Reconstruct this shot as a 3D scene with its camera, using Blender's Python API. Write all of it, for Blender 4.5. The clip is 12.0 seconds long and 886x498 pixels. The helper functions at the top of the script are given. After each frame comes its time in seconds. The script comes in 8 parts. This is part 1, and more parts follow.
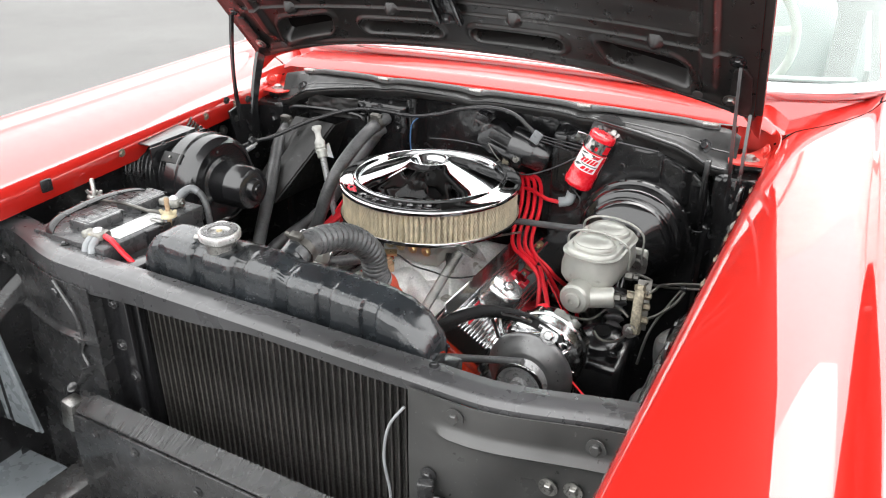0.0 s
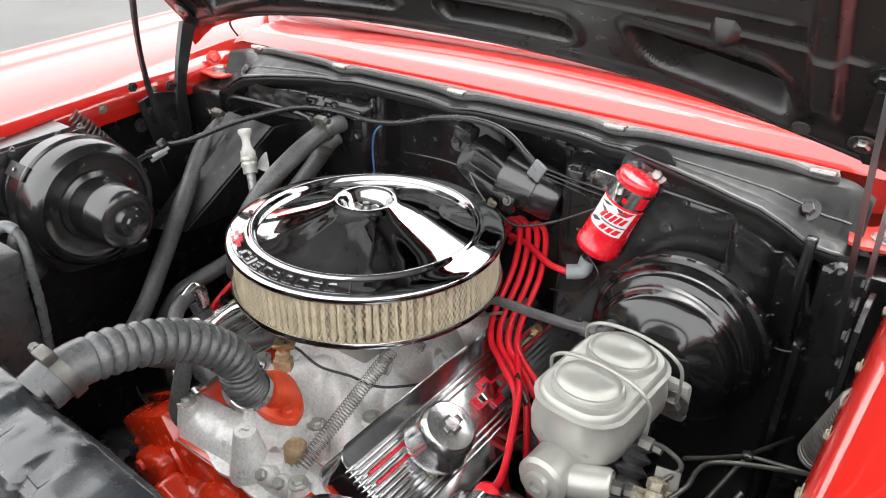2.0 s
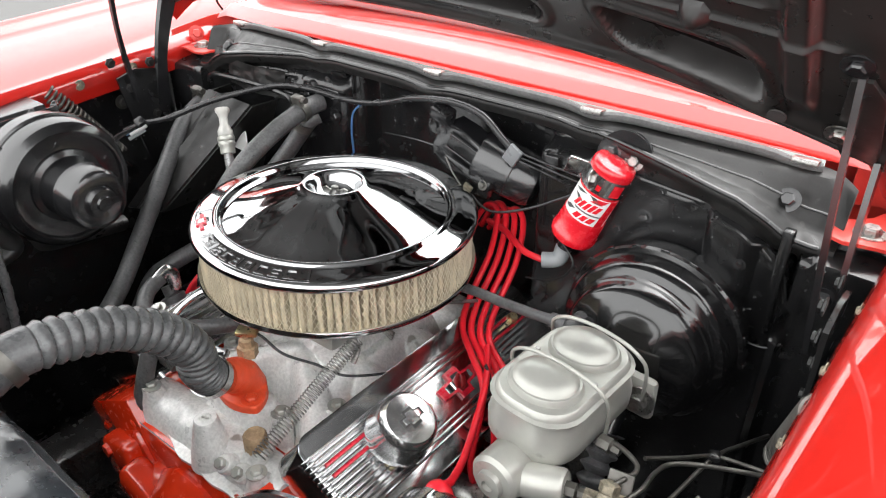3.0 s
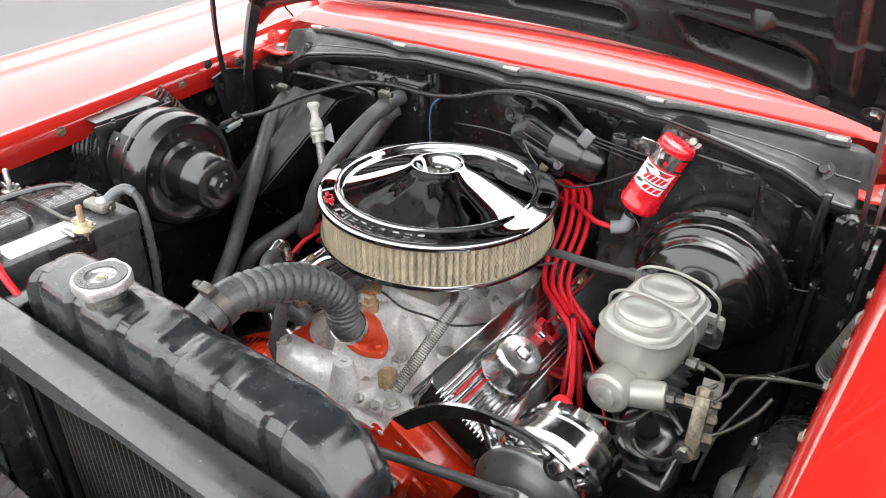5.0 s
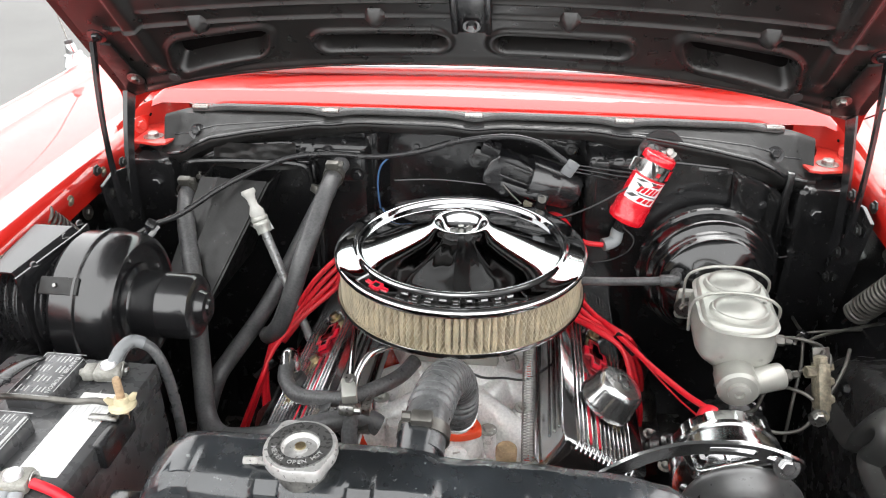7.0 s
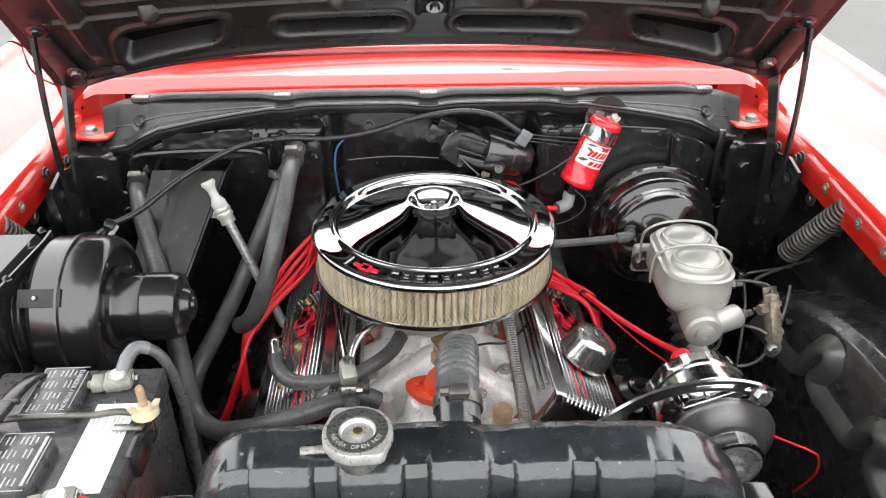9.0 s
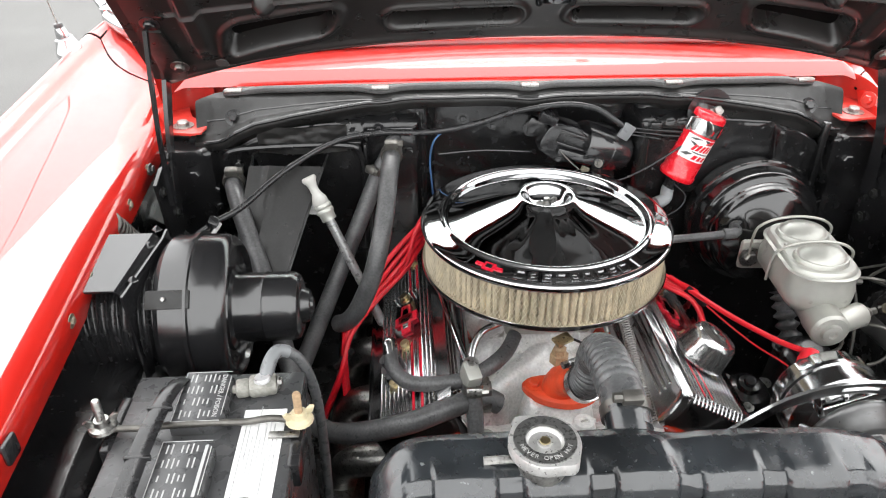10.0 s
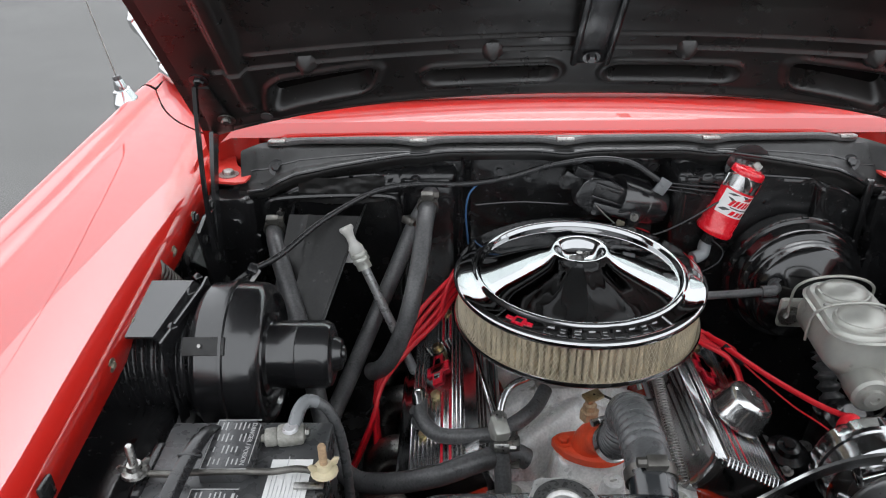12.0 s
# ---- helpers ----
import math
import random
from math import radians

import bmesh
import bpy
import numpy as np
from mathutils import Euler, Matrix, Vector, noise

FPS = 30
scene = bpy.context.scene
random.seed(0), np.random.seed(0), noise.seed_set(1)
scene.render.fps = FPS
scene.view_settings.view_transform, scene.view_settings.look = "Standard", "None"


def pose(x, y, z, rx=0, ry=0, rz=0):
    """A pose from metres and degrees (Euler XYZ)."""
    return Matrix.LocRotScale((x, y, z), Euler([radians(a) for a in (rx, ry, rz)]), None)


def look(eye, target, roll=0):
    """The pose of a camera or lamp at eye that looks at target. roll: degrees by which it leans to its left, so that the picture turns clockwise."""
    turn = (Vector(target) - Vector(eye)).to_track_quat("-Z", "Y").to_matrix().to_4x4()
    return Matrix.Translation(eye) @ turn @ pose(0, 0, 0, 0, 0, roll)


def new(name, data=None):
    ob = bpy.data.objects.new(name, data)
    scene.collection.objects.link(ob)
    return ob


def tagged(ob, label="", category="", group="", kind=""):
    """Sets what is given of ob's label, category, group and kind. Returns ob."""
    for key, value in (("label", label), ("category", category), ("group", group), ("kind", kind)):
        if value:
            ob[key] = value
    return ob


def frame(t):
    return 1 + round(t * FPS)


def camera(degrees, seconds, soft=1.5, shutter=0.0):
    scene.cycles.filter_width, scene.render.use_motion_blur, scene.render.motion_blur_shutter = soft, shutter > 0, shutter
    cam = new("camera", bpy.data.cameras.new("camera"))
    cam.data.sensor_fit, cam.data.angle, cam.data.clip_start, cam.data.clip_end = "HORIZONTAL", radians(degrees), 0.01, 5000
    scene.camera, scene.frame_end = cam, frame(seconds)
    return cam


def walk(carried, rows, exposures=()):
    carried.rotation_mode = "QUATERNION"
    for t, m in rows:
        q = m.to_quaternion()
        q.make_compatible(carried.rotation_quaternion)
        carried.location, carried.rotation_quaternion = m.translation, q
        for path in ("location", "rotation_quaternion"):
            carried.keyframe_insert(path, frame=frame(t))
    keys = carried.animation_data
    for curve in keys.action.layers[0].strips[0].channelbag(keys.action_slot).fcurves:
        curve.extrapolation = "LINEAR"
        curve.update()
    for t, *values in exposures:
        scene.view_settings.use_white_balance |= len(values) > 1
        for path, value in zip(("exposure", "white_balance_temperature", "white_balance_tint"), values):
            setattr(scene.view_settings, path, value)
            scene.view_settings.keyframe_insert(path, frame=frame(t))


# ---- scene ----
cam = camera(62.4, 12.0, soft=1.1)
PATH = [
    (0, (0.661, -1.183, 1.429), (-0.186, 0.404, 0.557), 0.5),
    (0.5, (0.708, -1.078, 1.429), (-0.226, 0.455, 0.549), 0.6),
    (1, (0.643, -0.939, 1.424), (-0.363, 0.537, 0.525), 0.5),
    (1.5, (0.621, -0.773, 1.392), (-0.412, 0.671, 0.472), 0.6),
    (2, (0.581, -0.623, 1.354), (-0.461, 0.792, 0.399), 0.6),
    (2.5, (0.581, -0.578, 1.345), (-0.456, 0.82, 0.36), 0.8),
    (2.7, (0.596, -0.563, 1.348), (-0.448, 0.819, 0.348), 0.7),
    (4.5, (0.628, -0.669, 1.395), (-0.459, 0.643, 0.348), 0.6),
    (5, (0.577, -0.792, 1.402), (-0.424, 0.607, 0.382), 0.7),
    (5.5, (0.485, -0.85, 1.405), (-0.359, 0.668, 0.413), 0.7),
    (6, (0.342, -0.878, 1.409), (-0.295, 0.761, 0.455), 0.7),
    (6.5, (0.196, -0.915, 1.406), (-0.22, 0.805, 0.475), 0.2),
    (6.7, (0.150, -0.918, 1.404), (-0.177, 0.826, 0.481), 0.1),
    (8.3, (-0.084, -0.949, 1.46), (-0.031, 0.787, 0.468), -0.0),
    (8.5, (-0.06, -0.955, 1.444), (0.01, 0.782, 0.455), -0.1),
    (9, (-0.039, -0.945, 1.442), (0.056, 0.773, 0.421), 0.1),
    (9.5, (-0.067, -0.931, 1.453), (0.033, 0.777, 0.416), 0.1),
    (10, (-0.195, -0.91, 1.44), (-0.105, 0.792, 0.394), -0.1),
    (10.5, (-0.303, -0.868, 1.433), (-0.229, 0.835, 0.388), -0.4),
    (11, (-0.352, -0.824, 1.445), (-0.304, 0.892, 0.419), -0.9),
    (11.5, (-0.326, -0.84, 1.457), (-0.307, 0.893, 0.457), -0.9),
    (12, (-0.177, -0.912, 1.461), (-0.209, 0.847, 0.509), -0.9),
]
EXPOSURES = [(0.0, 2.5, 6450, 10), (10.02, 2.55, 6450, 10), (10.2, 2.15, 6450, 10), (10.4, 1.66, 6400, 9), (10.6, 1.48, 6400, 9), (11.5, 1.46, 6250, 10), (12.0, 1.62, 6150, 10)]
walk(cam, [(t, look(eye, target, roll)) for t, eye, target, roll in PATH], EXPOSURES)

# ---- light: a bright overcast sky, a broad weak sun behind the cloud ----
SUN_TURN, SUN_HIGH = 10.0, 58.0
world = bpy.data.worlds.new("world")
scene.world = world
world.use_nodes = True
wn = world.node_tree.nodes
wl = world.node_tree.links
sky = wn.new("ShaderNodeTexSky")
sky.sky_type, sky.sun_disc = "NISHITA", False
sky.sun_elevation, sky.sun_rotation = radians(SUN_HIGH), radians(SUN_TURN)
sky.dust_density, sky.air_density = 4.0, 1.0
grey = wn.new("ShaderNodeHueSaturation")
grey.inputs["Saturation"].default_value = 0.12
wl.new(sky.outputs[0], grey.inputs["Color"])
# even cloud over most of the sky's own gradient
cloud = wn.new("ShaderNodeMix")
cloud.data_type = "RGBA"
cloud.inputs[0].default_value = 0.80
cloud.inputs[7].default_value = (7.0, 7.0, 6.9, 1.0)
wl.new(grey.outputs[0], cloud.inputs[6])
wl.new(cloud.outputs[2], wn["Background"].inputs["Color"])
wn["Background"].inputs["Strength"].default_value = 0.10
sun = new("sun", bpy.data.lights.new("sun", "SUN"))
sun.data.energy, sun.data.angle, sun.data.color = 0.22, radians(45), (1.0, 0.97, 0.93)
sun.matrix_world = look((0, 0, 0), (-math.sin(radians(SUN_TURN)) * math.cos(radians(SUN_HIGH)), -math.cos(radians(SUN_TURN)) * math.cos(radians(SUN_HIGH)), -math.sin(radians(SUN_HIGH))))

# ---- materials ----
def material(name, color, rough=0.5, metal=0.0, coat=0.0, spots=0.0, spot_color=None, grain=0.0, grain_scale=300.0, bump=0.0, bump_scale=60.0, stain=0.15, stain_scale=6.0, rough_var=0.1, island=0.0, coat_rough=0.03, transmission=0.0, piece=0.0, specular=0.5, coat_ior=1.68):
    m = bpy.data.materials.new(name)
    m.use_nodes = True
    t = m.node_tree
    p = t.nodes["Principled BSDF"]
    add = t.nodes.new

    def mixed(kind, fac, a, b):
        n = add("ShaderNodeMix")
        n.data_type, n.blend_type = "RGBA", kind
        for sock, val in ((n.inputs[0], fac), (n.inputs[6], a), (n.inputs[7], b)):
            if hasattr(val, "is_output"):
                t.links.new(val, sock)
            else:
                sock.default_value = val
        return n.outputs[2]

    def noisy(scale, detail=4.0, low=0.35, high=0.65):
        n = add("ShaderNodeTexNoise")
        n.inputs["Scale"].default_value, n.inputs["Detail"].default_value = scale, detail
        t.links.new(coords.outputs["Object"], n.inputs["Vector"])
        r = add("ShaderNodeMapRange")
        r.inputs[1].default_value, r.inputs[2].default_value = low, high
        t.links.new(n.outputs[0], r.inputs[0])
        return r.outputs[0]

    coords = add("ShaderNodeTexCoord")
    dark = (*[c * (1 - stain) for c in color], 1.0)
    light = (*[min(1.0, c * (1 + stain)) for c in color], 1.0)
    big = noisy(stain_scale, 6.0, 0.3, 0.7)
    out = mixed("MIX", big, dark, light)
    if grain:
        fine = noisy(grain_scale, 2.0)
        g = add("ShaderNodeMapRange")
        g.inputs[3].default_value, g.inputs[4].default_value = 1 - grain, 1 + grain
        t.links.new(fine, g.inputs[0])
        out = mixed("MULTIPLY", 1.0, out, g.outputs[0])
    if spots:
        s = noisy(spots, 3.0, *((0.66, 0.72) if spots < 100 else (0.70, 0.75)))
        out = mixed("MIX", s, out, (*(spot_color or (0.3, 0.3, 0.3)), 1.0))
    if piece:
        info = add("ShaderNodeObjectInfo")
        v = add("ShaderNodeMapRange")
        v.inputs[3].default_value, v.inputs[4].default_value = 1 - piece, 1 + piece
        t.links.new(info.outputs["Random"], v.inputs[0])
        out = mixed("MULTIPLY", 1.0, out, v.outputs[0])
    if island:
        geo = add("ShaderNodeNewGeometry")
        v = add("ShaderNodeMapRange")
        v.inputs[3].default_value, v.inputs[4].default_value = 1 - island, 1 + island
        t.links.new(geo.outputs["Random Per Island"], v.inputs[0])
        out = mixed("MULTIPLY", 1.0, out, v.outputs[0])
    t.links.new(out, p.inputs["Base Color"])
    rv = noisy(stain_scale * 5, 5.0, 0.3, 0.7)
    rr = add("ShaderNodeMapRange")
    rr.inputs[3].default_value, rr.inputs[4].default_value = max(0.0, rough - rough_var), min(1.0, rough + rough_var)
    t.links.new(rv, rr.inputs[0])
    t.links.new(rr.outputs[0], p.inputs["Roughness"])
    p.inputs["Metallic"].default_value = metal
    p.inputs["Specular IOR Level"].default_value = specular
    p.inputs["Coat Weight"].default_value = coat
    p.inputs["Coat Roughness"].default_value = coat_rough
    p.inputs["Coat IOR"].default_value = coat_ior
    p.inputs["Transmission Weight"].default_value = transmission
    if bump:
        n = add("ShaderNodeTexNoise")
        n.inputs["Scale"].default_value, n.inputs["Detail"].default_value = bump_scale, 5.0
        t.links.new(coords.outputs["Object"], n.inputs["Vector"])
        b = add("ShaderNodeBump")
        b.inputs["Strength"].default_value, b.inputs["Distance"].default_value = bump, 0.002
        t.links.new(n.outputs[0], b.inputs["Height"])
        t.links.new(b.outputs[0], p.inputs["Normal"])
    return m


RED = material("red_paint", (0.46, 0.014, 0.009), 0.35, 0.0, coat=1.0, stain=0.04, rough_var=0.04, coat_rough=0.012, specular=0.1, coat_ior=1.95)
RED_DULL = material("red_paint_dusty", (0.52, 0.03, 0.02), 0.45, 0.0, coat=0.3, stain=0.15, stain_scale=14, spots=40, spot_color=(0.35, 0.15, 0.10), rough_var=0.1)
# the pale specks also stand in for small highlights on the firewall
BLACK = material("black_paint", (0.010, 0.010, 0.0105), 0.21, stain=0.5, stain_scale=9, spots=150, spot_color=(0.11, 0.11, 0.11), bump=0.20, bump_scale=60, rough_var=0.10, specular=0.65)
HOOD_BLACK = material("hood_black", (0.017, 0.0160, 0.0155), 0.33, stain=0.5, stain_scale=8, spots=150, spot_color=(0.06, 0.055, 0.052), bump=0.06, bump_scale=70, rough_var=0.1, specular=0.6)
BLACK_SATIN = material("black_satin", (0.012, 0.012, 0.013), 0.20, stain=0.3, stain_scale=9, spots=240, spot_color=(0.035, 0.035, 0.035), bump=0.022, bump_scale=45, rough_var=0.06, specular=1.0)
BLACK_DUSTY = material("black_dusty", (0.045, 0.045, 0.047), 0.31, stain=0.5, stain_scale=6, spots=210, spot_color=(0.13, 0.13, 0.13), bump=0.07, bump_scale=50, rough_var=0.12, specular=1.0)
BLACK_GLOSS = material("black_gloss", (0.006, 0.006, 0.0065), 0.16, coat=0.5, stain=0.25, spots=200, spot_color=(0.03, 0.03, 0.03), bump=0.03, bump_scale=45, rough_var=0.06, coat_rough=0.08)
TANK = material("tank_paint", (0.015, 0.0175, 0.020), 0.24, stain=0.5, stain_scale=16, spots=150, spot_color=(0.13, 0.14, 0.14), bump=0.07, bump_scale=26, rough_var=0.08, specular=1.0)
RUBBER = material("rubber", (0.078, 0.078, 0.080), 0.36, stain=0.4, stain_scale=25, grain=0.2, bump=0.1, bump_scale=300, rough_var=0.1)
RUBBER_GREY = material("ribbed_rubber", (0.080, 0.082, 0.084), 0.30, stain=0.25, stain_scale=18, grain=0.2, bump=0.08, bump_scale=260)
SEAL = material("seal_rubber", (0.11, 0.11, 0.11), 0.6, stain=0.2, stain_scale=20, grain=0.15)
CHROME = material("chrome", (0.56, 0.565, 0.57), 0.10, 1.0, stain=0.06, stain_scale=30, rough_var=0.04)
CHROME_LID = material("mirror_chrome", (0.43, 0.435, 0.44), 0.045, 1.0, stain=0.04, rough_var=0.025)
CHROME_SOFT = material("smudged_chrome", (0.48, 0.485, 0.49), 0.16, 1.0, stain=0.08, stain_scale=30, rough_var=0.05)
CHROME_DULL = material("worn_chrome", (0.47, 0.47, 0.47), 0.20, 1.0, stain=0.15, stain_scale=40, rough_var=0.08)
STEEL = material("zinc_steel", (0.36, 0.355, 0.34), 0.35, 1.0, stain=0.3, stain_scale=60, grain=0.2)
BRASS = material("brass_fitting", (0.55, 0.46, 0.27), 0.35, 1.0, stain=0.3, stain_scale=70)
RUST = material("rusty_steel", (0.36, 0.25, 0.15), 0.6, 0.2, stain=0.25, stain_scale=70, grain=0.15)
CAST = material("cast_aluminium", (0.74, 0.735, 0.72), 0.36, 0.2, stain=0.22, stain_scale=11, grain=0.10, grain_scale=260, bump=0.30, bump_scale=190, rough_var=0.1, spots=30, spot_color=(0.33, 0.31, 0.28))
CAST_SMOOTH = material("master_cylinder_alloy", (0.38, 0.38, 0.35), 0.36, 0.4, stain=0.22, stain_scale=16, bump=0.08, bump_scale=120, spots=45, spot_color=(0.29, 0.29, 0.265), rough_var=0.07)
ORANGE = material("engine_enamel", (0.66, 0.035, 0.008), 0.22, coat=0.6, stain=0.12, stain_scale=20, bump=0.25, bump_scale=90, rough_var=0.1)
ORANGE_DULL = material("thermostat_enamel", (0.70, 0.075, 0.025), 0.45, stain=0.2, stain_scale=40, spots=45, spot_color=(0.42, 0.25, 0.16), bump=0.3, bump_scale=200)
PAPER = material("filter_paper", (0.53, 0.46, 0.335), 0.8, stain=0.3, stain_scale=45, island=0.2)
MESH_WIRE = material("filter_mesh", (0.56, 0.495, 0.375), 0.5, 0.1, stain=0.2, stain_scale=40)
WIRE_RED = material("red_silicone", (0.72, 0.012, 0.025), 0.38, stain=0.1, stain_scale=30, bump=0.05, bump_scale=200)
COIL_RED = material("coil_red", (0.68, 0.010, 0.022), 0.25, coat=0.4, stain=0.06, stain_scale=30)
EMBLEM_RED = material("emblem_red", (0.58, 0.008, 0.028), 0.3, coat=0.4, stain=0.1, stain_scale=60)
PLASTIC = material("black_plastic", (0.016, 0.016, 0.017), 0.22, stain=0.3, stain_scale=20, grain=0.1, bump=0.04, bump_scale=400, rough_var=0.08)
PLASTIC_GREY = material("grey_plastic", (0.17, 0.178, 0.185), 0.32, stain=0.15, stain_scale=20)
GREY_BOOT = material("grey_boot", (0.26, 0.275, 0.285), 0.5, stain=0.15, stain_scale=40)
WHITE = material("white_label", (0.74, 0.74, 0.73), 0.5, stain=0.06, stain_scale=30)
OFFWHITE = material("white_plastic", (0.43, 0.425, 0.40), 0.4, stain=0.15, stain_scale=60)
INK = material("printed_ink", (0.05, 0.05, 0.05), 0.6, stain=0.1)
INK_LIGHT = material("printed_grey", (0.45, 0.45, 0.45), 0.6, stain=0.1)
LABEL_GREY = material("silver_label", (0.55, 0.55, 0.56), 0.35, 0.5, stain=0.06, stain_scale=40)
BLUE = material("blue_wire", (0.05, 0.12, 0.26), 0.4, stain=0.1)
GLASS = material("glass", (0.74, 0.83, 0.80), 0.02, transmission=1.0, stain=0.0, rough_var=0.0)
IVORY = material("steering_wheel_plastic", (0.72, 0.72, 0.68), 0.35, stain=0.05)
TRIM = material("interior_trim", (0.40, 0.42, 0.41), 0.6, stain=0.1)
ASPHALT = material("asphalt", (0.13, 0.129, 0.126), 0.9, stain=0.10, stain_scale=0.7, grain=0.28, grain_scale=130, bump=0.35, bump_scale=200, rough_var=0.05, specular=0.2)
FINS = material("radiator_fins", (0.050, 0.048, 0.046), 0.5, stain=0.4, stain_scale=12, spots=150, spot_color=(0.09, 0.09, 0.09), grain=0.3)
TUBES = material("radiator_tubes", (0.050, 0.047, 0.045), 0.55, stain=0.5, stain_scale=9, spots=120, spot_color=(0.09, 0.085, 0.08), grain=0.3, piece=0.2, specular=0.25)
BATTERY = material("battery_plastic", (0.055, 0.056, 0.058), 0.30, stain=0.3, stain_scale=15, spots=60, spot_color=(0.07, 0.07, 0.07), rough_var=0.1)
BLACK_ROUGH = material("black_undercoat", (0.030, 0.029, 0.029), 0.25, stain=0.4, stain_scale=10, spots=230, spot_color=(0.16, 0.16, 0.155), grain=0.25, grain_scale=500, bump=0.08, bump_scale=200, specular=1.0)
TARNISHED = material("tarnished_brass", (0.22, 0.195, 0.145), 0.5, 0.5, stain=0.45, stain_scale=80, grain=0.25, spots=60, spot_color=(0.13, 0.12, 0.11))
YELLOWED = material("yellowed_plastic", (0.55, 0.48, 0.32), 0.5, stain=0.2, stain_scale=60)
SHEET_GREY = material("grey_sheet_metal", (0.15, 0.165, 0.175), 0.30, stain=0.25, stain_scale=10, spots=160, spot_color=(0.22, 0.22, 0.22))
CHIPPED = material("chipped_black", (0.030, 0.030, 0.031), 0.25, stain=0.45, stain_scale=9, spots=180, spot_color=(0.18, 0.18, 0.175), bump=0.06, bump_scale=60, rough_var=0.12, specular=1.0)
LEAD = material("corroded_lead", (0.27, 0.265, 0.24), 0.55, 0.25, stain=0.25, stain_scale=60, grain=0.15, bump=0.25, bump_scale=200, spots=70, spot_color=(0.36, 0.32, 0.22))
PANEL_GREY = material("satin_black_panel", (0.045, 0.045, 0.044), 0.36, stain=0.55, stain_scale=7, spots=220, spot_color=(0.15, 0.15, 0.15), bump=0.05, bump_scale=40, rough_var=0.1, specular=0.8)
DULL_BLACK = material("dull_dusty_black", (0.012, 0.0118, 0.0115), 0.40, stain=0.45, stain_scale=14, spots=60, spot_color=(0.028, 0.026, 0.025), grain=0.15, bump=0.05, bump_scale=80, rough_var=0.14, specular=0.42)
CAP_INK = material("faded_ink", (0.30, 0.30, 0.295), 0.6, stain=0.2, stain_scale=60)
BRUSHED = material("brushed_dark_steel", (0.30, 0.30, 0.30), 0.32, 0.4, stain=0.25, stain_scale=30, grain=0.1)
# near-black for panel joints and for the shade inside the hood openings
HOLLOW = material("dark_gap", (0.007, 0.0065, 0.0065), 0.9, stain=0.3, stain_scale=12, specular=0.03)
FAN_GREY = material("satin_grey_steel", (0.16, 0.16, 0.16), 0.33, 0.7, stain=0.25, stain_scale=30, rough_var=0.06)
COVER_CHROME = material("satin_chrome", (0.74, 0.74, 0.745), 0.20, 1.0, stain=0.10, stain_scale=30, rough_var=0.06)
HAMMERED = material("mottled_chrome", (0.66, 0.66, 0.66), 0.18, 0.95, stain=0.12, stain_scale=60, grain=0.05, grain_scale=200, bump=0.09, bump_scale=90, rough_var=0.06)
CAP_SILVER = material("worn_silver", (0.55, 0.545, 0.535), 0.34, 0.6, stain=0.12, stain_scale=50, grain=0.08)
CAP_RING = material("cap_ring", (0.045, 0.045, 0.044), 0.30, stain=0.25, stain_scale=60, specular=1.0)
PIPE = material("dull_steel_pipe", (0.12, 0.115, 0.105), 0.4, 0.7, stain=0.35, stain_scale=60)

# ---- building tools ----
def part(name, bm, mat, parent=None, label="", smooth=40.0):
    me = bpy.data.meshes.new(name)
    bmesh.ops.recalc_face_normals(bm, faces=bm.faces)
    bm.to_mesh(me)
    bm.free()
    me.materials.append(mat)
    if smooth:
        me.polygons.foreach_set("use_smooth", [True] * len(me.polygons))
        me.set_sharp_from_angle(angle=radians(smooth))
    ob = new(name, me)
    if parent is not None:
        ob.parent = parent
    if label:
        ob["label"] = label
    return ob


def thing(name, label, category, at=(0, 0, 0), group="", kind=""):
    ob = new(name)
    ob.empty_display_size = 0.02
    ob.location = at
    return tagged(ob, label, category, group, kind)


def box(bm, size, m=None, bevel=0.0, segs=2):
    r = bmesh.ops.create_cube(bm, size=1.0, matrix=(m or Matrix()) @ Matrix.Diagonal((*size, 1)))
    if bevel:
        es = list({e for v in r["verts"] for e in v.link_edges})
        bmesh.ops.bevel(bm, geom=es, offset=bevel, segments=segs, affect="EDGES", profile=0.5, clamp_overlap=True)
    return bm


def boxed(size, m=None, bevel=0.0, segs=2):
    return box(bmesh.new(), size, m, bevel, segs)


def lathe(profile, m=None, segs=40, bm=None, waves=None):
    """A solid of revolution about z from rows of (radius, height)."""
    bm = bm or bmesh.new()
    m = m or Matrix()
    rings = []
    for r, z in profile:
        if r < 1e-6:
            rings.append([bm.verts.new(m @ Vector((0, 0, z)))])
            continue
        ring = []
        for i in range(segs):
            a = 2 * math.pi * i / segs
            rr, zz = (r, z) if waves is None else waves(r, z, a)
            ring.append(bm.verts.new(m @ Vector((rr * math.cos(a), rr * math.sin(a), zz))))
        rings.append(ring)
    for a, b in zip(rings, rings[1:]):
        for i in range(segs):
            j = (i + 1) % segs
            if len(a) == 1 and len(b) == 1:
                continue
            if len(a) == 1:
                bm.faces.new((a[0], b[j], b[i]))
            elif len(b) == 1:
                bm.faces.new((a[i], a[j], b[0]))
            else:
                bm.faces.new((a[i], a[j], b[j], b[i]))
    return bm


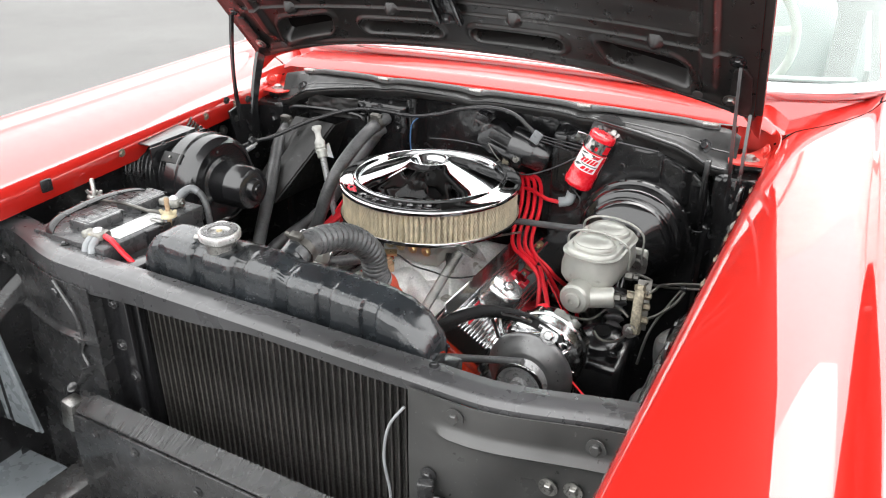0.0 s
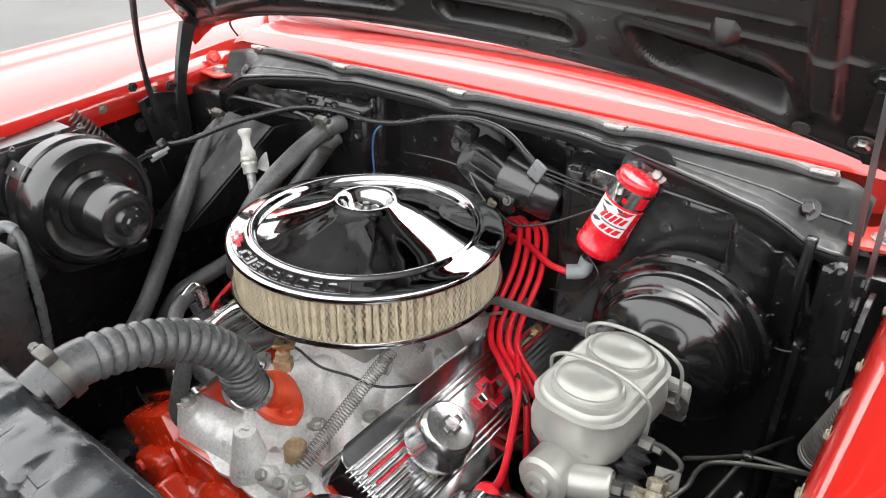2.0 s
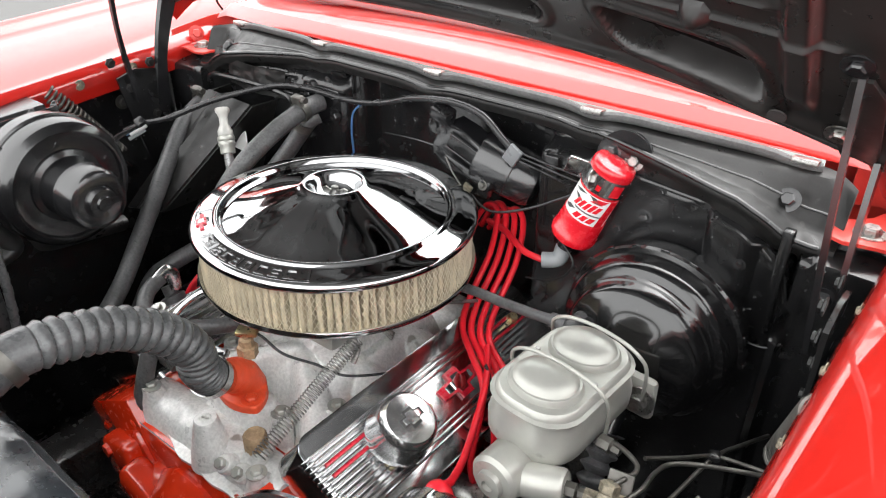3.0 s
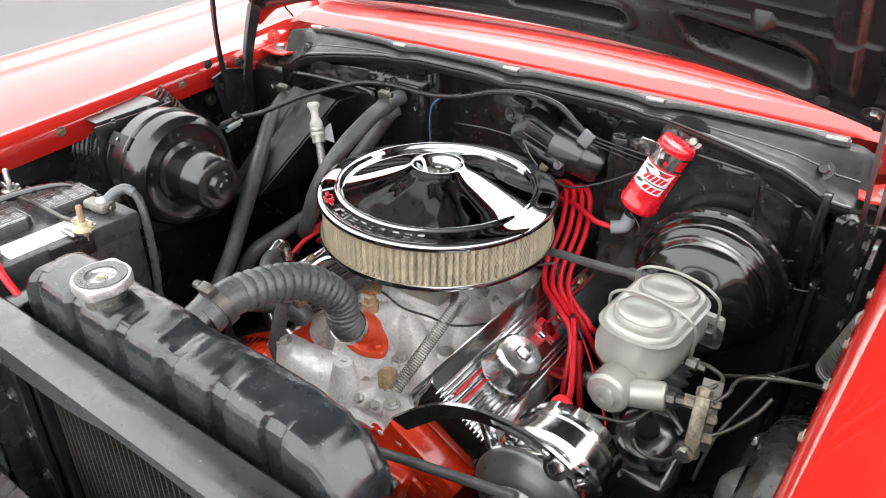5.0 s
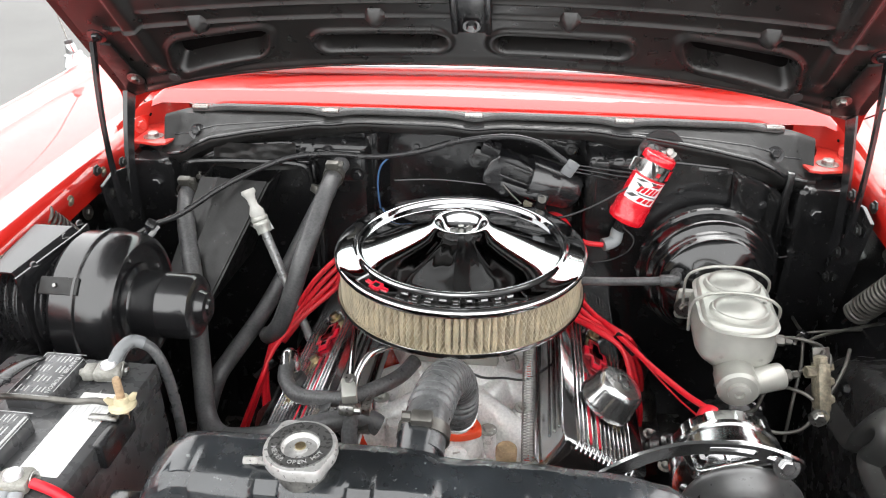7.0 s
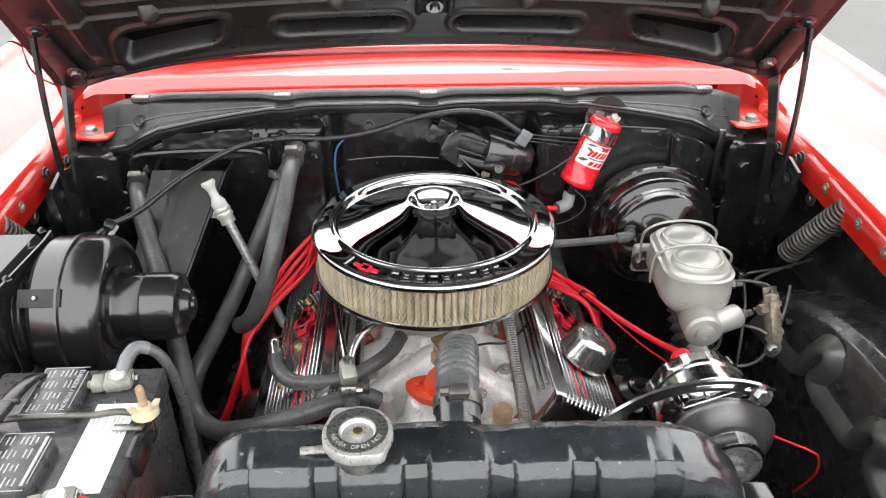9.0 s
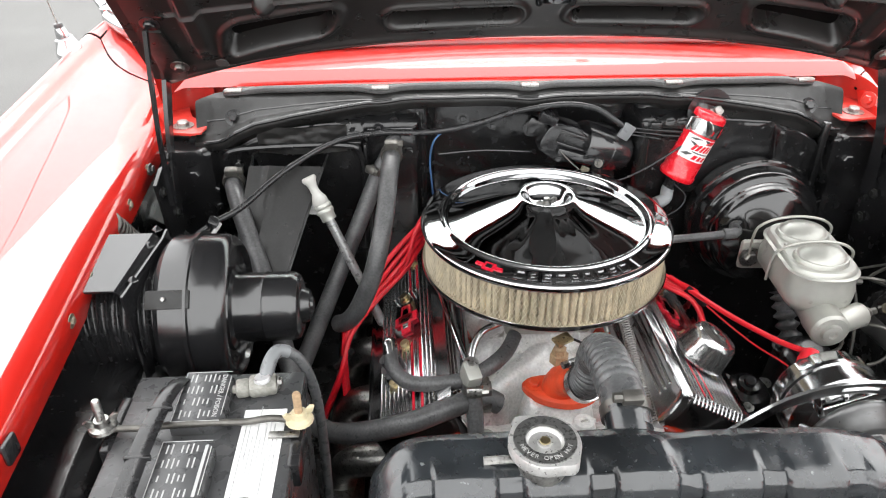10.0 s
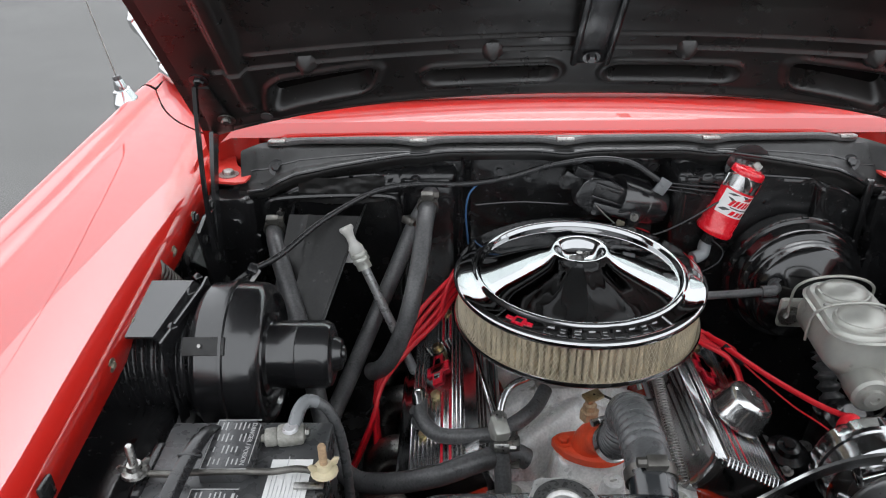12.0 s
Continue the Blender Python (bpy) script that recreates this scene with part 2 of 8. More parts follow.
def spline(points, steps=8, closed=False):
    pts = [Vector(p) for p in points]
    n = len(pts)
    out = []
    for i in range(n if closed else n - 1):
        p0, p1, p2, p3 = (pts[(i + k) % n] if closed else pts[min(max(i + k, 0), n - 1)] for k in (-1, 0, 1, 2))
        for s in range(steps):
            t = s / steps
            out.append(0.5 * ((2 * p1) + (p2 - p0) * t + (2 * p0 - 5 * p1 + 4 * p2 - p3) * t * t + (3 * p1 - p0 - 3 * p2 + p3) * t ** 3))
    if not closed:
        out.append(pts[-1])
    return out


def sweep(line, radius, segs=10, bm=None, closed=False, caps=True, flat=1.0):
    """A tube along a line of vectors; radius is a number or a function of the way along, 0 to 1."""
    bm = bm or bmesh.new()
    n = len(line)
    rings = []
    t0 = (line[1] - line[0]).normalized()
    up = t0.orthogonal().normalized()
    for i, p in enumerate(line):
        a, b = (line[i - 1], line[(i + 1) % n]) if closed else (line[max(i - 1, 0)], line[min(i + 1, n - 1)])
        d = (b - a).normalized()
        up = (up - d * up.dot(d)).normalized()
        side = d.cross(up)
        r = radius(i / max(n - 1, 1)) if callable(radius) else radius
        rings.append([bm.verts.new(p + up * (r * math.cos(2 * math.pi * k / segs) * flat) + side * (r * math.sin(2 * math.pi * k / segs))) for k in range(segs)])
    pairs = list(zip(rings, rings[1:])) + ([(rings[-1], rings[0])] if closed else [])
    for a, b in pairs:
        for k in range(segs):
            bm.faces.new((a[k], a[(k + 1) % segs], b[(k + 1) % segs], b[k]))
    if caps and not closed:
        bm.faces.new(rings[0])
        bm.faces.new(rings[-1])
    return bm


def tube(points, radius, segs=10, steps=8, bm=None, closed=False, flat=1.0):
    return sweep(spline(points, steps, closed), radius, segs, bm, closed, flat=flat)


def sheet(fn, us, vs, thick=0.0, bm=None):
    """A curved sheet fn(u, v) -> point over the rows us and vs; thick gives it a second skin along its normal."""
    bm = bm or bmesh.new()
    P = [[Vector(fn(u, v)) for v in vs] for u in us]
    nu, nv = len(us), len(vs)
    A = [[bm.verts.new(p) for p in row] for row in P]
    for i in range(nu - 1):
        for j in range(nv - 1):
            bm.faces.new((A[i][j], A[i + 1][j], A[i + 1][j + 1], A[i][j + 1]))
    if thick:
        B = []
        for i in range(nu):
            row = []
            for j in range(nv):
                du = P[min(i + 1, nu - 1)][j] - P[max(i - 1, 0)][j]
                dv = P[i][min(j + 1, nv - 1)] - P[i][max(j - 1, 0)]
                row.append(bm.verts.new(P[i][j] - du.cross(dv).normalized() * thick))
            B.append(row)
        for i in range(nu - 1):
            for j in range(nv - 1):
                bm.faces.new((B[i][j], B[i][j + 1], B[i + 1][j + 1], B[i + 1][j]))
        for i in range(nu - 1):
            for j in (0, nv - 1):
                bm.faces.new((A[i][j], A[i + 1][j], B[i + 1][j], B[i][j]))
        for j in range(nv - 1):
            for i in (0, nu - 1):
                bm.faces.new((A[i][j], A[i][j + 1], B[i][j + 1], B[i][j]))
    return bm


def prism(outline, depth, m=None, bm=None, bevel=0.0):
    """An outline in the plane (x, y) raised by depth along z."""
    bm = bm or bmesh.new()
    m = m or Matrix()
    lo = [bm.verts.new(m @ Vector((x, y, 0))) for x, y in outline]
    hi = [bm.verts.new(m @ Vector((x, y, depth))) for x, y in outline]
    n = len(outline)
    top = bm.faces.new(hi)
    bm.faces.new(lo[::-1])
    for i in range(n):
        bm.faces.new((lo[i], lo[(i + 1) % n], hi[(i + 1) % n], hi[i]))
    if bevel:
        bmesh.ops.bevel(bm, geom=list(top.edges), offset=bevel, segments=2, affect="EDGES", profile=0.5)
    return bm


def span(a, b, n):
    return [a + (b - a) * i / (n - 1) for i in range(n)]


def smooth_step(a, b, x):
    t = min(1.0, max(0.0, (x - a) / (b - a)))
    return t * t * (3 - 2 * t)


def along(p, q, roll=0.0):
    """A pose at p whose z axis points to q."""
    d = Vector(q) - Vector(p)
    return Matrix.Translation(p) @ d.to_track_quat("Z", "Y").to_matrix().to_4x4() @ Matrix.Rotation(radians(roll), 4, "Z")


def bolt(at, out, parent, r=0.008, mat=None, name="bolt", washer=True):
    """A hexagon head on a washer, facing along out."""
    bm = bmesh.new()
    m = along(at, Vector(at) + Vector(out))
    if washer:
        lathe([(0, 0), (r * 1.7, 0), (r * 1.7, r * 0.25), (0, r * 0.25)], m, 16, bm)
    lathe([(0, 0), (r, 0), (r, r * 0.8), (r * 0.8, r * 1.0), (0, r * 1.0)], m, 6, bm)
    return part(name, bm, mat or BLACK_SATIN, parent, smooth=30)


def clamp(at, axis, r, parent, mat=None, width=0.012):
    """A worm-drive hose clamp round a hose of radius r."""
    m = along(at, Vector(at) + Vector(axis))
    bm = lathe([(r, -width / 2), (r + 0.0025, -width / 2), (r + 0.0025, width / 2), (r, width / 2), (r, -width / 2)], m, 28)
    box(bm, (0.02, 0.011, width * 1.05), m @ Matrix.Translation((0, r + 0.006, 0)), 0.002)
    lathe([(0, 0), (0.005, 0), (0.005, 0.008), (0, 0.008)], m @ pose(0.01, r + 0.007, 0, 0, 90, 0), 8, bm)
    return part("hose_clamp", bm, mat or STEEL, parent, "dull steel worm-drive clamp", 30)

# ---- ground ----
def build_ground():
    bm = sheet(lambda u, v: (u, v, 0.0), [-400, -40, -8, -3, 3, 8, 40, 400], [-400, -40, -8, -3, 3, 8, 40, 400])
    ob = part("ground", bm, ASPHALT, smooth=0)
    tagged(ob, "grey asphalt of an open car park", "ground", kind="structure")


build_ground()

# ---- the car body: x to the driver's side, y to the rear, z up ----
car = thing("car", "glossy red classic car with its hood open", "car", (0, 0.6, 0))
CAR = Matrix.Translation((0, -0.6, 0))


def body(name, bm, mat, parent=None, label="", smooth=40.0):
    """A part of the car, built in world measures."""
    bm.transform(CAR)
    return part(name, bm, mat, parent or car, label, smooth)


def lip_z(y):
    return 0.996 + 0.06 * y


def lip_x(y):
    return 0.572 + 0.035 * y


def along_table(x, rows):
    for (x0, v0), (x1, v1) in zip(rows, rows[1:]):
        if x <= x1:
            return v0 + (v1 - v0) * max(0.0, x - x0) / (x1 - x0)
    return rows[-1][1]


def fender_end(x):
    """Where the fender meets the cowl panel, by distance from the middle."""
    return along_table(x, [(0.575, 0.240), (0.590, 0.292), (0.610, 0.311), (0.640, 0.320), (0.665, 0.334), (0.690, 0.358), (0.714, 0.393), (0.735, 0.435), (0.745, 0.457), (0.80, 0.460)])


def fender_section(y, u):
    """The fender's section: distance from the middle and height, u from the lip's foot 0 to the sill 13."""
    zl, xi, zc = lip_z(y), lip_x(y), 1.037 + 0.06 * y
    nose = smooth_step(-0.7, -1.15, y) * 0.10
    rows = [(xi + 0.004, zl - 0.050), (xi - 0.001, zl - 0.018), (xi + 0.004, zl - 0.007), (xi + 0.011, zl + 0.001), (0.625, zl + 0.0195), (0.69, zc - 0.0085),
            (0.735, zc - 0.004), (0.748, zc + 0.006), (0.760, zc + 0.013), (0.772, zc + 0.013), (0.795, zc - 0.008), (0.835, zc - 0.045), (0.862, zc - 0.10), (0.885, zc - 0.22), (0.90, zc - 0.42), (0.89, 0.42)]
    i = min(int(u), len(rows) - 2)
    t = u - i
    p = [rows[min(max(i + k, 0), len(rows) - 1)] for k in (-1, 0, 1, 2)]
    if 3 <= i <= 12:
        x, z = (0.5 * (2 * p[1][c] + (p[2][c] - p[0][c]) * t + (2 * p[0][c] - 5 * p[1][c] + 4 * p[2][c] - p[3][c]) * t * t + (3 * p[1][c] - p[0][c] - 3 * p[2][c] + p[3][c]) * t ** 3) for c in (0, 1))
    else:
        x, z = (p[1][c] + (p[2][c] - p[1][c]) * t for c in (0, 1))
    return x, z - nose * smooth_step(0.6, 0.9, x)


def fender_top(y, x):
    """Height of the fender's upper face at a distance from the middle."""
    u = 3.0
    while u < 9.0 and fender_section(y, u)[0] < x:
        u += 0.05
    return fender_section(y, u)[1]


def build_fender(s, label):
    us = [0, 0.5, 1, 2, 3, 3.25, 3.5, 3.75, 4, 4.25, 4.5, 4.75, 5, 5.33, 5.67, 6, 6.5, 7, 7.5, 8, 8.5, 9, 9.5, 10, 10.5, 11, 11.5, 12, 12.5, 13, 13.5, 14, 15]
    vs = span(0.0, 1.0, 46)

    def at(u, v):
        x0, _ = fender_section(0.2, u)
        end = fender_end(min(x0, 0.79))
        y = -1.16 + v * (end + 1.16)
        x, z = fender_section(y, u)
        return (s * x, y, z)
    body("fender", sheet(at, us, vs, 0.0015 * s), RED, None, label, 35)
    # apron under the lip
    ap = [(0.0, 0.0), (0.030, -0.03), (0.030, -0.10), (0.0, -0.16), (-0.03, -0.55)]

    def apron(u, v):
        i = min(int(u), 3)
        t = u - i
        y = -1.14 + v * 1.44
        dx = ap[i][0] + (ap[i + 1][0] - ap[i][0]) * t
        dz = ap[i][1] + (ap[i + 1][1] - ap[i][1]) * t
        return (s * (lip_x(y) + 0.010 + dx), y, lip_z(y) - 0.035 + dz)
    ob = body("inner_fender", sheet(apron, span(0, 4, 17), span(0, 1, 38), 0.002 * s), BLACK, None, "black-painted inner fender panel", 35)
    # bolts and clips along the lip
    for y in (-0.02, 0.07):
        bolt(CAR @ Vector((s * (lip_x(y) + 0.034), y, lip_z(y) - 0.085)), (-s, 0, 0.1), ob, 0.0075, PIPE)
    for y in (-0.255, -0.180, -0.111, -0.014, 0.085):
        bm = lathe([(0, 0), (0.0085, 0), (0.0085, 0.001), (0.0048, 0.0016)], CAR @ along((s * (lip_x(y) + 0.0005), y, lip_z(y) - 0.021), (0, y, lip_z(y) - 0.05)), 20)
        lathe([(0.0048, 0.001), (0.0048, 0.0032), (0.0038, 0.0042), (0, 0.0042)], CAR @ along((s * (lip_x(y) + 0.0005), y, lip_z(y) - 0.021), (0, y, lip_z(y) - 0.05)), 6, bm)
        part("flange_bolt", bm, TARNISHED, ob, "tarnished washer-head bolt", 30)
    m = CAR @ pose(s * (lip_x(-0.43) - 0.003), -0.43, lip_z(-0.43) - 0.020)
    part("bumper", boxed((0.006, 0.022, 0.024), m, 0.003), PLASTIC, ob, "dark rubber hood bumper")


build_fender(1, "red front fender on the driver's side")
build_fender(-1, "red front fender on the passenger's side")


def build_wheel_housing(s):
    def at(u, v):
        y = -0.62 + u * 0.62
        arch = math.sqrt(max(0.0, 1 - ((y + 0.30) / 0.46) ** 2))
        top = 0.50 + 0.370 * arch
        rows = [(0.61, top + 0.010), (0.565, top + 0.004), (0.542, top), (0.528, top - 0.010), (0.521, top - 0.030), (0.519, 0.42)]
        i = min(int(v), 4)
        t = v - i
        return (s * (rows[i][0] + (rows[i + 1][0] - rows[i][0]) * t), y, rows[i][1] + (rows[i + 1][1] - rows[i][1]) * t)
    ob = body("wheel_housing", sheet(at, span(0, 1, 30), span(0, 5, 31), 0.002 * s), BLACK_ROUGH if s > 0 else BLACK, None, "black wheel housing with a dusty top", 40)
    for pts in ([(-0.020, 0.740), (-0.090, 0.749), (-0.150, 0.758), (-0.162, 0.776), (-0.176, 0.803), (-0.194, 0.827), (-0.212, 0.833), (-0.221, 0.820), (-0.212, 0.795), (-0.200, 0.772), (-0.222, 0.762), (-0.260, 0.760), (-0.297, 0.760), (-0.308, 0.780), (-0.322, 0.803), (-0.340, 0.812), (-0.353, 0.800), (-0.347, 0.770), (-0.370, 0.750), (-0.430, 0.735)],):
        line = spline([(s * 0.520, y, z) for y, z in pts], 7)
        bm = bmesh.new()
        rows = []
        for i, p in enumerate(line):
            d = (line[min(i + 1, len(line) - 1)] - line[max(i - 1, 0)]).normalized()
            up = Vector((1, 0, 0)).cross(d).normalized() * s
            rows.append([bm.verts.new(p + up * q + Vector((-s * h, 0, 0))) for q, h in ((-0.017, -0.003), (-0.007, 0.009), (0.003, 0.015), (0.007, 0.015), (0.011, 0.011), (0.015, -0.003))])
        for p, q in zip(rows, rows[1:]):
            for k in range(5):
                bm.faces.new((p[k], p[k + 1], q[k + 1], q[k]))
        # the rib's sky highlight is put into a paler grey than the panel's
        body("stiffening_rib", bm, PANEL_GREY, ob, "satin black pressed rib, highlight put into a lighter grey", 60)
    for y, z in ((-0.10, 0.80), (-0.245, 0.80), (-0.19, 0.70)):
        bolt(CAR @ Vector((s * 0.519, y, z)), (-s, 0, 0), ob, 0.006, BLACK_SATIN)


build_wheel_housing(1)
build_wheel_housing(-1)


# cowl, its rubber seal and the windshield
def seal_y(x):
    return 0.200 + 0.215 * x * x


def seal_z(x):
    return 1.058 - 0.075 * x * x


def glass_y(x):
    return 0.340 + 0.205 * (abs(x) / 0.75) ** 6


def build_cowl():
    xs = sorted(set([round(x, 4) for x in span(-0.747, 0.747, 71)] + [-0.56, 0.56]))

    def at(x, v):
        a = abs(x)
        k = smooth_step(0.555, 0.61, a)
        yf = (seal_y(x) + 0.010) * (1 - k) + (fender_end(a) + 0.004) * k
        yg = max(glass_y(x), yf + 0.012)
        y = yf + (yg - yf) * v
        zf = seal_z(x) + 0.002
        zm = zf + 0.024 * (0.80 * min(1.0, v / 0.16) ** 0.7 + 0.20 * v)
        return (x, y, zm * (1 - k) + fender_top(y, max(a, 0.605)) * k)
    body("cowl", sheet(at, xs, [0, 0.02, 0.05, 0.09, 0.13, 0.16, 0.2, 0.27, 0.35, 0.5, 0.65, 0.8, 0.92, 1.0], 0.0015), RED, None, "red cowl panel below the windshield", 35)
    # bead of rubber, with its metal clips
    bm = bmesh.new()
    xs = span(-0.488, 0.488, 101)
    clips = (-0.471, -0.234, 0.0, 0.234, 0.471)
    line = [Vector((x, seal_y(x), seal_z(x) - 0.0065 * math.exp(-((min(abs(x - c) for c in clips)) / 0.026) ** 2))) for x in xs]
    sweep(line, 0.0075, 10, bm, flat=0.7)
    rub = body("cowl_seal", bm, SEAL, None, "grey rubber bead held by metal clips")
    for c in clips:
        bm = boxed((0.028, 0.017, 0.007), pose(c, seal_y(c) - 0.003, seal_z(c) + 0.0005, -10, 0, 0), 0.002)
        body("clip", bm, STEEL, rub, "bright metal clip")


build_cowl()


def build_seams():
    """Dark joints where the fender meets the cowl and the door meets both."""
    for s in (-1, 1):
        xs = span(0.585, 0.746, 28)
        line = [Vector((s * x, fender_end(x) + 0.001, fender_top(fender_end(x), x) - 0.0012)) for x in xs]
        body("panel_joint", sweep(line, 0.0018, 8), HOLLOW, None, "dark joint between fender and cowl")
        line = [Vector((s * x, 0.4625, fender_section(0.460, u)[1] - 0.0012)) for u in span(6.6, 12.0, 40) for x in (fender_section(0.460, u)[0],)]
        body("panel_joint", sweep(line, 0.0018, 8), HOLLOW, None, "dark joint between fender and door")
        line = [Vector((s * (0.7475 + 0.10 * (y - 0.47)), y, fender_top(0.460, 0.75) - 0.0006)) for y in span(0.465, 0.56, 10)]
        body("panel_joint", sweep(line, 0.0018, 8), HOLLOW, None, "dark joint along the door's inner edge")


build_seams()


def build_windshield():
    xs = span(-0.76, 0.76, 61)
    rake = 0.40

    def at(x, v):
        return (x * (1 - 0.06 * v), glass_y(x) + 0.014 + rake * v * 0.8, 1.096 - 0.018 * (x / 0.75) ** 2 + 0.42 * v)
    glass = body("windshield", sheet(at, xs, span(0, 1, 9), 0.004), GLASS, None, "clear wrap-around windshield", 60)
    glass.visible_shadow = False
    def riser(x, v):
        p, a = Vector(at(x, 0)), abs(x)
        k = smooth_step(0.555, 0.61, a)
        low = (seal_z(x) + 0.024) * (1 - k) + fender_top(glass_y(x), max(a, 0.605)) * k
        low = min(low, p.z - 0.016)
        return (p.x, p.y - 0.020 + 0.016 * math.sin(v * math.pi / 2), low - 0.004 + (p.z - low) * v)
    body("cowl_riser", sheet(riser, xs, span(0, 1, 6), 0.0015), RED, None, "red rolled panel under the windshield trim", 50)
    bm = bmesh.new()
    sweep([Vector(at(x, 0)) + Vector((0, -0.006, 0.0)) for x in xs], 0.020, 12, bm, flat=0.9)
    body("windshield_trim", bm, CHROME, None, "bright chrome windshield trim")
    for s in (-1, 1):
        bm = bmesh.new()
        sweep([Vector(at(s * 0.76, v)) + Vector((s * 0.004, 0.004, 0)) for v in span(0, 1, 12)], 0.012, 10, bm)
        body("windshield_pillar", bm, CHROME, None, "chrome windshield pillar")
    # door tops and the dash behind the glass
    for s in (-1, 1):
        def side(u, v):
            y = 0.467 + v * 1.25
            x, z = fender_section(0.460 + 0.3 * (y - 0.46), u)
            return (s * x, y, z)
        body("door", sheet(side, [6.6, 6.8, 7, 7.25, 7.5, 7.75, 8, 8.5, 9, 10, 11, 12, 13, 14, 15], span(0, 1, 8), 0.0015 * s), RED, None, "red front door", 35)
        bm = boxed((0.012, 1.05, 0.55), pose(s * 0.715, 1.17, 0.82), 0.004)
        body("door_trim", bm, TRIM, None, "pale grey door trim panel")

    def dash(u, v):
        a = v * math.pi * 0.55
        return (u, 0.50 + 0.30 * (abs(u) / 0.75) ** 4 * 0.4 + 0.16 * math.sin(a), 1.02 + 0.06 * math.cos(a))
    body("dashboard", sheet(dash, span(-0.70, 0.70, 25), span(0, 1, 9), 0.004), TRIM, None, "pale grey dashboard")
    bm = bmesh.new()
    box(bm, (1.25, 0.16, 0.62), pose(0, 1.35, 0.86, -12, 0, 0), 0.05, 3)
    box(bm, (1.25, 0.55, 0.16), pose(0, 1.10, 0.62), 0.05, 3)
    body("front_seat", bm, TRIM, None, "pale grey bench seat")
    wheel = along((0.36, 0.72, 1.13), (0.36, 1.2, 1.36))
    bm = bmesh.new()
    sweep([wheel @ Vector((0.20 * math.cos(a), 0.20 * math.sin(a), 0)) for a in [2 * math.pi * i / 48 for i in range(48)]], 0.011, 10, bm, closed=True)
    lathe([(0, 0.01), (0.05, 0.005), (0.06, -0.02), (0.03, -0.05), (0, -0.05)], wheel, 24, bm)
    for a in (0.15, math.pi - 0.15):
        sweep([wheel @ Vector((r * math.cos(a), r * math.sin(a), -0.01 + 0.01 * r / 0.2)) for r in span(0.03, 0.2, 6)], 0.010, 8, bm)
    sweep([wheel @ Vector((0, 0, -0.03)), wheel @ Vector((0, 0, -0.25))], 0.022, 12, bm)
    body("steering_wheel", bm, IVORY, None, "pale steering wheel with two spokes")


build_windshield()


# ---- firewall ----
def ridge_z(x):
    """Height of the channel's front ridge, stepping down towards the sides."""
    return along_table(abs(x), [(0.0, 1.044), (0.19, 1.046), (0.22, 1.044), (0.25, 1.036), (0.31, 1.030), (0.37, 1.023), (0.43, 1.012), (0.46, 0.998), (0.485, 0.982), (0.51, 0.977), (0.60, 0.975)])


def press_z(x):
    """Upper edge of the pressings on both sides."""
    return along_table(abs(x), [(0.0, 1.010), (0.317, 1.010), (0.395, 1.004), (0.44, 0.990), (0.47, 0.972), (0.489, 0.955), (0.503, 0.910), (0.512, 0.84), (0.52, 0.60)])


def firewall_y(x, z):
    """Depth of the pressed steel firewall."""
    y = 0.215
    # raised pressing behind the brake booster, with a stepped block in it
    top = smooth_step(press_z(x), press_z(x) - 0.013, z)
    y -= 0.036 * smooth_step(0.17, 0.19, x) * smooth_step(0.515, 0.500, x) * top
    y -= 0.018 * smooth_step(0.402, 0.412, x) * smooth_step(0.462, 0.450, x) * smooth_step(0.885, 0.90, z - 0.3 * max(0.0, x - 0.43)) * smooth_step(0.996, 0.986, z + 0.3 * (x - 0.41))
    # deep pressing in the middle
    y += 0.035 * smooth_step(-0.165, -0.150, x) * smooth_step(0.185, 0.170, x) * smooth_step(1.03, 1.015, z)
    # heater side
    y -= 0.020 * smooth_step(-0.512, -0.500, x) * smooth_step(-0.170, -0.182, x) * top
    y -= 0.008 * smooth_step(-0.46, -0.452, x) * smooth_step(-0.262, -0.270, x) * smooth_step(0.992, 0.985, z)
    # side gussets at the hinge pillars
    y -= 0.045 * smooth_step(0.497, 0.505, abs(x)) * smooth_step(0.976, 0.968, z)
    # blistered paint and sealer
    for cx, cz, r in ((0.478, 0.955, 0.035), (0.47, 0.99, 0.02), (-0.475, 0.965, 0.028), (-0.36, 1.0, 0.02)):
        d = math.hypot(x - cx, z - cz)
        if d < r:
            y -= 0.0045 * abs(noise.noise((x * 110, z * 110, 7.0))) * smooth_step(r, r * 0.5, d)
    return y + 0.0014 * noise.noise((x * 9, z * 9, 3.1)) + 0.0006 * noise.noise((x * 34, z * 34, 1.3))


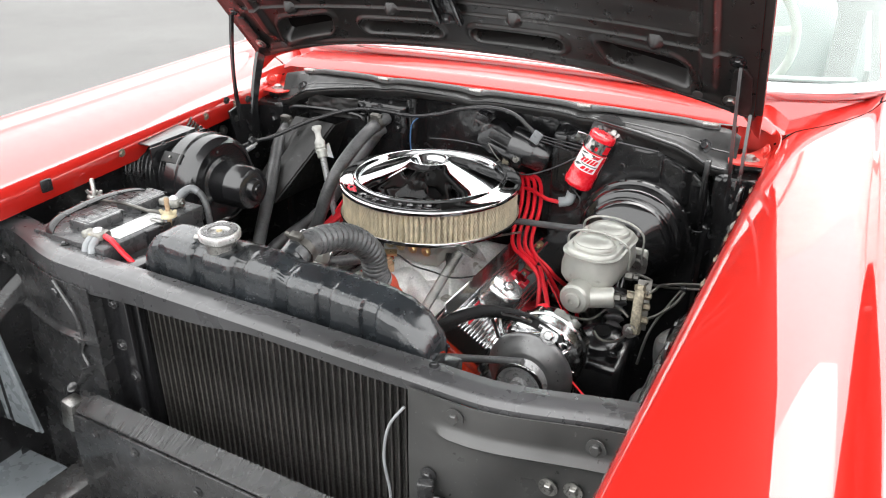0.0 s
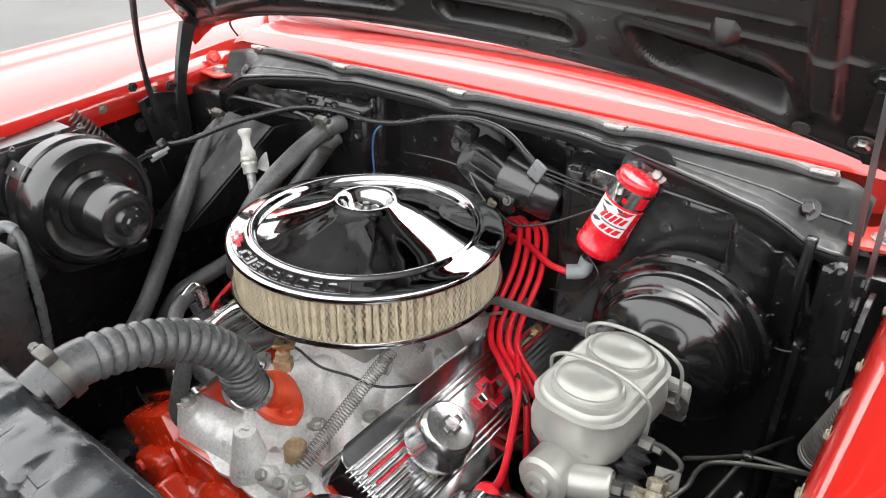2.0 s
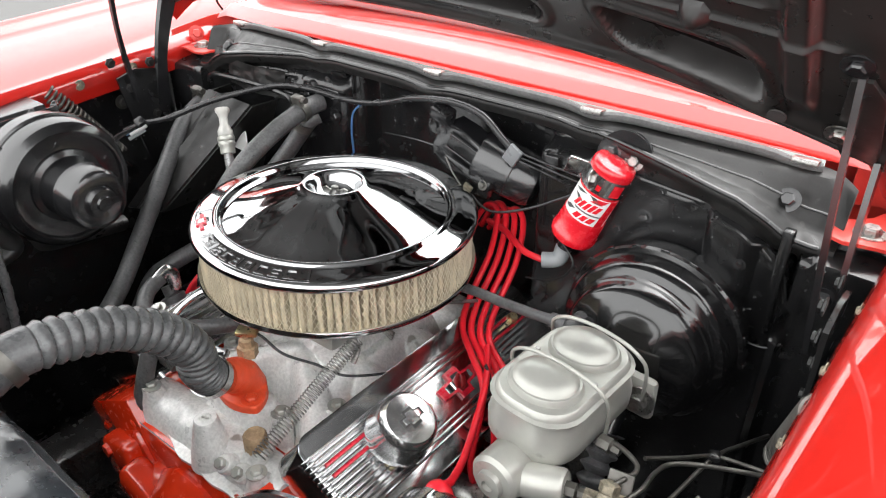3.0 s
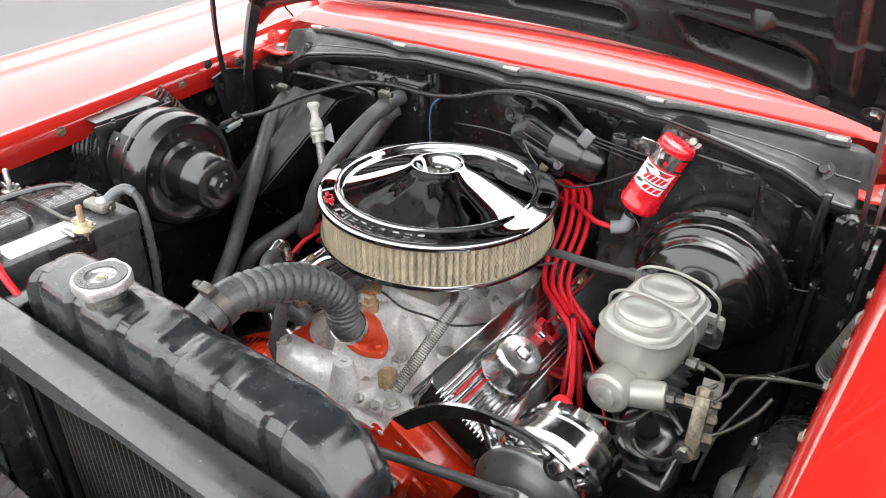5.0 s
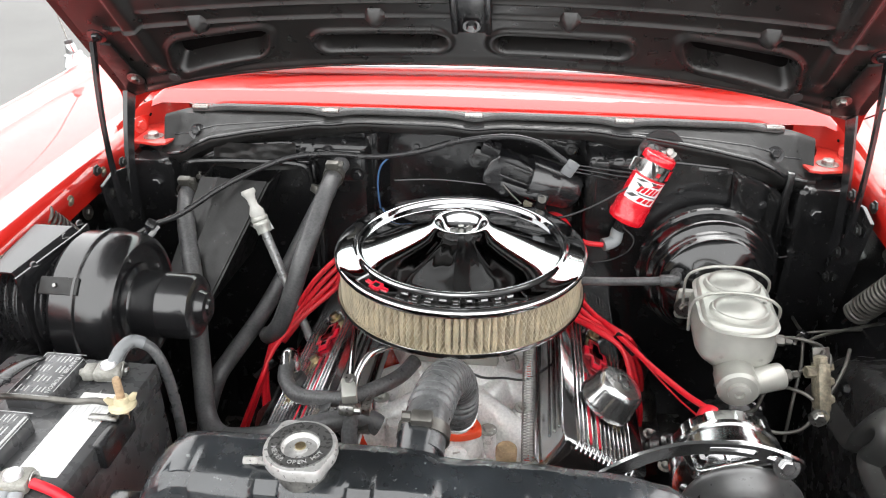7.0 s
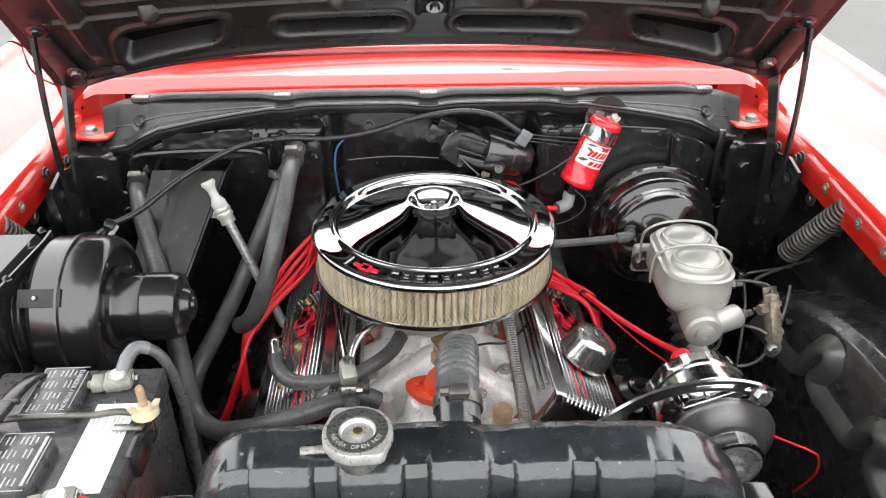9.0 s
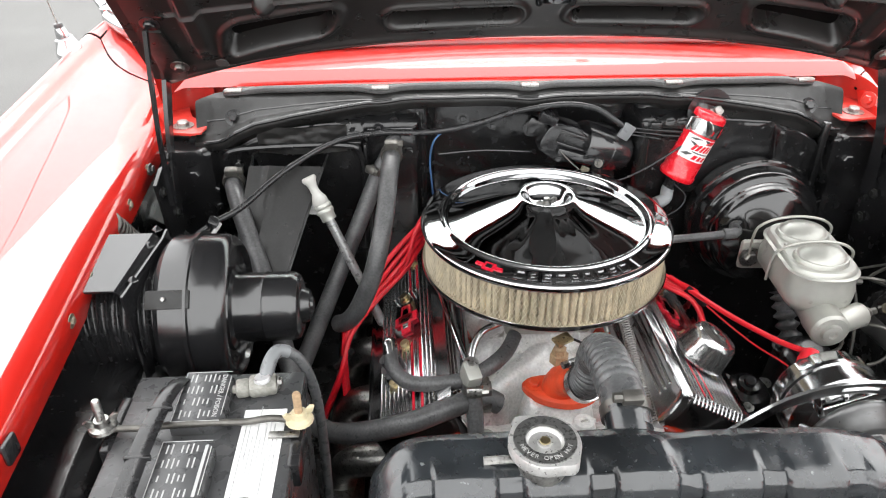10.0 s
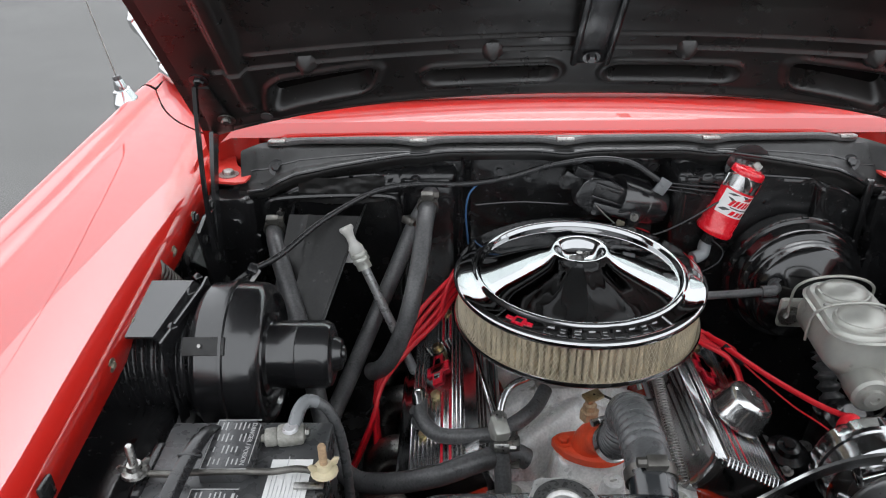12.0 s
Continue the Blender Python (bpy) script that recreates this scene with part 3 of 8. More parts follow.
def build_firewall():
    xs, vs = span(-0.600, 0.600, 270), span(0.0, 1.0, 140)

    def face(x, v):
        z = 0.40 + (ridge_z(x) - 0.010 + 0.022 * smooth_step(0.505, 0.530, abs(x)) - 0.40) * v
        return (x, firewall_y(x, z), z)
    wall = body("firewall", sheet(face, xs, vs, -0.002), BLACK, None, "black-painted pressed steel firewall with bolts and brackets", 50)

    # channel between the wall and the seal
    def channel(x, v):
        a = abs(x)
        wave = 0.010 * max(math.exp(-((x - c) / 0.03) ** 2) for c in (-0.234, 0.0, 0.234))
        ys, zs = seal_y(x), seal_z(x)
        yb = ys + 0.008 - 20.0 * max(0.0, a - 0.485) ** 2
        y1, z1 = min(ys - 0.011, yb - 0.006), zs - 0.010 - wave * 0.5
        zr = min(ridge_z(x), z1 - 0.004)
        yr = ys - 0.017 - 0.056 * smooth_step(0.20, 0.47, a)
        yw = firewall_y(x, zr - 0.030) + 0.002
        rows = [(yb, zs - 0.006), (y1, z1), (y1 + (yr - y1) * 0.30, z1 + (zr - z1) * 0.50), (y1 + (yr - y1) * 0.60, z1 + (zr - z1) * 0.88), (yr + 0.006, zr + 0.0014), (yr, zr), (yr - 0.001, zr - 0.005), (yr + 0.003, zr - 0.014), (max(yw, yr + 0.004), zr - 0.026)]
        i = min(int(v), 7)
        t = v - i
        return (x, rows[i][0] + (rows[i + 1][0] - rows[i][0]) * t, rows[i][1] + (rows[i + 1][1] - rows[i][1]) * t)
    body("cowl_channel", sheet(channel, span(-0.530, 0.530, 150), span(0, 8, 33), 0.0015), DULL_BLACK, None, "black channel along the cowl", 35)
    for row, r in ((5.0, 0.0030), (2.2, 0.0016)):
        body("channel_bead", sweep([Vector(channel(x, row)) + Vector((0, -0.001, 0.001)) for x in span(-0.515, 0.515, 120)], r, 8), BLACK, wall)
    # rolled bead that edges the pressings
    for s in (-1, 1):
        xs = span(0.30, 0.503, 22)
        bm = sweep([Vector((s * x, firewall_y(s * (x - 0.004), press_z(x) - 0.016) + 0.001, press_z(x) - 0.010)) for x in xs], 0.0032, 8)
        body("pressed_bead", bm, BLACK, wall)
        for x in (0.470,):
            bolt(CAR @ Vector((s * x, seal_y(x) - 0.036, 1.008)), (0, -0.8, 0.6), wall, 0.008, BLACK_SATIN)
    for x, z, r in ((-0.49, 0.955, 0.012), (-0.49, 0.905, 0.009), (-0.30, 0.987, 0.006), (-0.24, 0.99, 0.006), (-0.40, 0.985, 0.006), (0.13, 1.0, 0.006), (0.155, 0.995, 0.006), (0.41, 0.93, 0.006),
                    (0.40, 0.85, 0.006), (0.535, 0.975, 0.011), (0.535, 0.93, 0.009), (-0.535, 0.975, 0.011), (-0.535, 0.93, 0.009), (0.33, 0.955, 0.006), (0.44, 0.80, 0.006), (-0.10, 0.985, 0.006), (-0.08, 0.955, 0.005)):
        bolt(CAR @ Vector((x, firewall_y(x, z) - 0.001, z)), (0, -1, 0), wall, r, BLACK_SATIN)
    # stepped seam above the heater plates and the upright flange beside the nipples
    def on(x, z, out=0.0):
        return Vector((x, firewall_y(x, z) - out, z))
    for pts, r in (([(-0.470, 0.935), (-0.440, 0.957), (-0.40, 0.985), (-0.34, 1.004), (-0.27, 1.012), (-0.19, 1.018)], 0.0035), ([(-0.172, 1.010), (-0.171, 0.96), (-0.170, 0.90), (-0.170, 0.83)], 0.004), ([(0.196, 1.000), (0.197, 0.95), (0.198, 0.90)], 0.003),
                   ([(0.405, 0.985), (0.408, 0.94), (0.412, 0.895), (0.440, 0.880), (0.470, 0.885)], 0.003), ([(-0.14, 0.92), (-0.06, 0.925), (0.02, 0.920)], 0.0025)):
        body("seam", sweep([on(x, z, 0.001) for x, _, z in [(p.x, 0, p.z) for p in spline([(x, 0, z) for x, z in pts], 8)]], r, 8), BLACK, wall)
    for x, z, w, h, d in ((-0.197, 1.020, 0.034, 0.020, 0.010), (-0.300, 1.008, 0.024, 0.014, 0.008), (0.165, 1.006, 0.030, 0.018, 0.008), (-0.085, 1.012, 0.028, 0.012, 0.006), (0.022, 1.022, 0.016, 0.014, 0.010), (0.205, 0.985, 0.020, 0.030, 0.010), (-0.490, 0.930, 0.040, 0.10, 0.006), (0.487, 0.930, 0.012, 0.13, 0.012)):
        body("bracket", boxed((w, d, h), Matrix.Translation(on(x, z, d * 0.4)), min(d, h) * 0.22), BLACK, wall)
    for x, z, r in ((-0.345, 0.998, 0.0045), (-0.215, 1.002, 0.004), (-0.255, 0.905, 0.005), (-0.248, 0.870, 0.004), (0.345, 0.992, 0.004), (0.385, 0.985, 0.0035), (0.30, 0.93, 0.005), (0.45, 0.945, 0.004), (0.455, 0.86, 0.006), (0.47, 0.90, 0.0035), (0.02, 0.95, 0.004), (-0.05, 0.97, 0.004), (-0.12, 0.945, 0.0035)):
        bolt(CAR @ on(x, z, 0.001), (0, -1, 0), wall, r, BLACK_SATIN)
    rng = random.Random(4)
    for k in range(26):
        x, z = rng.uniform(-0.165, 0.17), rng.uniform(0.86, 1.0)
        if k % 2:
            x, z = rng.uniform(0.39, 0.50), rng.uniform(0.80, 0.985)
        r = rng.uniform(0.0012, 0.0030)
        body("sealer_drop", lathe([(r, 0), (r * 0.8, r * 0.5), (r * 0.3, r * 0.8), (0, r * 0.85)], along(on(x, z, -0.0005), on(x, z, 0.1)), 8), BLACK, wall)


build_firewall()


def build_corner_bracket(s):
    """The red stay between cowl and fender, with its big washer bolt."""
    out = [(0.0, -0.045), (0.030, -0.052), (0.046, -0.046), (0.050, -0.020), (0.048, -0.002), (0.030, 0.006), (0.016, 0.022), (0.008, 0.045), (0.0, 0.075), (-0.035, 0.08), (-0.035, -0.045)]
    m = pose(s * 0.565, 0.235, 0.990)
    bm = prism([(-s * x, y) for x, y in out], 0.004, m, None, 0.001)
    # upright flange
    line = spline([(s * 0.596, 0.185, 0), (s * 0.598, 0.235, 0), (s * 0.592, 0.275, 0), (s * 0.568, 0.302, 0), (s * 0.540, 0.303, 0), (s * 0.515, 0.290, 0)], 6)
    sheet(lambda u, v: (line[int(u)].x, line[int(u)].y, 0.988 + v * (0.034 + 0.030 * u / (len(line) - 1))), list(range(len(line))), [0, 0.5, 1.0], 0.002, bm)
    ob = body("corner_bracket", bm, RED_DULL, None, "dusty red corner bracket")
    bolt(CAR @ Vector((s * 0.553, 0.216, 0.993)), (0, 0, 1), ob, 0.010, STEEL)
    bolt(CAR @ Vector((s * 0.578, 0.222, 1.012)), (-s, -0.4, 0.2), ob, 0.008, RED_DULL)


build_corner_bracket(1)
build_corner_bracket(-1)


def build_cowl_side(s):
    """The red panel that closes the body between the cowl's end and the door post."""
    body("cowl_side_panel", sheet(lambda x, z: (s * x, 0.310 + 0.02 * (x - 0.49), z), span(0.480, 0.600, 9), span(0.900, 1.026, 8), 0.002), RED_DULL, None, "dusty red panel behind the hood hinge")


build_cowl_side(1)
build_cowl_side(-1)


# ---- hood: local x across, v up along it, n towards the underside ----
TILT = radians(50.0)
HOOD_D = Vector((0, -math.cos(TILT), math.sin(TILT)))
HOOD_N = Vector((0, -math.sin(TILT), -math.cos(TILT)))


def hood_at(x, v, n=0.0):
    crown = 0.115 * x * x
    if v < 0.06:
        v -= 0.052 * min(1.2, abs(x) / 0.56) ** 3 * (1 - v / 0.06)
    return Vector((x, 0.140, 1.150)) - Vector((0, 0, crown)) + HOOD_D * v + HOOD_N * n


def rounded(x, y, cx, cy, w, h, r):
    """Signed distance to a rounded rectangle."""
    qx, qy = abs(x - cx) - w + r, abs(y - cy) - h + r
    return math.hypot(max(qx, 0), max(qy, 0)) + min(max(qx, qy), 0) - r


def hood_n(x, v):
    """Relief of the pressed inner frame: the four openings, the ridge and the sunken field."""
    a = abs(x)
    n = 0.0
    d = rounded(a, v, 0.125, 0.056, 0.091, 0.0165, 0.0165)
    n += 0.0055 * smooth_step(0.014, 0.007, d) * smooth_step(-0.002, 0.004, d) - 0.031 * smooth_step(0.002, -0.007, d)
    lean = v + 0.10 * (a - 0.37)
    d = rounded(a, lean, 0.365 - 0.35 * (v - 0.05), 0.054, 0.072, 0.024, 0.017)
    n += 0.0050 * smooth_step(0.016, 0.007, d) * smooth_step(-0.002, 0.004, d) - 0.031 * smooth_step(0.003, -0.008, d)
    ridge = 0.108
    n += 0.0048 * math.exp(-((v - ridge) / 0.0030) ** 2) * smooth_step(0.52, 0.50, a)
    n -= 0.009 * smooth_step(ridge + 0.025, ridge + 0.075, v) * smooth_step(0.47, 0.45, a)
    n += 0.0035 * math.exp(-((v - ridge - 0.027) / 0.0026) ** 2) * smooth_step(0.46, 0.44, a)
    # side rails
    n += 0.010 * smooth_step(0.455, 0.465, a) * smooth_step(0.49, 0.48, a) * smooth_step(0.02, 0.05, v)
    # rolled rear edge
    n += 0.006 * math.exp(-((v - 0.012) / 0.006) ** 2)
    return n


def build_hood():
    xs = span(-0.550, 0.550, 401)
    vs = [0.0 + 0.0018 * i for i in range(113)] + span(0.21, 1.22, 24)
    hood = body("hood", sheet(lambda x, v: hood_at(x, v, hood_n(x, v)), xs, vs), HOOD_BLACK, None, "open hood with a black pressed underside", 60)

    # outer skin, seen at the rolled red edges
    def skin(x, v):
        return hood_at(x, v, -0.035 + 0.030 * smooth_step(0.53, 0.562, abs(x)) + 0.02 * smooth_step(0.02, -0.01, v))
    body("skin", sheet(skin, [-0.564, -0.555, -0.545, -0.53] + span(-0.50, 0.50, 31) + [0.53, 0.545, 0.555, 0.564], [-0.012, -0.004, 0.01, 0.03] + span(0.08, 1.25, 22), 0.0012), RED, hood, "red painted outer skin", 35)
    for s in (-1, 1):
        bm = sheet(lambda u, v: hood_at(s * (0.550 + 0.013 * u), v, -0.003 + 0.002 * u), span(0, 1, 5), span(-0.008, 1.24, 30), 0.002 * s)
        body("edge_flange", bm, HOOD_BLACK, hood, "black edge flange")
    # near-black floors across the openings, the hollow's shade put into their colour
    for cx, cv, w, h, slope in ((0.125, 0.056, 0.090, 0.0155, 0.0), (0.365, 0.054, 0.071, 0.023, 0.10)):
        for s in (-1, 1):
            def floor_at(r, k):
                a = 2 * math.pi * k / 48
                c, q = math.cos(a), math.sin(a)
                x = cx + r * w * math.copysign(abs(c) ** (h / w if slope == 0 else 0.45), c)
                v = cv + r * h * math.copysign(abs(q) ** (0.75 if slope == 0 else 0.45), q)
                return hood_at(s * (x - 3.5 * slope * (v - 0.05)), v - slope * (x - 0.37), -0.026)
            body("opening", sheet(floor_at, [0.0, 0.5, 0.8, 1.0], list(range(49))), HOLLOW, hood, "near-black floor, the hollow's shade put into its colour", 60)
    # dimple pegs along the ridge
    for x in (-0.375, -0.125, 0.132, 0.385):
        m = Matrix.Translation(hood_at(x, 0.106, 0.004)) @ HOOD_N.to_track_quat("Z", "Y").to_matrix().to_4x4()
        bm = lathe([(0.019, -0.006), (0.014, 0.002), (0.009, 0.007), (0.006, 0.011), (0, 0.012)], m, 6)
        body("dimple", bm, HOOD_BLACK, hood, smooth=50)
    # middle strap up the hood
    m = Matrix.Translation(hood_at(0.005, 0.21, 0.010)) @ Matrix((Vector((1, 0, 0)), HOOD_D, -HOOD_N)).transposed().to_4x4()
    bm = bmesh.new()
    box(bm, (0.052, 0.24, 0.010), m, 0.004)
    box(bm, (0.010, 0.235, 0.010), m @ Matrix.Translation((-0.022, 0, -0.006)), 0.004)
    box(bm, (0.010, 0.235, 0.010), m @ Matrix.Translation((0.022, 0, -0.006)), 0.004)
    body("strap", bm, BLACK_SATIN, hood, "black central stiffening strap")
    bolt(CAR @ hood_at(0.005, 0.108, 0.016), HOOD_N, hood, 0.007, BLACK_SATIN)
    for s in (-1, 1):
        # hinge wing on the hood, with its flat washers
        wing = Matrix((Vector((s, 0, 0)), HOOD_D, HOOD_N)).transposed().to_4x4()
        out = [(0.020, 0.004), (0.018, 0.10), (0.006, 0.122), (-0.010, 0.120), (-0.015, 0.07), (-0.018, 0.03), (-0.012, 0.006)]
        bm = prism(out, 0.004, Matrix.Translation(hood_at(s * 0.525, 0.005, 0.004)) @ wing, None, 0.001)
        plate = body("hinge_wing", bm, DULL_BLACK, hood, "black hinge wing bolted to the hood")
        for x, v, mat in ((0.512, 0.030, STEEL), (0.520, 0.112, BLACK_SATIN)):
            m = CAR @ Matrix.Translation(hood_at(s * x, v, 0.012)) @ HOOD_N.to_track_quat("Z", "Y").to_matrix().to_4x4()
            bm = lathe([(0, 0), (0.013, 0), (0.013, 0.002), (0.0075, 0.0025)], m, 24)
            lathe([(0.0075, 0.002), (0.0075, 0.005), (0.006, 0.0065), (0, 0.0065)], m, 6, bm)
            part("washer_bolt", bm, mat, plate, smooth=30)
        # a flat dark disc gives the shade of a drain hole
        bm = lathe([(0, 0), (0.009, 0), (0.009, 0.002), (0, 0.002)], Matrix.Translation(hood_at(s * 0.455, 0.018, 0.0065)) @ HOOD_N.to_track_quat("Z", "Y").to_matrix().to_4x4(), 20)
        body("drain_hole", bm, INK, hood)


build_hood()


SPRING_LOW, SPRING_HIGH = (0.561, 0.018, 0.845), (0.584, -0.066, 0.974)


def build_hinge(s):
    hinge = thing("hood_hinge", "black steel hood hinge with scissor arms and a coil spring", "hinge", (s * 0.55, 0.09, 0.95), "hood hinges")
    base = Matrix.Translation((-s * 0.55, -0.09, -0.95))

    def piece(name, bm, mat, label=""):
        bm.transform(base)
        return part(name, bm, mat, hinge, label, 35)

    def bar(p, q, w, name):
        p, q = Vector(p), Vector(q)
        n = 10
        d = (q - p).normalized()
        across = Vector((1, 0, 0)).cross(d).normalized()
        bm = bmesh.new()
        rows = []
        for i in range(n + 1):
            c = p + (q - p) * i / n + Vector((0, -0.012 * math.sin(math.pi * i / n), 0))
            ww = w * (0.8 + 0.4 * abs(2 * i / n - 1))
            rows.append([bm.verts.new(c + across * a * ww / 2 + Vector((b * 0.003, 0, 0))) for a, b in ((-1, -0.7), (-0.75, 1.0), (0.75, 1.0), (1, -0.7), (0.8, -0.7), (-0.8, -0.7))])
        for a, b in zip(rows, rows[1:]):
            for k in range(6):
                bm.faces.new((a[k], a[(k + 1) % 6], b[(k + 1) % 6], b[k]))
        bm.faces.new(rows[0])
        bm.faces.new(rows[-1][::-1])
        return piece(name, bm, BLACK_SATIN)
    bar((s * 0.526, 0.055, 1.190), (s * 0.545, 0.070, 0.930), 0.010, "front_arm")
    bar((s * 0.545, 0.158, 1.092), (s * 0.555, 0.120, 0.890), 0.030, "rear_arm")
    bm = prism([(-0.035, 0.0), (0.0, 0.010), (0.05, 0.0), (0.058, -0.05), (0.065, -0.12), (0.055, -0.19), (0.005, -0.19), (-0.02, -0.08)], 0.005,
               Matrix((Vector((0, 1, 0, 0)), Vector((0, 0, 1, 0)), Vector((1, 0, 0, 0)), Vector((0, 0, 0, 1)))).transposed())
    bm.transform(Matrix.Translation((s * 0.556, 0.075, 0.975)))
    piece("hinge_plate", bm, BLACK)
    for y, z in ((0.035, 1.003), (0.105, 0.99), (0.10, 0.90), (0.06, 0.955), (0.115, 0.85)):
        bm = bmesh.new()
        lathe([(0, 0), (0.009, 0), (0.009, 0.002), (0.0055, 0.003), (0.0055, 0.006), (0, 0.0065)], along((s * 0.553, y, z), (s * 0.4, y, z)), 6, bm)
        piece("pivot_bolt", bm, DULL_BLACK)
    # coil spring
    a, b = Vector((s * SPRING_LOW[0], SPRING_LOW[1], SPRING_LOW[2])), Vector((s * SPRING_HIGH[0], SPRING_HIGH[1], SPRING_HIGH[2]))
    d = (b - a)
    e1 = d.orthogonal().normalized()
    e2 = d.normalized().cross(e1)
    n = 19 * 16
    line = [a + d * (i / n) + (e1 * math.cos(i / 16 * 2 * math.pi) + e2 * math.sin(i / 16 * 2 * math.pi)) * 0.0165 for i in range(n + 1)]
    piece("spring", sweep(line, 0.0025, 6), PIPE, "dark steel coil spring")
    piece("spring_hook", sweep([a - d * 0.20, a + d * 0.05], 0.0035, 8), BLACK_SATIN)
    piece("spring_hook", sweep([b - d * 0.05, b + d * 0.06], 0.0035, 8), BLACK_SATIN)


build_hinge(1)
build_hinge(-1)


# ---- radiator support ----
def build_support():
    def top(x, v):
        low = along_table(x, [(-0.66, 0.858), (-0.30, 0.860), (-0.16, 0.868), (-0.05, 0.876), (0.02, 0.886), (0.29, 0.886), (0.31, 0.890), (0.57, 0.890)]) + 0.0015 * math.sin(x * 23)
        y0 = -0.556 + 0.045 * smooth_step(0.36, 0.58, abs(x))
        rows = [(y0 + 0.046, 0.860), (y0 + 0.046, 0.896), (y0 + 0.040, 0.904), (y0 + 0.020, 0.907), (y0 + 0.004, 0.904), (y0 - 0.004, 0.898), (y0 - 0.005, low), (y0 + 0.004, low - 0.004)]
        i = min(int(v), 6)
        t = v - i
        return (x, rows[i][0] + (rows[i + 1][0] - rows[i][0]) * t, rows[i][1] + (rows[i + 1][1] - rows[i][1]) * t)
    bar = body("radiator_support", sheet(top, span(-0.66, 0.57, 84), span(0, 7, 22), -0.002), BLACK_DUSTY, None, "dusty black radiator support panel", 40)
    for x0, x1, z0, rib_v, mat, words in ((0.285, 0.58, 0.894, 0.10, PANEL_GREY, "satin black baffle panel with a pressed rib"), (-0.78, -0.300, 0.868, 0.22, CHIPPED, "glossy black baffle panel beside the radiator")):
        def panel(x, v):
            z = z0 - (z0 - 0.42) * v
            inside = smooth_step(0.03, 0.06, min(x - x0, x1 + 0.03 - x))
            rib = 0.010 * math.exp(-((v - rib_v) / 0.011) ** 2) * inside + 0.006 * math.exp(-((v - 0.55) / 0.015) ** 2)
            buckle = 0.0025 * noise.noise((x * 7, z * 7, 2.2))
            return (x, -0.564 - rib - buckle + 0.045 * smooth_step(0.36, 0.58, abs(x)) * (1 - v), z)
        body("side_panel", sheet(panel, span(x0, x1, 30), span(0, 1, 80), 0.002), mat, bar, words, 40)
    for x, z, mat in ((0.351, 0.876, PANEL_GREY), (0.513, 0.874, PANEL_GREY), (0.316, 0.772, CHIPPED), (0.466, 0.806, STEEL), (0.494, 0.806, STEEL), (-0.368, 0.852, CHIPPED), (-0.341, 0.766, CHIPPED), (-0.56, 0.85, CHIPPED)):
        bolt(CAR @ Vector((x, -0.570 + 0.045 * smooth_step(0.36, 0.58, abs(x)) * 0.9, z)), (0, -1, 0), bar, 0.007, mat)
    # upright beside the core, with its bolts, and the thin gusset at its head
    up = body("core_upright", boxed((0.060, 0.012, 0.42), pose(-0.288, -0.528, 0.655), 0.003), BLACK_SATIN, bar, "black upright beside the core")
    body("core_upright", boxed((0.018, 0.030, 0.41), pose(-0.322, -0.545, 0.655), 0.003), CHIPPED, bar)
    for z in (0.835, 0.755, 0.70, 0.62):
        bolt(CAR @ Vector((-0.285 + 0.02 * (z < 0.73), -0.534, z)), (0, -1, 0), up, 0.0065, CHIPPED)
    body("gusset", tube([(-0.372, -0.570, 0.870), (-0.350, -0.572, 0.845), (-0.332, -0.572, 0.815), (-0.330, -0.570, 0.77), (-0.337, -0.572, 0.745), (-0.325, -0.575, 0.720), (-0.345, -0.58, 0.700)], 0.003, 6, 6), CHIPPED, bar, "thin bent strap")
    bolt(CAR @ Vector((0.30, -0.527, 0.9065)), (0, 0, 1), bar, 0.004, BLACK_SATIN)
    bolt(CAR @ Vector((-0.40, -0.520, 0.9065)), (0, 0, 1), bar, 0.004, BLACK_SATIN)
    # lower tie bar ahead of the core
    bm = bmesh.new()
    box(bm, (0.74, 0.034, 0.012), pose(0.04, -0.604, 0.668, 25, 0, 0), 0.003)
    box(bm, (0.74, 0.005, 0.20), pose(0.04, -0.622, 0.560), 0.001)
    low = body("oil_cooler", bm, CHIPPED, None, "black finned cooler ahead of the radiator")
    # its fins, with a few bent ones, and the strap that carries its end
    rng = random.Random(11)
    bm = bmesh.new()
    for k in range(336):
        box(bm, (0.0011, 0.036, 0.0040), pose(-0.328 + 0.0022 * k, -0.604, 0.6745 + rng.gauss(0, 0.0003), 25, rng.gauss(0, 2), rng.gauss(0, 1.2)))
    # pale specks in this paint stand in for glints on bent fins
    body("fins", bm, CHIPPED, low, "thin black fins with pale specks in place of glints", 0)
    line = spline([(-0.352, -0.598, 0.664), (-0.347, -0.597, 0.684), (-0.334, -0.594, 0.697), (-0.322, -0.588, 0.708), (-0.317, -0.580, 0.728)], 6)
    strap = body("cooler_strap", sheet(lambda u, v: line[int(u)] + Vector((v * 0.3, v, 0)), list(range(len(line))), [-0.010, 0.0, 0.010], 0.002), CHIPPED, low, "bent black mounting strap", 40)
    bolt(CAR @ Vector((-0.343, -0.600, 0.690)), (0.2, -0.5, 0.8), strap, 0.005, CHIPPED)
    for x in (-0.27, -0.18, -0.05, 0.08, 0.2):
        bolt(CAR @ Vector((x, -0.6255, 0.640 - 0.02 * (x > -0.1))), (0, -1, 0), low, 0.005, CHIPPED)
    bm = boxed((0.03, 0.03, 0.06), pose(-0.335, -0.612, 0.650, 0, 10, 0), 0.006)
    body("tie_bracket", bm, STEEL, low, "scuffed bare metal bracket")
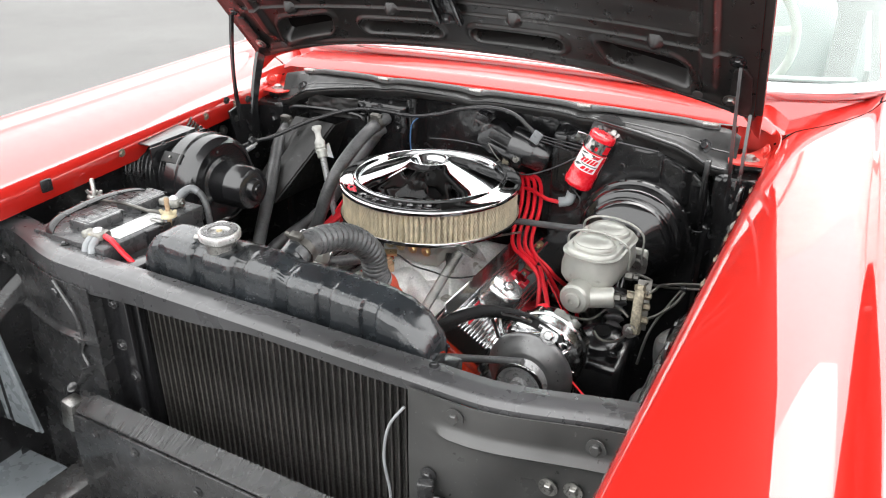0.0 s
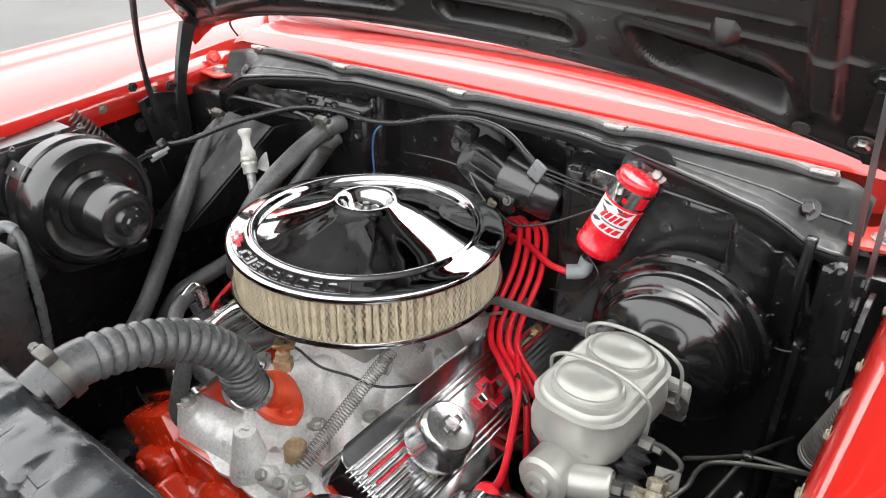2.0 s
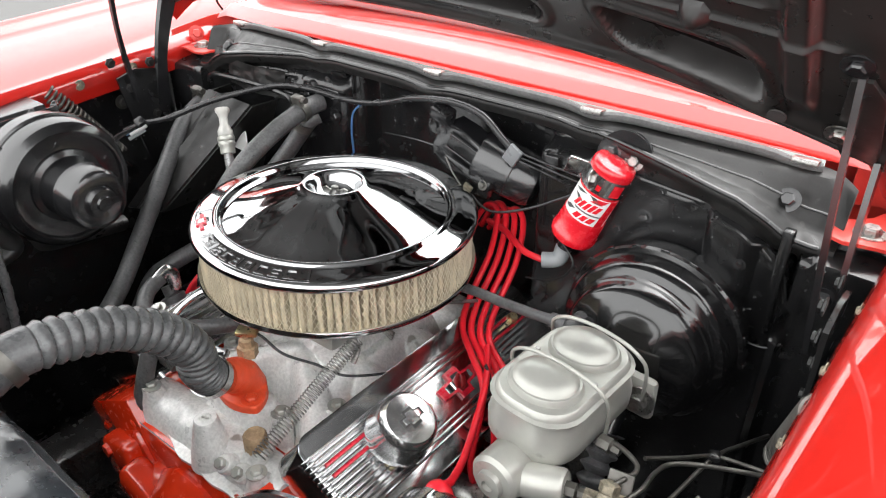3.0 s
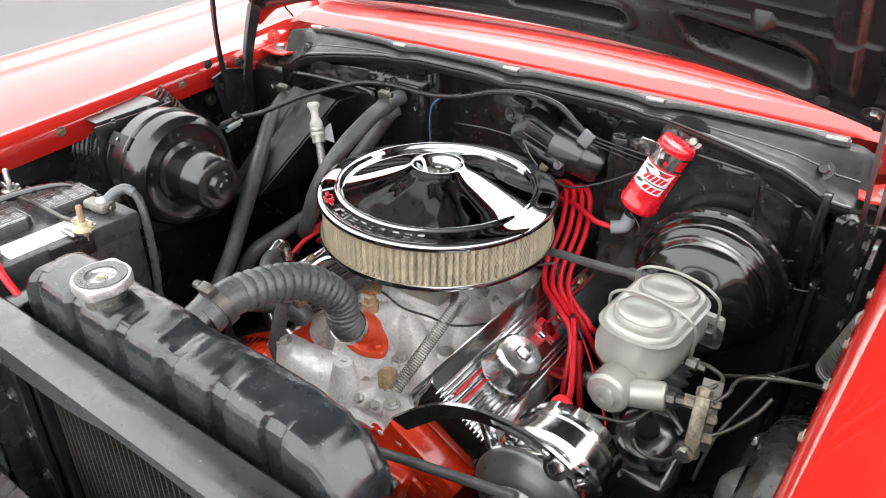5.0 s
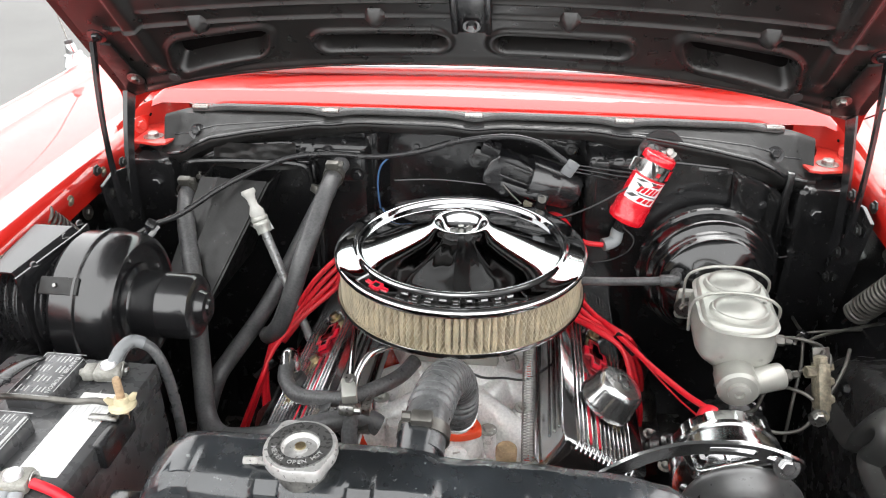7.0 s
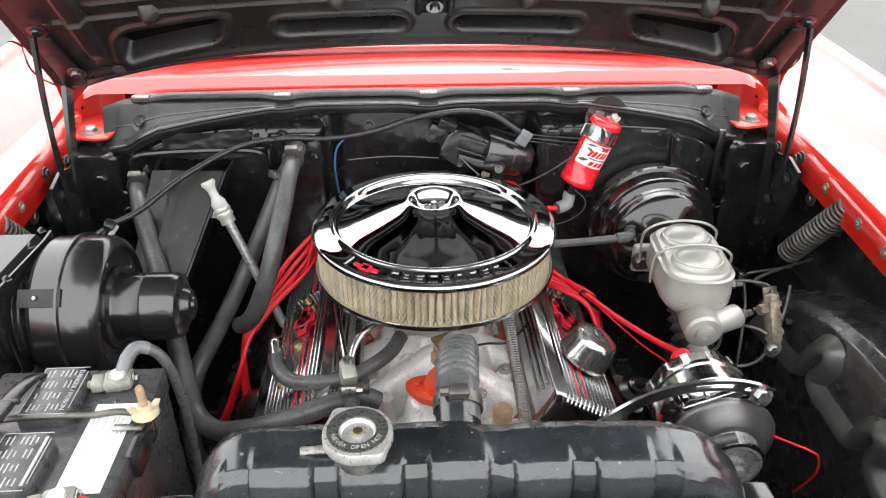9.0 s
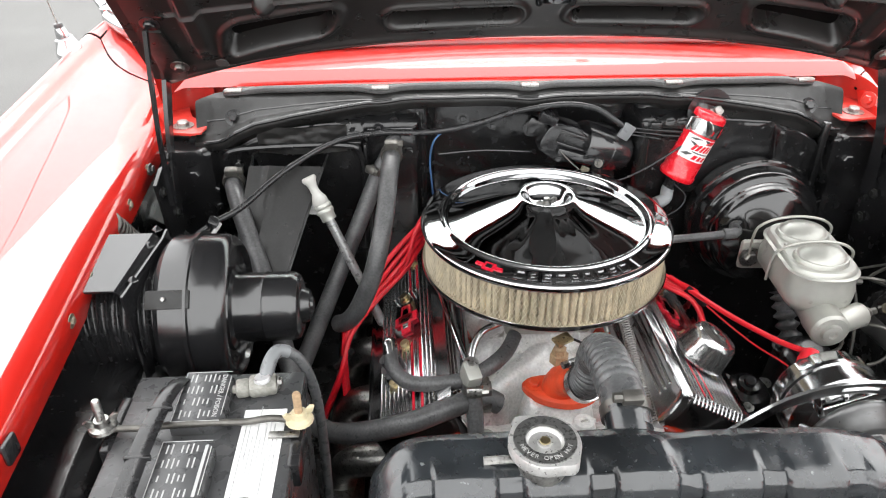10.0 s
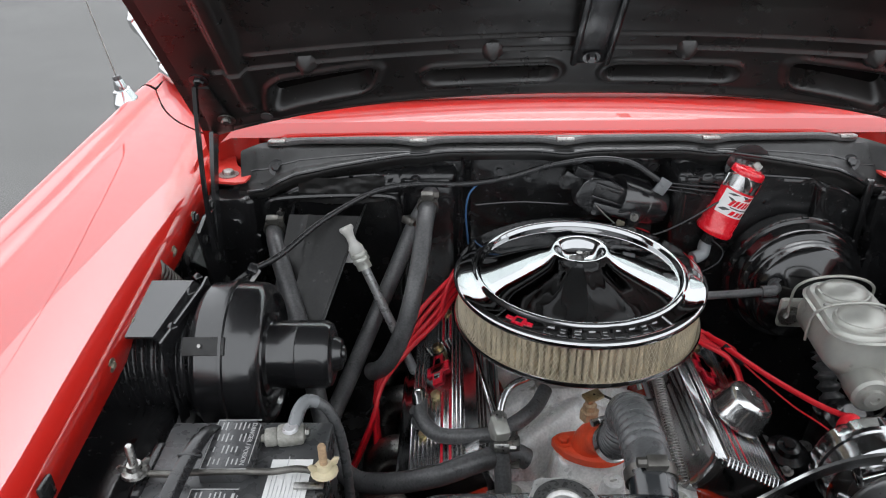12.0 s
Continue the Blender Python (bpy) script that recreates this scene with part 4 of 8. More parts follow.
    # sheet-metal plates by the headlight
    bm = prism([(-0.80, 0.80), (-0.50, 0.795), (-0.442, 0.565), (-0.80, 0.545)], 0.004, Matrix.Translation((0, -0.612, 0)) @ pose(0, 0, 0, 90, 0, 0), None, 0.001)
    sweep([Vector((-0.495, -0.619, 0.79)), Vector((-0.447, -0.619, 0.572))], 0.005, 8, bm)
    pl = body("headlight_plate", bm, SHEET_GREY, None, "grey sheet-metal plate behind the headlight")
    for z in (0.74, 0.68, 0.62):
        bolt(CAR @ Vector((-0.475 - 0.2 * (z - 0.68), -0.617, z)), (0, -1, 0), pl, 0.003, STEEL, washer=False)
    body("headlight_shelf", boxed((0.50, 0.26, 0.004), pose(-0.62, -0.735, 0.480, 0, -3, 0), 0.001), SHEET_GREY, None, "grey shelf below the headlight plate")


build_support()



def build_wheel(s):
    ax = along((s * 0.62, -0.30, 0.335), (s * 0.9, -0.30, 0.335))
    prof = [(0.19, 0.0), (0.27, 0.0), (0.315, 0.015), (0.335, 0.045), (0.335, 0.135), (0.315, 0.165), (0.27, 0.18), (0.19, 0.18), (0.19, 0.0)]
    w = body("wheel", lathe(prof, ax, 56), RUBBER, None, "black tyre", 40)
    body("rim", lathe([(0.195, 0.02), (0.195, 0.17), (0.18, 0.165), (0.15, 0.12), (0.08, 0.14), (0, 0.15)], ax, 48), CHROME, w, "chrome wheel rim", 40)


# flat dark pan added to keep bright ground from showing through the bay
body("splash_pan", boxed((1.20, 1.25, 0.006), pose(0, -0.10, 0.40), 0.0), BLACK_ROUGH, None, "black pan added to close the engine bay from below")
for sx in (-1, 1):
    body("frame_rail", boxed((0.07, 1.2, 0.10), pose(sx * 0.36, -0.1, 0.46), 0.006), BLACK_ROUGH, None, "black chassis rail")
build_wheel(1)
build_wheel(-1)

# ---- helper for things built in world measures ----
def maker(th):
    back = Matrix.Translation(-Vector(th.location))

    def piece(name, bm, mat, parent=None, label="", smooth=40.0):
        bm.transform(back)
        return part(name, bm, mat, parent or th, label, smooth)
    return piece


def fix(th, at, out, r=0.008, mat=None, parent=None, washer=True):
    return bolt(Vector(at) - Vector(th.location), out, parent or th, r, mat, washer=washer)


# ---- engine ----
engine = thing("engine", "red-orange V8 engine with an alloy intake manifold and chrome valve covers", "engine", (0, 0, 0.30))
eng = maker(engine)


def cover_pose(s):
    return pose(s * 0.203, -0.022, 0.760, 0, s * 30, 0)


def build_block():
    bm = bmesh.new()
    box(bm, (0.25, 0.46, 0.34), pose(0, -0.02, 0.50), 0.012)
    box(bm, (0.17, 0.05, 0.20), pose(0.0, -0.268, 0.555), 0.015)
    eng("block", bm, ORANGE, None, "red-orange engine block")
    for s in (-1, 1):
        m = cover_pose(s) @ Matrix.Translation((-0.006 * s, -0.004, -0.126))
        bm = bmesh.new()
        box(bm, (0.124, 0.480, 0.118), m @ Matrix.Translation((0.010 * s, 0, 0)), 0.006)
        box(bm, (0.07, 0.016, 0.05), m @ Matrix.Translation((0.01, -0.238, -0.01)), 0.004)
        box(bm, (0.028, 0.010, 0.020), m @ Matrix.Translation((0.005, -0.248, 0.0)), 0.003)
        head = eng("cylinder_head", bm, ORANGE, None, "red-orange cylinder head")
        for dx, dz in ((-0.045, 0.02), (0.03, 0.025), (-0.03, -0.03)):
            fix(engine, m @ Vector((dx * 1.3, -0.236, dz)), (0, -1, 0), 0.006, ORANGE, head)
    # water pump
    bm = lathe([(0, -0.05), (0.075, -0.05), (0.08, -0.03), (0.06, 0.0), (0.03, 0.02), (0.022, 0.07), (0, 0.07)], along((0.0, -0.30, 0.60), (0, -1, 0.60)), 32)
    for s in (-1, 1):
        box(bm, (0.085, 0.040, 0.046), pose(s * 0.062, -0.290, 0.630, 0, s * -24, 0), 0.012, 3)
        box(bm, (0.062, 0.030, 0.060), pose(s * 0.125, -0.278, 0.642, 0, s * 12, 0), 0.009, 3)
        lathe([(0, 0), (0.009, 0), (0.009, 0.006), (0, 0.007)], along((s * 0.140, -0.292, 0.655), (s * 0.140, -0.4, 0.655)), 6, bm)
        lathe([(0, 0), (0.009, 0), (0.009, 0.006), (0, 0.007)], along((s * 0.112, -0.292, 0.628), (s * 0.112, -0.4, 0.628)), 6, bm)
    eng("water_pump", bm, ORANGE, None, "red-orange water pump")
    # exhaust manifolds
    for s in (-1, 1):
        log = eng("exhaust_manifold", sweep([Vector((s * 0.303, y, 0.56)) for y in span(-0.20, 0.26, 8)], 0.03, 12), STEEL, None, "dull grey exhaust manifold")
        for y in (-0.19, -0.07, 0.05, 0.16):
            eng("runner", tube([(s * 0.22, y, 0.655), (s * 0.275, y + 0.005, 0.65), (s * 0.30, y + 0.02, 0.615), (s * 0.305, y + 0.04, 0.56)], 0.023, 12, 5), STEEL, log)


build_block()


def bump2(x, y, cx, cy, w, h, soft):
    d = rounded(x, y, cx, cy, w, h, min(w, h) * 0.8)
    return smooth_step(soft, -soft, d)


def manifold_z(x, y):
    a = abs(x)
    z = 0.690
    z = max(z, 0.690 + 0.085 * bump2(x, y, 0.0, 0.01, 0.062, 0.098, 0.016))
    z = max(z, 0.690 + 0.055 * bump2(x, y, 0.0, 0.01, 0.088, 0.13, 0.020))
    for yr, yi in ((-0.165, -0.075), (-0.055, -0.02), (0.065, 0.04), (0.175, 0.10)):
        t = min(1.0, a / 0.13)
        yc = yi + (yr - yi) * t
        top = 0.767 - 0.040 * t
        d = abs(y - yc) / 0.036
        if d < 1 and a < 0.137:
            z = max(z, 0.690 + (top - 0.690) * math.sqrt(1 - d * d))
    # water passage across the front, thermostat pad and bosses
    d = abs(y + 0.222) / 0.034
    if d < 1 and a < 0.135:
        z = max(z, 0.690 + 0.042 * math.sqrt(1 - d * d))
    z = max(z, 0.690 + 0.058 * bump2(x, y, 0.0, -0.176, 0.050, 0.030, 0.008))
    for cx, cy, r, h in ((0.081, -0.222, 0.014, 0.058), (0.105, -0.243, 0.011, 0.046), (-0.105, -0.235, 0.013, 0.05), (0.055, -0.165, 0.010, 0.05), (-0.075, -0.16, 0.010, 0.046), (0.10, -0.115, 0.011, 0.05), (-0.10, -0.115, 0.011, 0.05)):
        d = math.hypot(x - cx, y - cy)
        z = max(z, 0.690 + h * smooth_step(r + 0.004, r, d))
    lump = smooth_step(-0.12, -0.19, y)
    z += lump * (0.006 * noise.noise((x * 24, y * 24, 3.1)) + 0.003 * noise.noise((x * 55, y * 55, 6.0)))
    # flanges down to the heads
    z = min(z, 0.775 - 0.55 * max(0.0, a - 0.105))
    return z + 0.0012 * noise.noise((x * 60, y * 60, 1.7))


def build_intake():
    xs, ys = span(-0.140, 0.140, 94), span(-0.262, 0.215, 150)
    bm = sheet(lambda x, y: (x, y, manifold_z(x, y)), xs, ys)
    # skirt so that the casting is solid
    edge = [e for e in bm.edges if e.is_boundary]
    r = bmesh.ops.extrude_edge_only(bm, edges=edge)
    for v in r["geom"]:
        if isinstance(v, bmesh.types.BMVert):
            v.co.z = 0.702
    man = eng("intake_manifold", bm, CAST, None, "rough cast-aluminium intake manifold", 50)
    for x, y in ((0.105, -0.243), (-0.105, -0.235), (0.10, -0.115), (-0.10, -0.115), (0.055, -0.165)):
        fix(engine, (x, y, manifold_z(x, y) - 0.001), (0, 0, 1), 0.007, CAST_SMOOTH, man)
    # cast foot along the front, on the painted rail of the block
    def foot_edge(u):
        return -0.266 + 0.030 * smooth_step(0.0, -0.13, u) + 0.004 * noise.noise((u * 30, 0.2, 0.0))
    bm = sheet(lambda u, v: (u, foot_edge(u) + v * (-0.19 - foot_edge(u)), 0.7065 - 0.003 * (1 - v) ** 6), span(-0.138, 0.138, 40), span(0, 1, 8), 0.006)
    eng("cast_foot", bm, CAST, man, smooth=50)
    eng("front_rail", boxed((0.270, 0.085, 0.10), pose(0, -0.222, 0.649), 0.006), ORANGE, None, "red-orange front rail of the block")
    bm = lathe([(0.0260, 0.700), (0.0230, 0.722), (0.0185, 0.742), (0.0155, 0.756), (0.0140, 0.764), (0.0125, 0.7665), (0.007, 0.7670), (0.006, 0.7655), (0, 0.7655)], pose(0.020, -0.242, 0), 28)
    eng("boss", bm, CAST, man, "round cast boss", 50)
    eng("boss_slot", boxed((0.009, 0.0022, 0.001), pose(0.020, -0.242, 0.7672, 0, 0, 20)), CAST_SMOOTH, man)
    for x, y, z in ((0.060, -0.262, 0.738), (0.084, -0.258, 0.736)):
        bm = lathe([(0.0125, -0.02), (0.0120, 0.004), (0.0095, 0.007), (0, 0.007)], along((x, y + 0.012, z - 0.012), (x, y - 0.08, z + 0.08)), 18)
        eng("boss", bm, CAST, man, smooth=50)
        fix(engine, (x, y + 0.006, z - 0.006), (0, -0.7, 0.7), 0.007, CAST_SMOOTH, man, False)
    bm = lathe([(0, -0.01), (0.0135, -0.01), (0.0135, 0.010), (0.011, 0.013), (0, 0.013)], pose(0.081, -0.222, 0.752), 24)
    eng("plug", bm, RUST, man, "brown rusted plug")
    # small cast characters on the runner: plain raised bars
    bm = bmesh.new()
    for k in range(6):
        box(bm, (0.0045, 0.009, 0.003), pose(0.052 + 0.007 * k, -0.185, manifold_z(0.052 + 0.007 * k, -0.185) + 0.001, 0, 0, -12), 0.001)
    eng("cast_mark", bm, CAST, man)
    # carburettor
    bm = bmesh.new()
    box(bm, (0.125, 0.165, 0.030), pose(0, 0.0, 0.795), 0.006)
    box(bm, (0.105, 0.06, 0.045), pose(0, -0.06, 0.825), 0.010)
    box(bm, (0.105, 0.06, 0.045), pose(0, 0.06, 0.825), 0.010)
    lathe([(0.065, 0), (0.065, 0.03), (0, 0.03)], pose(0, 0, 0.825), 24, bm)
    carb = eng("carburettor", bm, CAST_SMOOTH, None, "alloy four-barrel carburettor")
    for x in (-0.04, -0.015, 0.012, 0.042):
        fix(engine, (x, -0.091, 0.815), (0, -1, 0), 0.006, BRASS, carb)
    bm = bmesh.new()
    box(bm, (0.05, 0.004, 0.014), pose(0.085, -0.02, 0.80, 0, 20, 0), 0.001)
    box(bm, (0.012, 0.030, 0.006), pose(0.072, -0.055, 0.790, 20, 0, 30), 0.001)
    tube([(0.065, -0.05, 0.79), (0.085, -0.06, 0.785), (0.09, -0.075, 0.775)], 0.0035, 8, 5, bm)
    eng("throttle_linkage", bm, STEEL, carb, "zinc throttle linkage")
    eng("throttle_cable", tube([(0.065, 0.04, 0.79), (0.11, 0.06, 0.80), (0.16, 0.09, 0.81)], 0.0025, 6, 5), STEEL, carb, "thin throttle cable")
    # thermostat housing
    bm = bmesh.new()
    out = [(0.050 * math.cos(a), 0.028 * math.sin(a) * (1.0 - 0.45 * math.cos(a) ** 4)) for a in [2 * math.pi * k / 28 for k in range(28)]]
    prism(out, 0.010, pose(0.000, -0.176, 0.752, 0, 0, -18), bm, 0.002)
    tube([(0.002, -0.172, 0.756), (0.004, -0.178, 0.776), (0.009, -0.193, 0.791), (0.014, -0.208, 0.801)], lambda t: 0.026 - 0.006 * min(1, t * 1.4), 18, 6, bm)
    th = eng("thermostat_housing", bm, ORANGE_DULL, None, "orange thermostat housing with chipped paint", 50)
    for x, y in ((-0.032, -0.166), (0.033, -0.187)):
        fix(engine, (x, y, 0.761), (0, 0, 1), 0.0075, ORANGE_DULL, th)
    bm = lathe([(0, 0), (0.0125, 0), (0.0125, 0.014), (0.009, 0.015), (0.009, 0.024), (0.005, 0.026), (0.005, 0.034), (0, 0.034)], pose(0.000, -0.160, 0.796), 6)
    snd = eng("temperature_sender", bm, RUST, None, "brass temperature sender")
    eng("spade_terminal", boxed((0.016, 0.026, 0.005), pose(0.003, -0.158, 0.832, 0, 10, -60), 0.001), BRASS, snd, "brass spade terminal")


build_intake()


def build_valve_cover(s, label):
    m = cover_pose(s)
    W, L = 0.058, 0.214
    out = []
    for cx, cy, a0 in ((W - 0.016, L - 0.016, 0), (-W + 0.016, L - 0.016, 90), (-W + 0.016, -L + 0.016, 180), (W - 0.016, -L + 0.016, 270)):
        for k in range(6):
            a = radians(a0 + 18 * k)
            out.append((cx + 0.016 * math.cos(a), cy + 0.016 * math.sin(a)))
    bm = bmesh.new()
    rows = [(0.011, -0.011, -0.066), (0.011, -0.011, -0.058), (0.0095, -0.0095, -0.0555), (0.0085, -0.0085, -0.055), (0.004, -0.004, -0.055), (0.003, -0.003, -0.054), (0.002, -0.001, -0.048),
            (0.001, 0.002, -0.032), (0.0, 0.005, -0.016), (-0.0015, 0.008, -0.006), (-0.004, 0.011, -0.001), (-0.006, 0.014, 0.0)]
    rings = []
    for grow, inset, z in rows:
        rings.append([bm.verts.new(m @ Vector((x + math.copysign(grow, x), y - math.copysign(inset, y), z))) for x, y in out])
    for a, b in zip(rings, rings[1:]):
        for i in range(len(a)):
            j = (i + 1) % len(a)
            bm.faces.new((a[i], a[j], b[j], b[i]))
    bm.faces.new(rings[-1])
    bm.faces.new(rings[0][::-1])
    cov = eng("valve_cover", bm, CHROME_SOFT, None, label, 35)
    # raised ribs
    for k, x in enumerate(span(-0.040, 0.040, 13)):
        lo, hi = -0.199, 0.199
        middle = abs(x) < 0.024
        for y0, y1 in (((lo, -0.045), (0.075, hi)) if middle else ((lo, hi),)):
            bm = bmesh.new()
            box(bm, (0.0030, y1 - y0, 0.008), m @ Matrix.Translation((x, (y0 + y1) / 2, 0.0010)), 0.0016, 3)
            eng("rib", bm, COVER_CHROME, cov, smooth=50)
    # comb of rib ends down the front slope
    for x in span(-0.040, 0.040, 13):
        bm = bmesh.new()
        box(bm, (0.0044, 0.014, 0.0075), m @ Matrix.Translation((x, -0.2005, -0.0030)) @ Matrix.Rotation(radians(40.0), 4, "X"), 0.0021, 3)
        eng("rib_end", bm, CHROME, cov, smooth=50)
    for sx in (-1, 1):
        for dz in (-0.014, -0.024, -0.034):
            x = sx * (0.0580 + 0.0015 * (-dz / 0.05))
            eng("side_rib", boxed((0.005, 0.34, 0.0045), m @ Matrix.Translation((x, 0, dz)), 0.0018, 2), CHROME, cov, smooth=50)
    # red-painted grooves and emblem panel
    for x in (-0.0233 * s, -0.0100 * s):
        for y0, y1 in ((-0.190, -0.050), (0.085, 0.180)):
            eng("painted_groove", boxed((0.0036, y1 - y0, 0.008), m @ Matrix.Translation((x, (y0 + y1) / 2, 0.0005)), 0.0008), EMBLEM_RED, cov, "red painted groove")
    shape = [(-0.024, -0.011), (-0.010, -0.011), (-0.010, -0.042), (0.010, -0.042), (0.010, -0.011), (0.024, -0.011), (0.024, 0.015), (0.010, 0.015), (0.010, 0.046), (-0.010, 0.046), (-0.010, 0.015), (-0.024, 0.015)]
    bm = prism([(x * 0.80, y * 0.78) for x, y in shape], 0.003, m @ Matrix.Translation((0, 0.012, 0.0005)), None, 0.0008)
    eng("emblem", bm, EMBLEM_RED, cov, "red emblem shape")
    bm = prism([(x * 0.50, y * 0.54) for x, y in shape], 0.0042, m @ Matrix.Translation((0, 0.012, 0.0005)), None, 0.0008)
    eng("emblem_inlay", bm, CHROME, cov)
    for x, y in ((0.018, -0.125), (-0.018, 0.15), (0.0, 0.065), (0.0, -0.052)):
        bm = lathe([(0, 0), (0.010, 0), (0.010, 0.003), (0.0065, 0.004), (0.0065, 0.010), (0, 0.011)], m @ Matrix.Translation((x * s, y, 0.001)), 12)
        eng("cover_bolt", bm, BRASS, cov, "gold cover bolt")


build_valve_cover(1, "chrome finned valve cover with red grooves")
build_valve_cover(-1, "chrome finned valve cover with red grooves and a breather elbow")


def build_breather():
    th = thing("breather_cap", "chrome push-in breather cap on a valve cover", "breather", (0.222, -0.118, 0.770))
    pc = maker(th)
    m = cover_pose(1) @ Matrix.Translation((0.000, -0.105, 0.0)) @ Matrix.Diagonal((0.97, 0.97, 0.95, 1.0))
    prof = [(0.018, -0.004), (0.018, 0.006), (0.036, 0.008), (0.0395, 0.011), (0.0400, 0.015), (0.0385, 0.020), (0.0360, 0.032), (0.0350, 0.044), (0.0335, 0.050), (0.029, 0.0545), (0.016, 0.0565), (0, 0.057)]
    pc("cap", lathe(prof, m, 48), HAMMERED, smooth=35)
    shape = [(-0.016, -0.005), (-0.007, -0.005), (-0.007, -0.011), (0.007, -0.011), (0.007, -0.005), (0.016, -0.005), (0.016, 0.005), (0.007, 0.005), (0.007, 0.011), (-0.007, 0.011), (-0.007, 0.005), (-0.016, 0.005)]
    pc("emblem", prism([(y, x) for x, y in shape], 0.0022, m @ Matrix.Translation((0, 0, 0.0556)), None, 0.0004), INK)
    pc("emblem_inlay", prism([(y * 0.72, x * 0.80) for x, y in shape], 0.0027, m @ Matrix.Translation((0, 0, 0.0556)), None, 0.0004), HAMMERED)


build_breather()


# ---- air cleaner ----
def build_air_cleaner():
    th = thing("air_cleaner", "round chrome air cleaner with a cream pleated paper filter", "air cleaner", (0, 0, 0.850))
    pc = maker(th)
    T = pose(0, 0, 0.0)

    def flute(r, z, a):
        if 0.040 < r < 0.138:
            k = math.sin(math.pi * (r - 0.040) / 0.098)
            wave = sum(math.exp(-(((a + math.pi / 2 - q + math.pi) % (2 * math.pi) - math.pi) / 0.07) ** 2) for q in (0.0, 0.42, -0.42, math.pi))
            z += 0.0010 * wave * k
        return r, z
    prof = [(0.1775, 0.9200), (0.1790, 0.9225), (0.1790, 0.9262), (0.1776, 0.9288), (0.1745, 0.9304), (0.1690, 0.9318), (0.1600, 0.9335), (0.1540, 0.9346), (0.1512, 0.9352), (0.1505, 0.9356), (0.1488, 0.9376), (0.1468, 0.9390), (0.1445, 0.9388), (0.1425, 0.9362), (0.1408, 0.9322), (0.1404, 0.9316), (0.1398, 0.9316), (0.1390, 0.9318),
            (0.132, 0.9335), (0.120, 0.9375), (0.105, 0.9425), (0.090, 0.9475), (0.075, 0.9525), (0.060, 0.9575), (0.050, 0.9610), (0.044, 0.9640), (0.0405, 0.9662), (0.0375, 0.9672), (0.0345, 0.9662), (0.0315, 0.9625), (0.028, 0.9560), (0.024, 0.9510), (0.016, 0.9480), (0, 0.9475)]
    lid = pc("lid", lathe(prof, T, 128, None, flute), CHROME_LID, None, "mirror chrome lid with radial flutes", 50)
    # emblem frame with plain raised bars
    def arc_z(r):
        return 0.9318 + (0.169 - r) * 0.19 + 0.0003

    def arc_piece(a0, a1, r0, r1, h, mat, name, label=""):
        bm = bmesh.new()
        n = max(2, int(abs(a1 - a0) / 2.0))
        rows = []
        for i in range(n + 1):
            a = radians(a0 + (a1 - a0) * i / n)
            rows.append([bm.verts.new((r * math.cos(a), r * math.sin(a), arc_z(r) + dz)) for r, dz in ((r0, -0.001), (r0, h), (r1, h), (r1, -0.001))])
        for p, q in zip(rows, rows[1:]):
            for k in range(3):
                bm.faces.new((p[k], p[k + 1], q[k + 1], q[k]))
        bm.faces.new(rows[0])
        bm.faces.new(rows[-1][::-1])
        pc(name, bm, mat, lid, label, 30)
    for a in (-137.0, -55.0):
        arc_piece(a, a + 0.7, 0.1535, 0.1715, 0.0012, CHROME, "frame_end")
    arc_piece(-137.0, -54.3, 0.1712, 0.1722, 0.0010, CHROME, "frame_line")
    for k in range(9):
        a = -113.5 + 6.15 * k
        arc_piece(a, a + 1.1, 0.1565, 0.1690, 0.0012, CHROME_DULL, "raised_bar")
        arc_piece(a + 1.1, a + 4.2, 0.1560, 0.1584, 0.0014, CHROME_DULL, "raised_bar")
        arc_piece(a + 1.1, a + 4.2, 0.1668, 0.1692, 0.0014, CHROME_DULL, "raised_bar")
        if k in (1, 2, 4, 7):
            arc_piece(a + 1.1, a + 3.6, 0.1614, 0.1636, 0.0014, CHROME_DULL, "raised_bar")
        if k in (1, 4, 5):
            arc_piece(a + 3.2, a + 4.3, 0.1560, 0.1692, 0.0014, CHROME_DULL, "raised_bar")
    arc_piece(-132.5, -119.0, 0.1610, 0.1655, 0.0016, EMBLEM_RED, "emblem", "red emblem shape")
    arc_piece(-128.5, -123.0, 0.1570, 0.1695, 0.0018, EMBLEM_RED, "emblem", "red emblem shape")
    arc_piece(-127.3, -124.2, 0.1600, 0.1665, 0.0022, CHROME, "emblem_inlay")
    # wing nut
    bm = lathe([(0, 0), (0.008, 0), (0.007, 0.006), (0.0045, 0.009), (0.0045, 0.013), (0, 0.014)], pose(0, 0, 0.9475), 16)
    for s in (-1, 1):
        prism([(0.004, 0.0), (0.016, 0.003), (0.017, 0.009), (0.012, 0.011), (0.004, 0.007)], 0.003, pose(0, 0, 0.9485, 90, 0, 20 if s > 0 else 200) @ Matrix.Translation((0, 0, -0.0015)), bm, 0.0006)
    pc("wing_nut", bm, STEEL, lid, "zinc wing nut", 40)
    # pleated paper
    bm = bmesh.new()
    n = 104 * 4
    ring = []
    for z in (0.864, 0.878, 0.893, 0.908, 0.922):
        row = []
        for i in range(n):
            k, q = divmod(i, 4)
            a = 2 * math.pi * (k + (-0.27, 0.0, 0.27, 0.5)[q]) / 104
            r = (0.1685, 0.1712, 0.1685, 0.1500)[q] + 0.0006 * math.sin(k * 2.3 + z * 90)
            aa = a + 0.006 * math.sin(k * 1.7) + 0.004 * math.sin(k * 2.9 + z * 110)
            row.append(bm.verts.new((r * math.cos(aa), r * math.sin(aa), z)))
